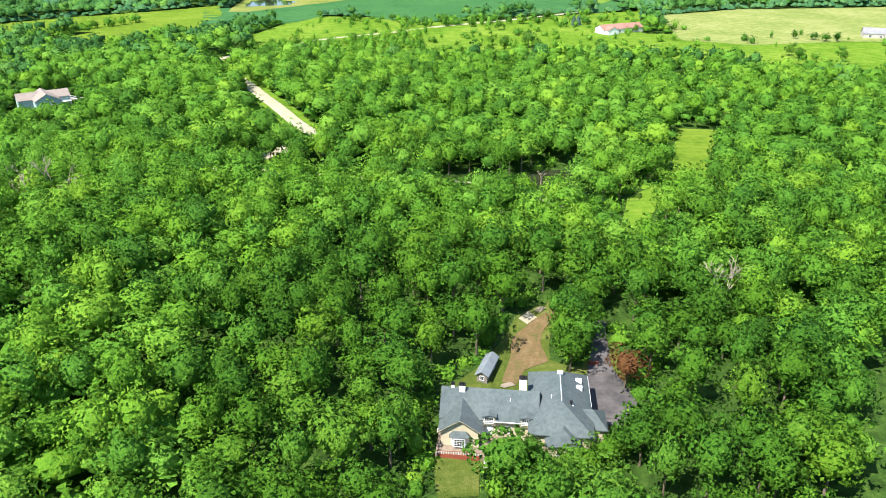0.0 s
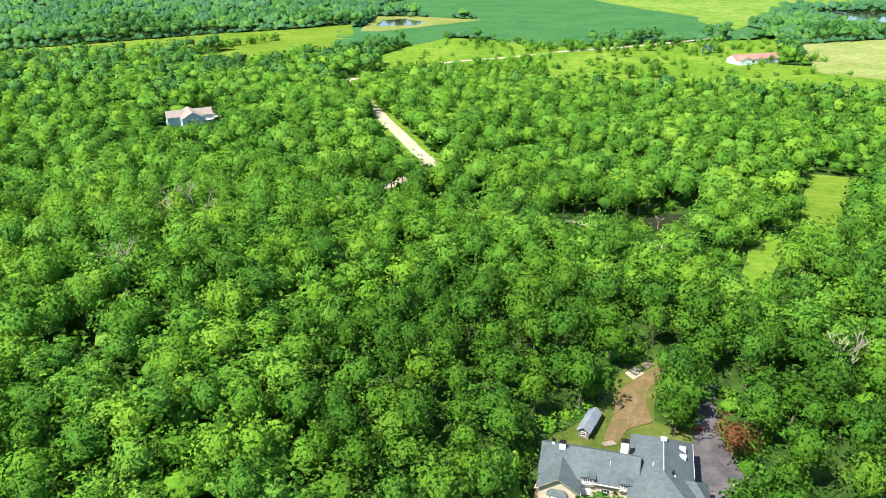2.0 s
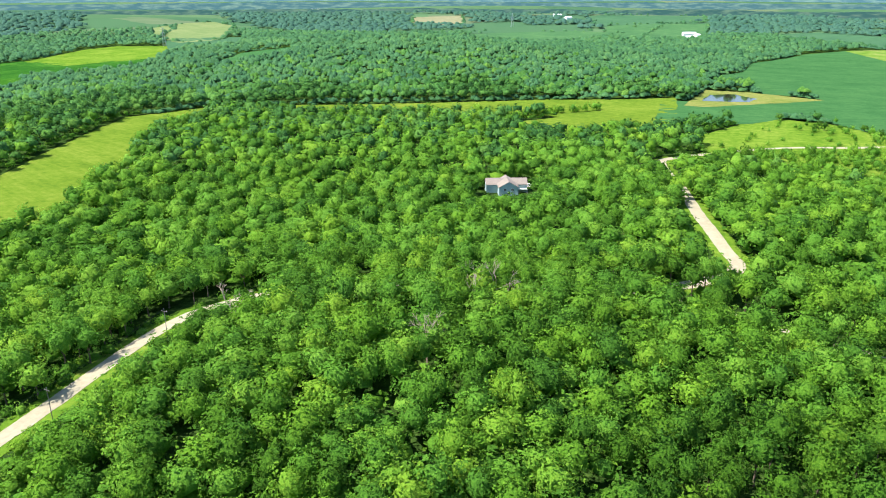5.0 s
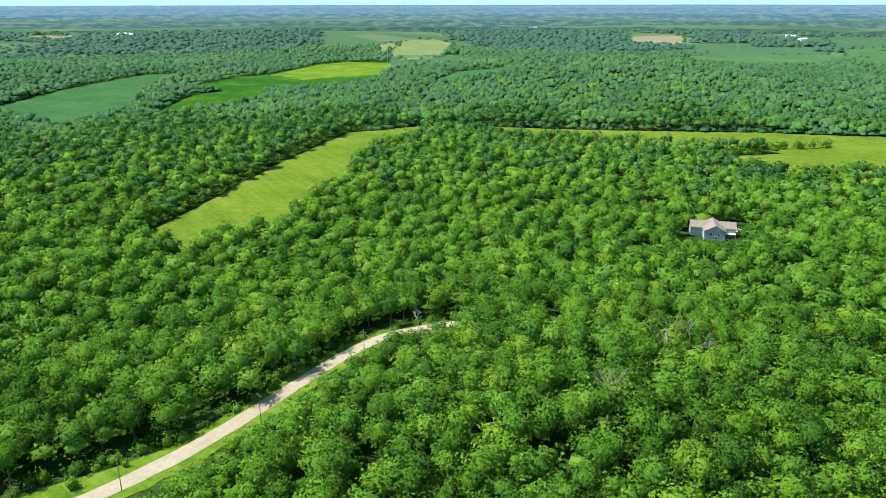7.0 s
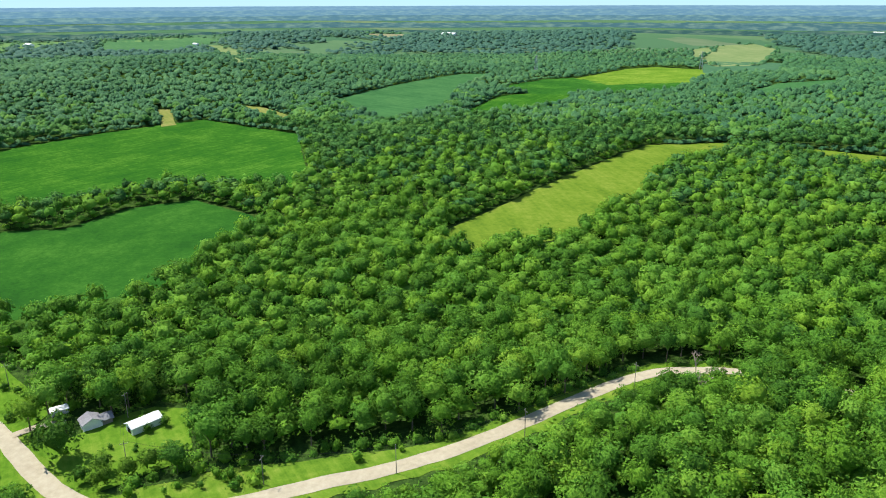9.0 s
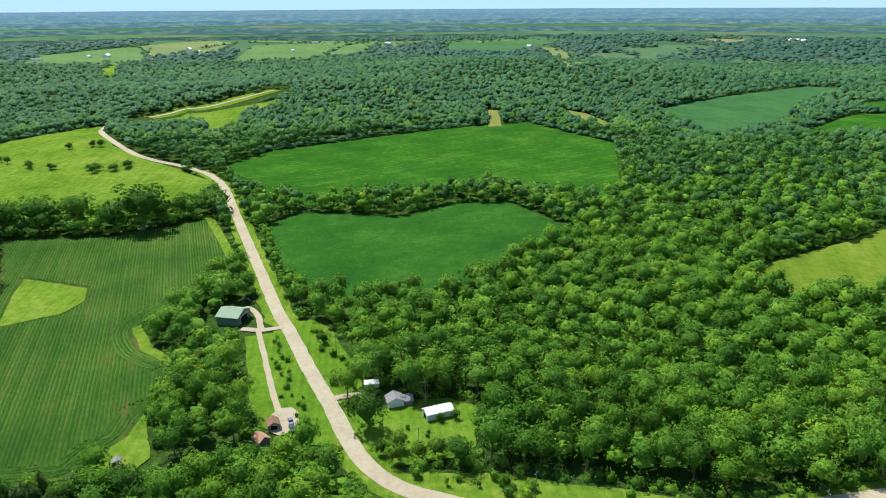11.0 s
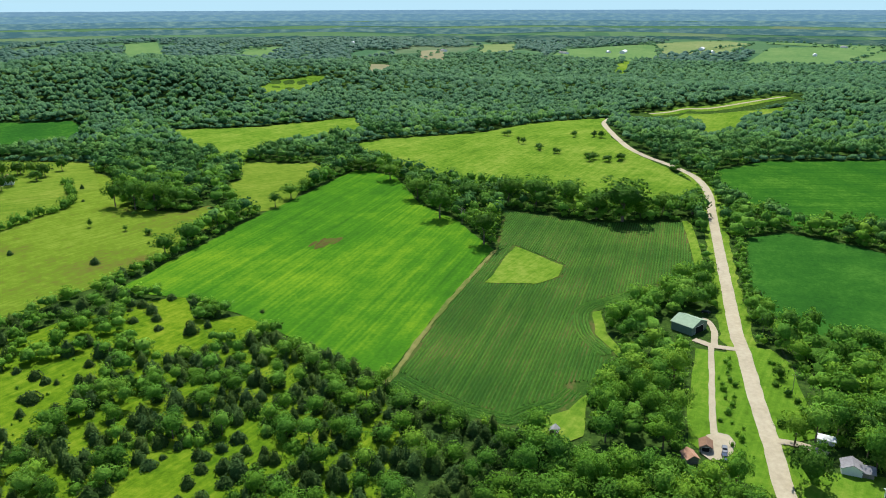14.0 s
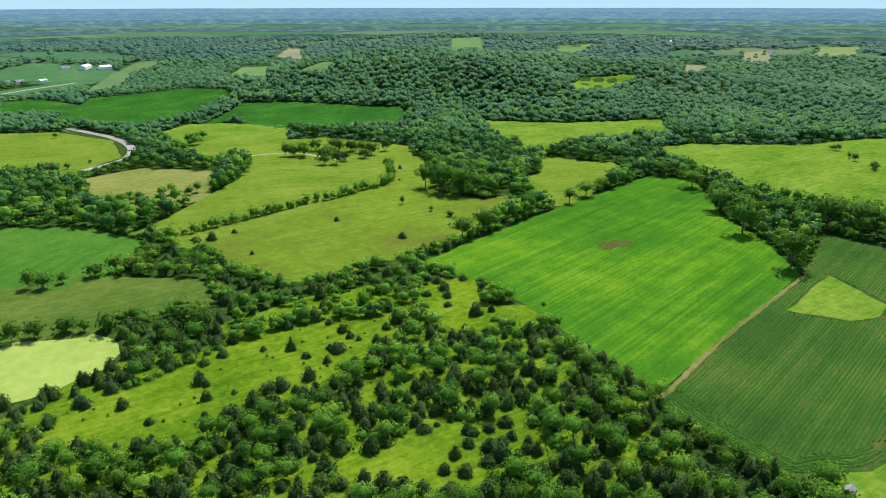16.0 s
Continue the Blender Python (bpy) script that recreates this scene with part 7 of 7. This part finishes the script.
part("lean_to_roof", saddle(3.2, 6.7, -2.4, 2.4, 2.2, 3.4, 'x'), m_grey_roof, cab, "dark lean-to roof")
simple_house("white_shed", -270.5, -4.5, 95.0, 5.5, 3.2, 2.2, 3.0, m_white, m_white_roof, "small white metal shed half hidden by trees", "shed")
barn = simple_house("green_barn", -344.6, -72.6, 72.0, 11.4, 13.0, 4.2, 6.6, m_green_wall, m_green_roof, "large metal barn with a pale green roof and open front", "barn", openings=(("opening", 'x+', 0.0, 0.0, 7.0, 3.6),))
part("ridge_cap", boxes((-6.1, 6.1, -0.16, 0.16, 6.72, 6.86)), m_green_roof, barn)
simple_house("brown_shed", -243.5, -40.8, 15.0, 4.8, 4.0, 2.3, 3.5, m_grey_wood, m_brown_roof, "brown-roofed shed at the end of the gravel track", "shed", openings=(("opening", 'x+', 0.0, 0.0, 2.6, 2.2),))
simple_house("rusty_shed", -233.5, -43.8, 40.0, 4.8, 4.2, 2.3, 3.6, m_grey_wood, m_rust_roof, "shed with a rusty reddish roof among trees", "shed")
simple_house("grey_shed", -223.5, -90.6, 10.0, 3.2, 2.8, 2.4, 3.5, m_grey_wood, m_grey_roof, "small weathered grey shed beside the corn field", "shed", openings=(("opening", 'x+', 0.0, 0.0, 1.0, 1.9),))
farm = simple_house("farmhouse", -322.0, -633.0, 60.0, 15.0, 9.0, 4.0, 6.8, m_white, m_brown_roof, "white farmhouse with a brown roof on the far hill", openings=(("window", 'y+', -3.0, 1.0, 1.4, 1.4), ("window", 'y+', 3.0, 1.0, 1.4, 1.4), ("door", 'y+', 0.0, 0.0, 1.2, 2.1)))
pink = simple_house("ranch_house", 289.0, 611.0, 14.0, 42.0, 12.0, 4.2, 7.4, m_white, m_pink_roof, "long low house with a pinkish shingle roof on the meadow", openings=tuple(("window", 'y-', a, 1.2, 2.2, 1.6) for a in (-16, -10, -4, 4, 10)) + (("door", 'y-', 16.0, 0.0, 3.2, 2.4),))
part("front_wing", gabled(-20.0, -9.0, -11.0, -4.0, -0.6, 4.0, 6.6, 'y'), m_white, pink)
part("front_wing_roof", saddle(-20.0, -9.0, -11.0, -2.0, 4.0, 6.6, 'y'), m_pink_roof, pink)
grey = simple_house("grey_house", 486.0, 536.0, -30.0, 26.0, 13.0, 4.2, 8.0, m_concrete, m_grey_roof, "grey-roofed house at the edge of the far meadow", openings=tuple(("window", 'y-', a, 1.2, 2.0, 1.6) for a in (-8, 0, 8)))
part("cross_wing", gabled(2.0, 11.0, -10.0, 0.0, -0.6, 4.2, 7.4, 'y'), m_concrete, grey)
part("cross_roof", saddle(2.0, 11.0, -10.0, 1.0, 4.2, 7.4, 'y'), m_grey_roof, grey)
for i, (x, y, w, d, tall, turn, roofm) in enumerate(FARMSTEADS):
    simple_house("farm_building", x, y, turn, w, d, tall, tall + d * 0.22, m_white, m_white_roof if roofm == 0 else m_grey_roof if roofm == 1 else m_rust_roof, "distant white farm building on the plain", "farm building", group="farm buildings on the plain")


# ---------------------------------------------------------------- vehicles, poles and wires
def car(name, x, y, turn, mat, label):
    c = site(name, x, y, turn, label, "car", z=level(x, y) + 0.5)
    bm = bmesh.new()
    prof = [(-2.2, 0.35), (2.2, 0.35), (2.25, 0.75), (1.2, 0.92), (0.55, 1.42), (-1.3, 1.45), (-2.05, 0.98), (-2.25, 0.8)]
    a, b = [bm.verts.new((p, -0.88, q)) for p, q in prof], [bm.verts.new((p, 0.88, q)) for p, q in prof]
    for i in range(8):
        bm.faces.new((a[i], a[(i + 1) % 8], b[(i + 1) % 8], b[i]))
    bm.faces.new(a[::-1]), bm.faces.new(b)
    bmesh.ops.recalc_face_normals(bm, faces=bm.faces[:])
    bmesh.ops.bevel(bm, geom=bm.edges[:], offset=0.07, segments=1, affect='EDGES')
    part("body", bm, mat, c)
    part("side_window", boxes((-1.2, 0.5, -0.9, -0.86, 0.98, 1.34)), m_glass, c)
    part("side_window", boxes((-1.2, 0.5, 0.86, 0.9, 0.98, 1.34)), m_glass, c)
    bm = bmesh.new()
    q = [bm.verts.new(p) for p in ((1.16, -0.74, 0.97), (1.16, 0.74, 0.97), (0.62, 0.74, 1.39), (0.62, -0.74, 1.39))]
    bm.faces.new(q)
    bmesh.ops.solidify(bm, geom=bm.faces[:], thickness=-0.03)
    part("windscreen", bm, m_glass, c)
    for wx in (-1.4, 1.4):
        for wy in (-0.82, 0.82):
            bm = bmesh.new()
            bmesh.ops.create_cone(bm, cap_ends=True, segments=14, radius1=0.33, radius2=0.33, depth=0.22, matrix=pose(wx, wy, 0.33, 90, 0, 0))
            w = part("wheel", bm, m_rubber, c)
            bm = bmesh.new()
            bmesh.ops.create_cone(bm, cap_ends=True, segments=10, radius1=0.19, radius2=0.17, depth=0.25, matrix=pose(wx, wy, 0.33, 90, 0, 0))
            part("rim", bm, m_tin, w)
    return c


car("parked_car", -240.5, -33.6, 20, paint("dark_blue_paint", (0.03, 0.05, 0.09)), "dark blue car parked on the gravel")
car("parked_car", -245.5, -34.6, 15, paint("grey_paint", (0.16, 0.18, 0.20)), "grey car parked on the gravel")
car("parked_car", -368.0, -70.0, 100, paint("black_paint", (0.02, 0.02, 0.025)), "dark car parked behind the green-roofed barn")
car("parked_car", *CAR_PLACE, 20, paint("white_car_paint", (0.7, 0.7, 0.7)), "white car parked beside the blue house")


def utility_pole(x, y, turn):
    p = site("utility_pole", x, y, turn, "weathered wooden utility pole beside the road", "utility pole", "poles along the road")
    bm = bmesh.new()
    bmesh.ops.create_cone(bm, cap_ends=True, segments=8, radius1=0.14, radius2=0.09, depth=11.0, matrix=pose(0, 0, 5.0))
    part("pole", bm, m_grey_wood, p)
    part("crossarm", boxes((-1.2, 1.2, -0.06, 0.06, 9.6, 9.74)), m_grey_wood, p)
    for k in (-1.1, 0.0, 1.1):
        part("insulator", boxes((k - 0.05, k + 0.05, -0.05, 0.05, 9.74, 9.92) if k else (-0.05, 0.05, -0.05, 0.05, 10.5, 10.7)), m_white, p)
    return p


POLES = [(-171.5, 178.0), (-169.5, 128.0), (-176.0, 84.0), (-192.5, 47.0), (-222.0, 12.0), (-254.5, 16.5), (-300.0, -20.0), (-352.0, -40.0)]
for (x, y), (qx, qy) in zip(POLES, POLES[1:] + [(-400, -52)]):
    utility_pole(x, y, math.degrees(math.atan2(qy - y, qx - x)) + 90)


def wire(a, b, off, up):
    bm = bmesh.new()
    d = Vector((b[0] - a[0], b[1] - a[1], 0)).normalized()
    s = Vector((-d.y, d.x, 0)) * off
    p, q = Vector((*a, level(*a) + up)) + s, Vector((*b, level(*b) + up)) + s
    last = None
    for i in range(9):
        t = i / 8
        c = p.lerp(q, t) - Vector((0, 0, 1.1 * 4 * t * (1 - t)))
        ring = [bm.verts.new(c + Vector(o)) for o in ((0, 0, 0.022), (-d.y * 0.022, d.x * 0.022, -0.012), (d.y * 0.022, -d.x * 0.022, -0.012))]
        if last:
            for k in range(3):
                bm.faces.new((last[k], last[(k + 1) % 3], ring[(k + 1) % 3], ring[k]))
        last = ring
    ob = part("power_line", bm, m_rubber)
    return tagged(ob, "thin power line sagging between wooden poles", "power line", "power lines along the road")


for a, b in zip(POLES, POLES[1:]):
    for off, up in ((-1.1, 9.95), (0.0, 10.7), (1.1, 9.95)):
        wire(a, b, off, up)


def pylon(x, y, turn):
    """A lattice tower: four tapering legs, braces and three cross arms."""
    p = site("power_pylon", x, y, turn, "grey steel lattice pylon standing above distant trees", "pylon", "pylons of the power line")

    def bar(bm, a, b, w=0.16):
        a, b = Vector(a), Vector(b)
        d = (b - a).normalized()
        u = d.orthogonal().normalized() * w
        v = d.cross(u)
        ends = [[bm.verts.new(c + o) for o in (u, v, -u, -v)] for c in (a, b)]
        for i in range(4):
            bm.faces.new((ends[0][i], ends[0][(i + 1) % 4], ends[1][(i + 1) % 4], ends[1][i]))

    for sx in (-1, 1):
        for sy in (-1, 1):
            bm = bmesh.new()
            bar(bm, (sx * 3.2, sy * 3.2, 0), (sx * 0.7, sy * 0.7, 36), 0.2)
            part("leg", bm, m_steel, p)
    for k in range(6):
        z, w = 6 * k, 3.2 - 2.5 * k / 6
        z2, w2 = z + 6, 3.2 - 2.5 * (k + 1) / 6
        bm = bmesh.new()
        for s in (-1, 1):
            for e in (-1, 1):
                bar(bm, (-w * e, s * w, z), (w2 * e, s * w2, z2), 0.09)
                bar(bm, (s * w, -w * e, z), (s * w2, w2 * e, z2), 0.09)
        part("brace", bm, m_steel, p)
    for z, w in ((25, 6.5), (29.5, 5.5), (34, 4.5)):
        bm = bmesh.new()
        for s in (-1, 1):
            bar(bm, (-w, 0, z), (0, s * 0.9, z - 0.4), 0.12)
            bar(bm, (w, 0, z), (0, s * 0.9, z - 0.4), 0.12)
            bar(bm, (s * w, 0, z), (0, 0, z + 1.8), 0.1)
        part("cross_arm", bm, m_steel, p)


m_steel = stone("galvanised_steel", (0.30, 0.32, 0.33), (0.42, 0.44, 0.45), 0.4, rough=0.5)
for x, y in PYLONS:
    pylon(x, y, 35)


# small things in the yard of the large house
def timber_stack(x, y, turn, n, label):
    s = site("timber_stack", x, y, turn, label, "timber")
    r = random.Random(int(x * 10))
    for k in range(n):
        part("plank", boxes((-1.6 + r.uniform(-.3, .3), 1.6 + r.uniform(-.3, .3), k * 0.32 - 0.8, k * 0.32 - 0.62, 0.3 + r.uniform(0, .1), 0.45 + r.uniform(0, .1))), m_dead, s)


timber_stack(45.5, 134.5, 10, 5, "loose pale planks lying behind the house")
timber_stack(63.5, 164.0, 40, 6, "stack of grey timber at the top of the bare slope")
swing = site("garden_bench", 68.0, 137.5, -20, "red-brown wooden garden frame beside the drive", "bench")
part("seat", boxes((-1.2, 1.2, -0.3, 0.3, 0.5, 0.6)), m_red_trim, swing)
part("backrest", boxes((-1.2, 1.2, 0.3, 0.38, 0.6, 1.3)), m_red_trim, swing)
for sx in (-1.1, 1.1):
    part("leg", boxes((sx - .06, sx + .06, -0.3, 0.36, 0, 0.5)), m_red_trim, swing)
fence = site("wire_fence", 42.0, 144.0, 0, "low wooden fence along the bare slope", "fence")
for k in range(11):
    t = k / 10
    part("post", boxes((t * 17.0 - .06, t * 17.0 + .06, t * 22.0 - .06, t * 22.0 + .06, 0, 1.4)), m_grey_wood, fence)
patch("concrete_slab", [(58.0, 158.0), (61.5, 160.5), (60.0, 164.0), (56.5, 161.0)], m_lane, 0.40, "pale concrete slab on the grass", "slab", ragged=0.3)
m_dry_soil = field("dry_soil_patch", (0.070, 0.054, 0.020), (0.080, 0.080, 0.022), (0.048, 0.130, 0.010), turn=14, streak=14, across=2, mottle=0.05)
cxp, cyp = np.mean(BARE_PATCH, axis=0)
for dx, dy, w, d in ((0, 0, 11.0, 3.8), (-7.5, 3.5, 8.0, 2.2), (6.0, -4.2, 5.5, 1.5), (9.5, 2.6, 4.2, 1.4), (-4.0, -5.0, 3.6, 1.2)):
    patch("bare_patch", parcel(cxp + dx, cyp + dy, w, d, radians(14), dx), m_dry_soil, 0.42, "bare brownish patch in the soybean field", "soil", cells=2, ragged=1.6)
m_dry_strip = field("dry_grass_strip", (0.075, 0.120, 0.024), (0.135, 0.150, 0.042), (0.200, 0.190, 0.070), turn=14, streak=12, across=1, fine=0.5)
ribbon("field_border", smooth_line(FIELD_BORDER, 5.0), 2.6, m_dry_strip, 0.50, "dry grass strip between the corn and the soybeans", "grass", 1.2)
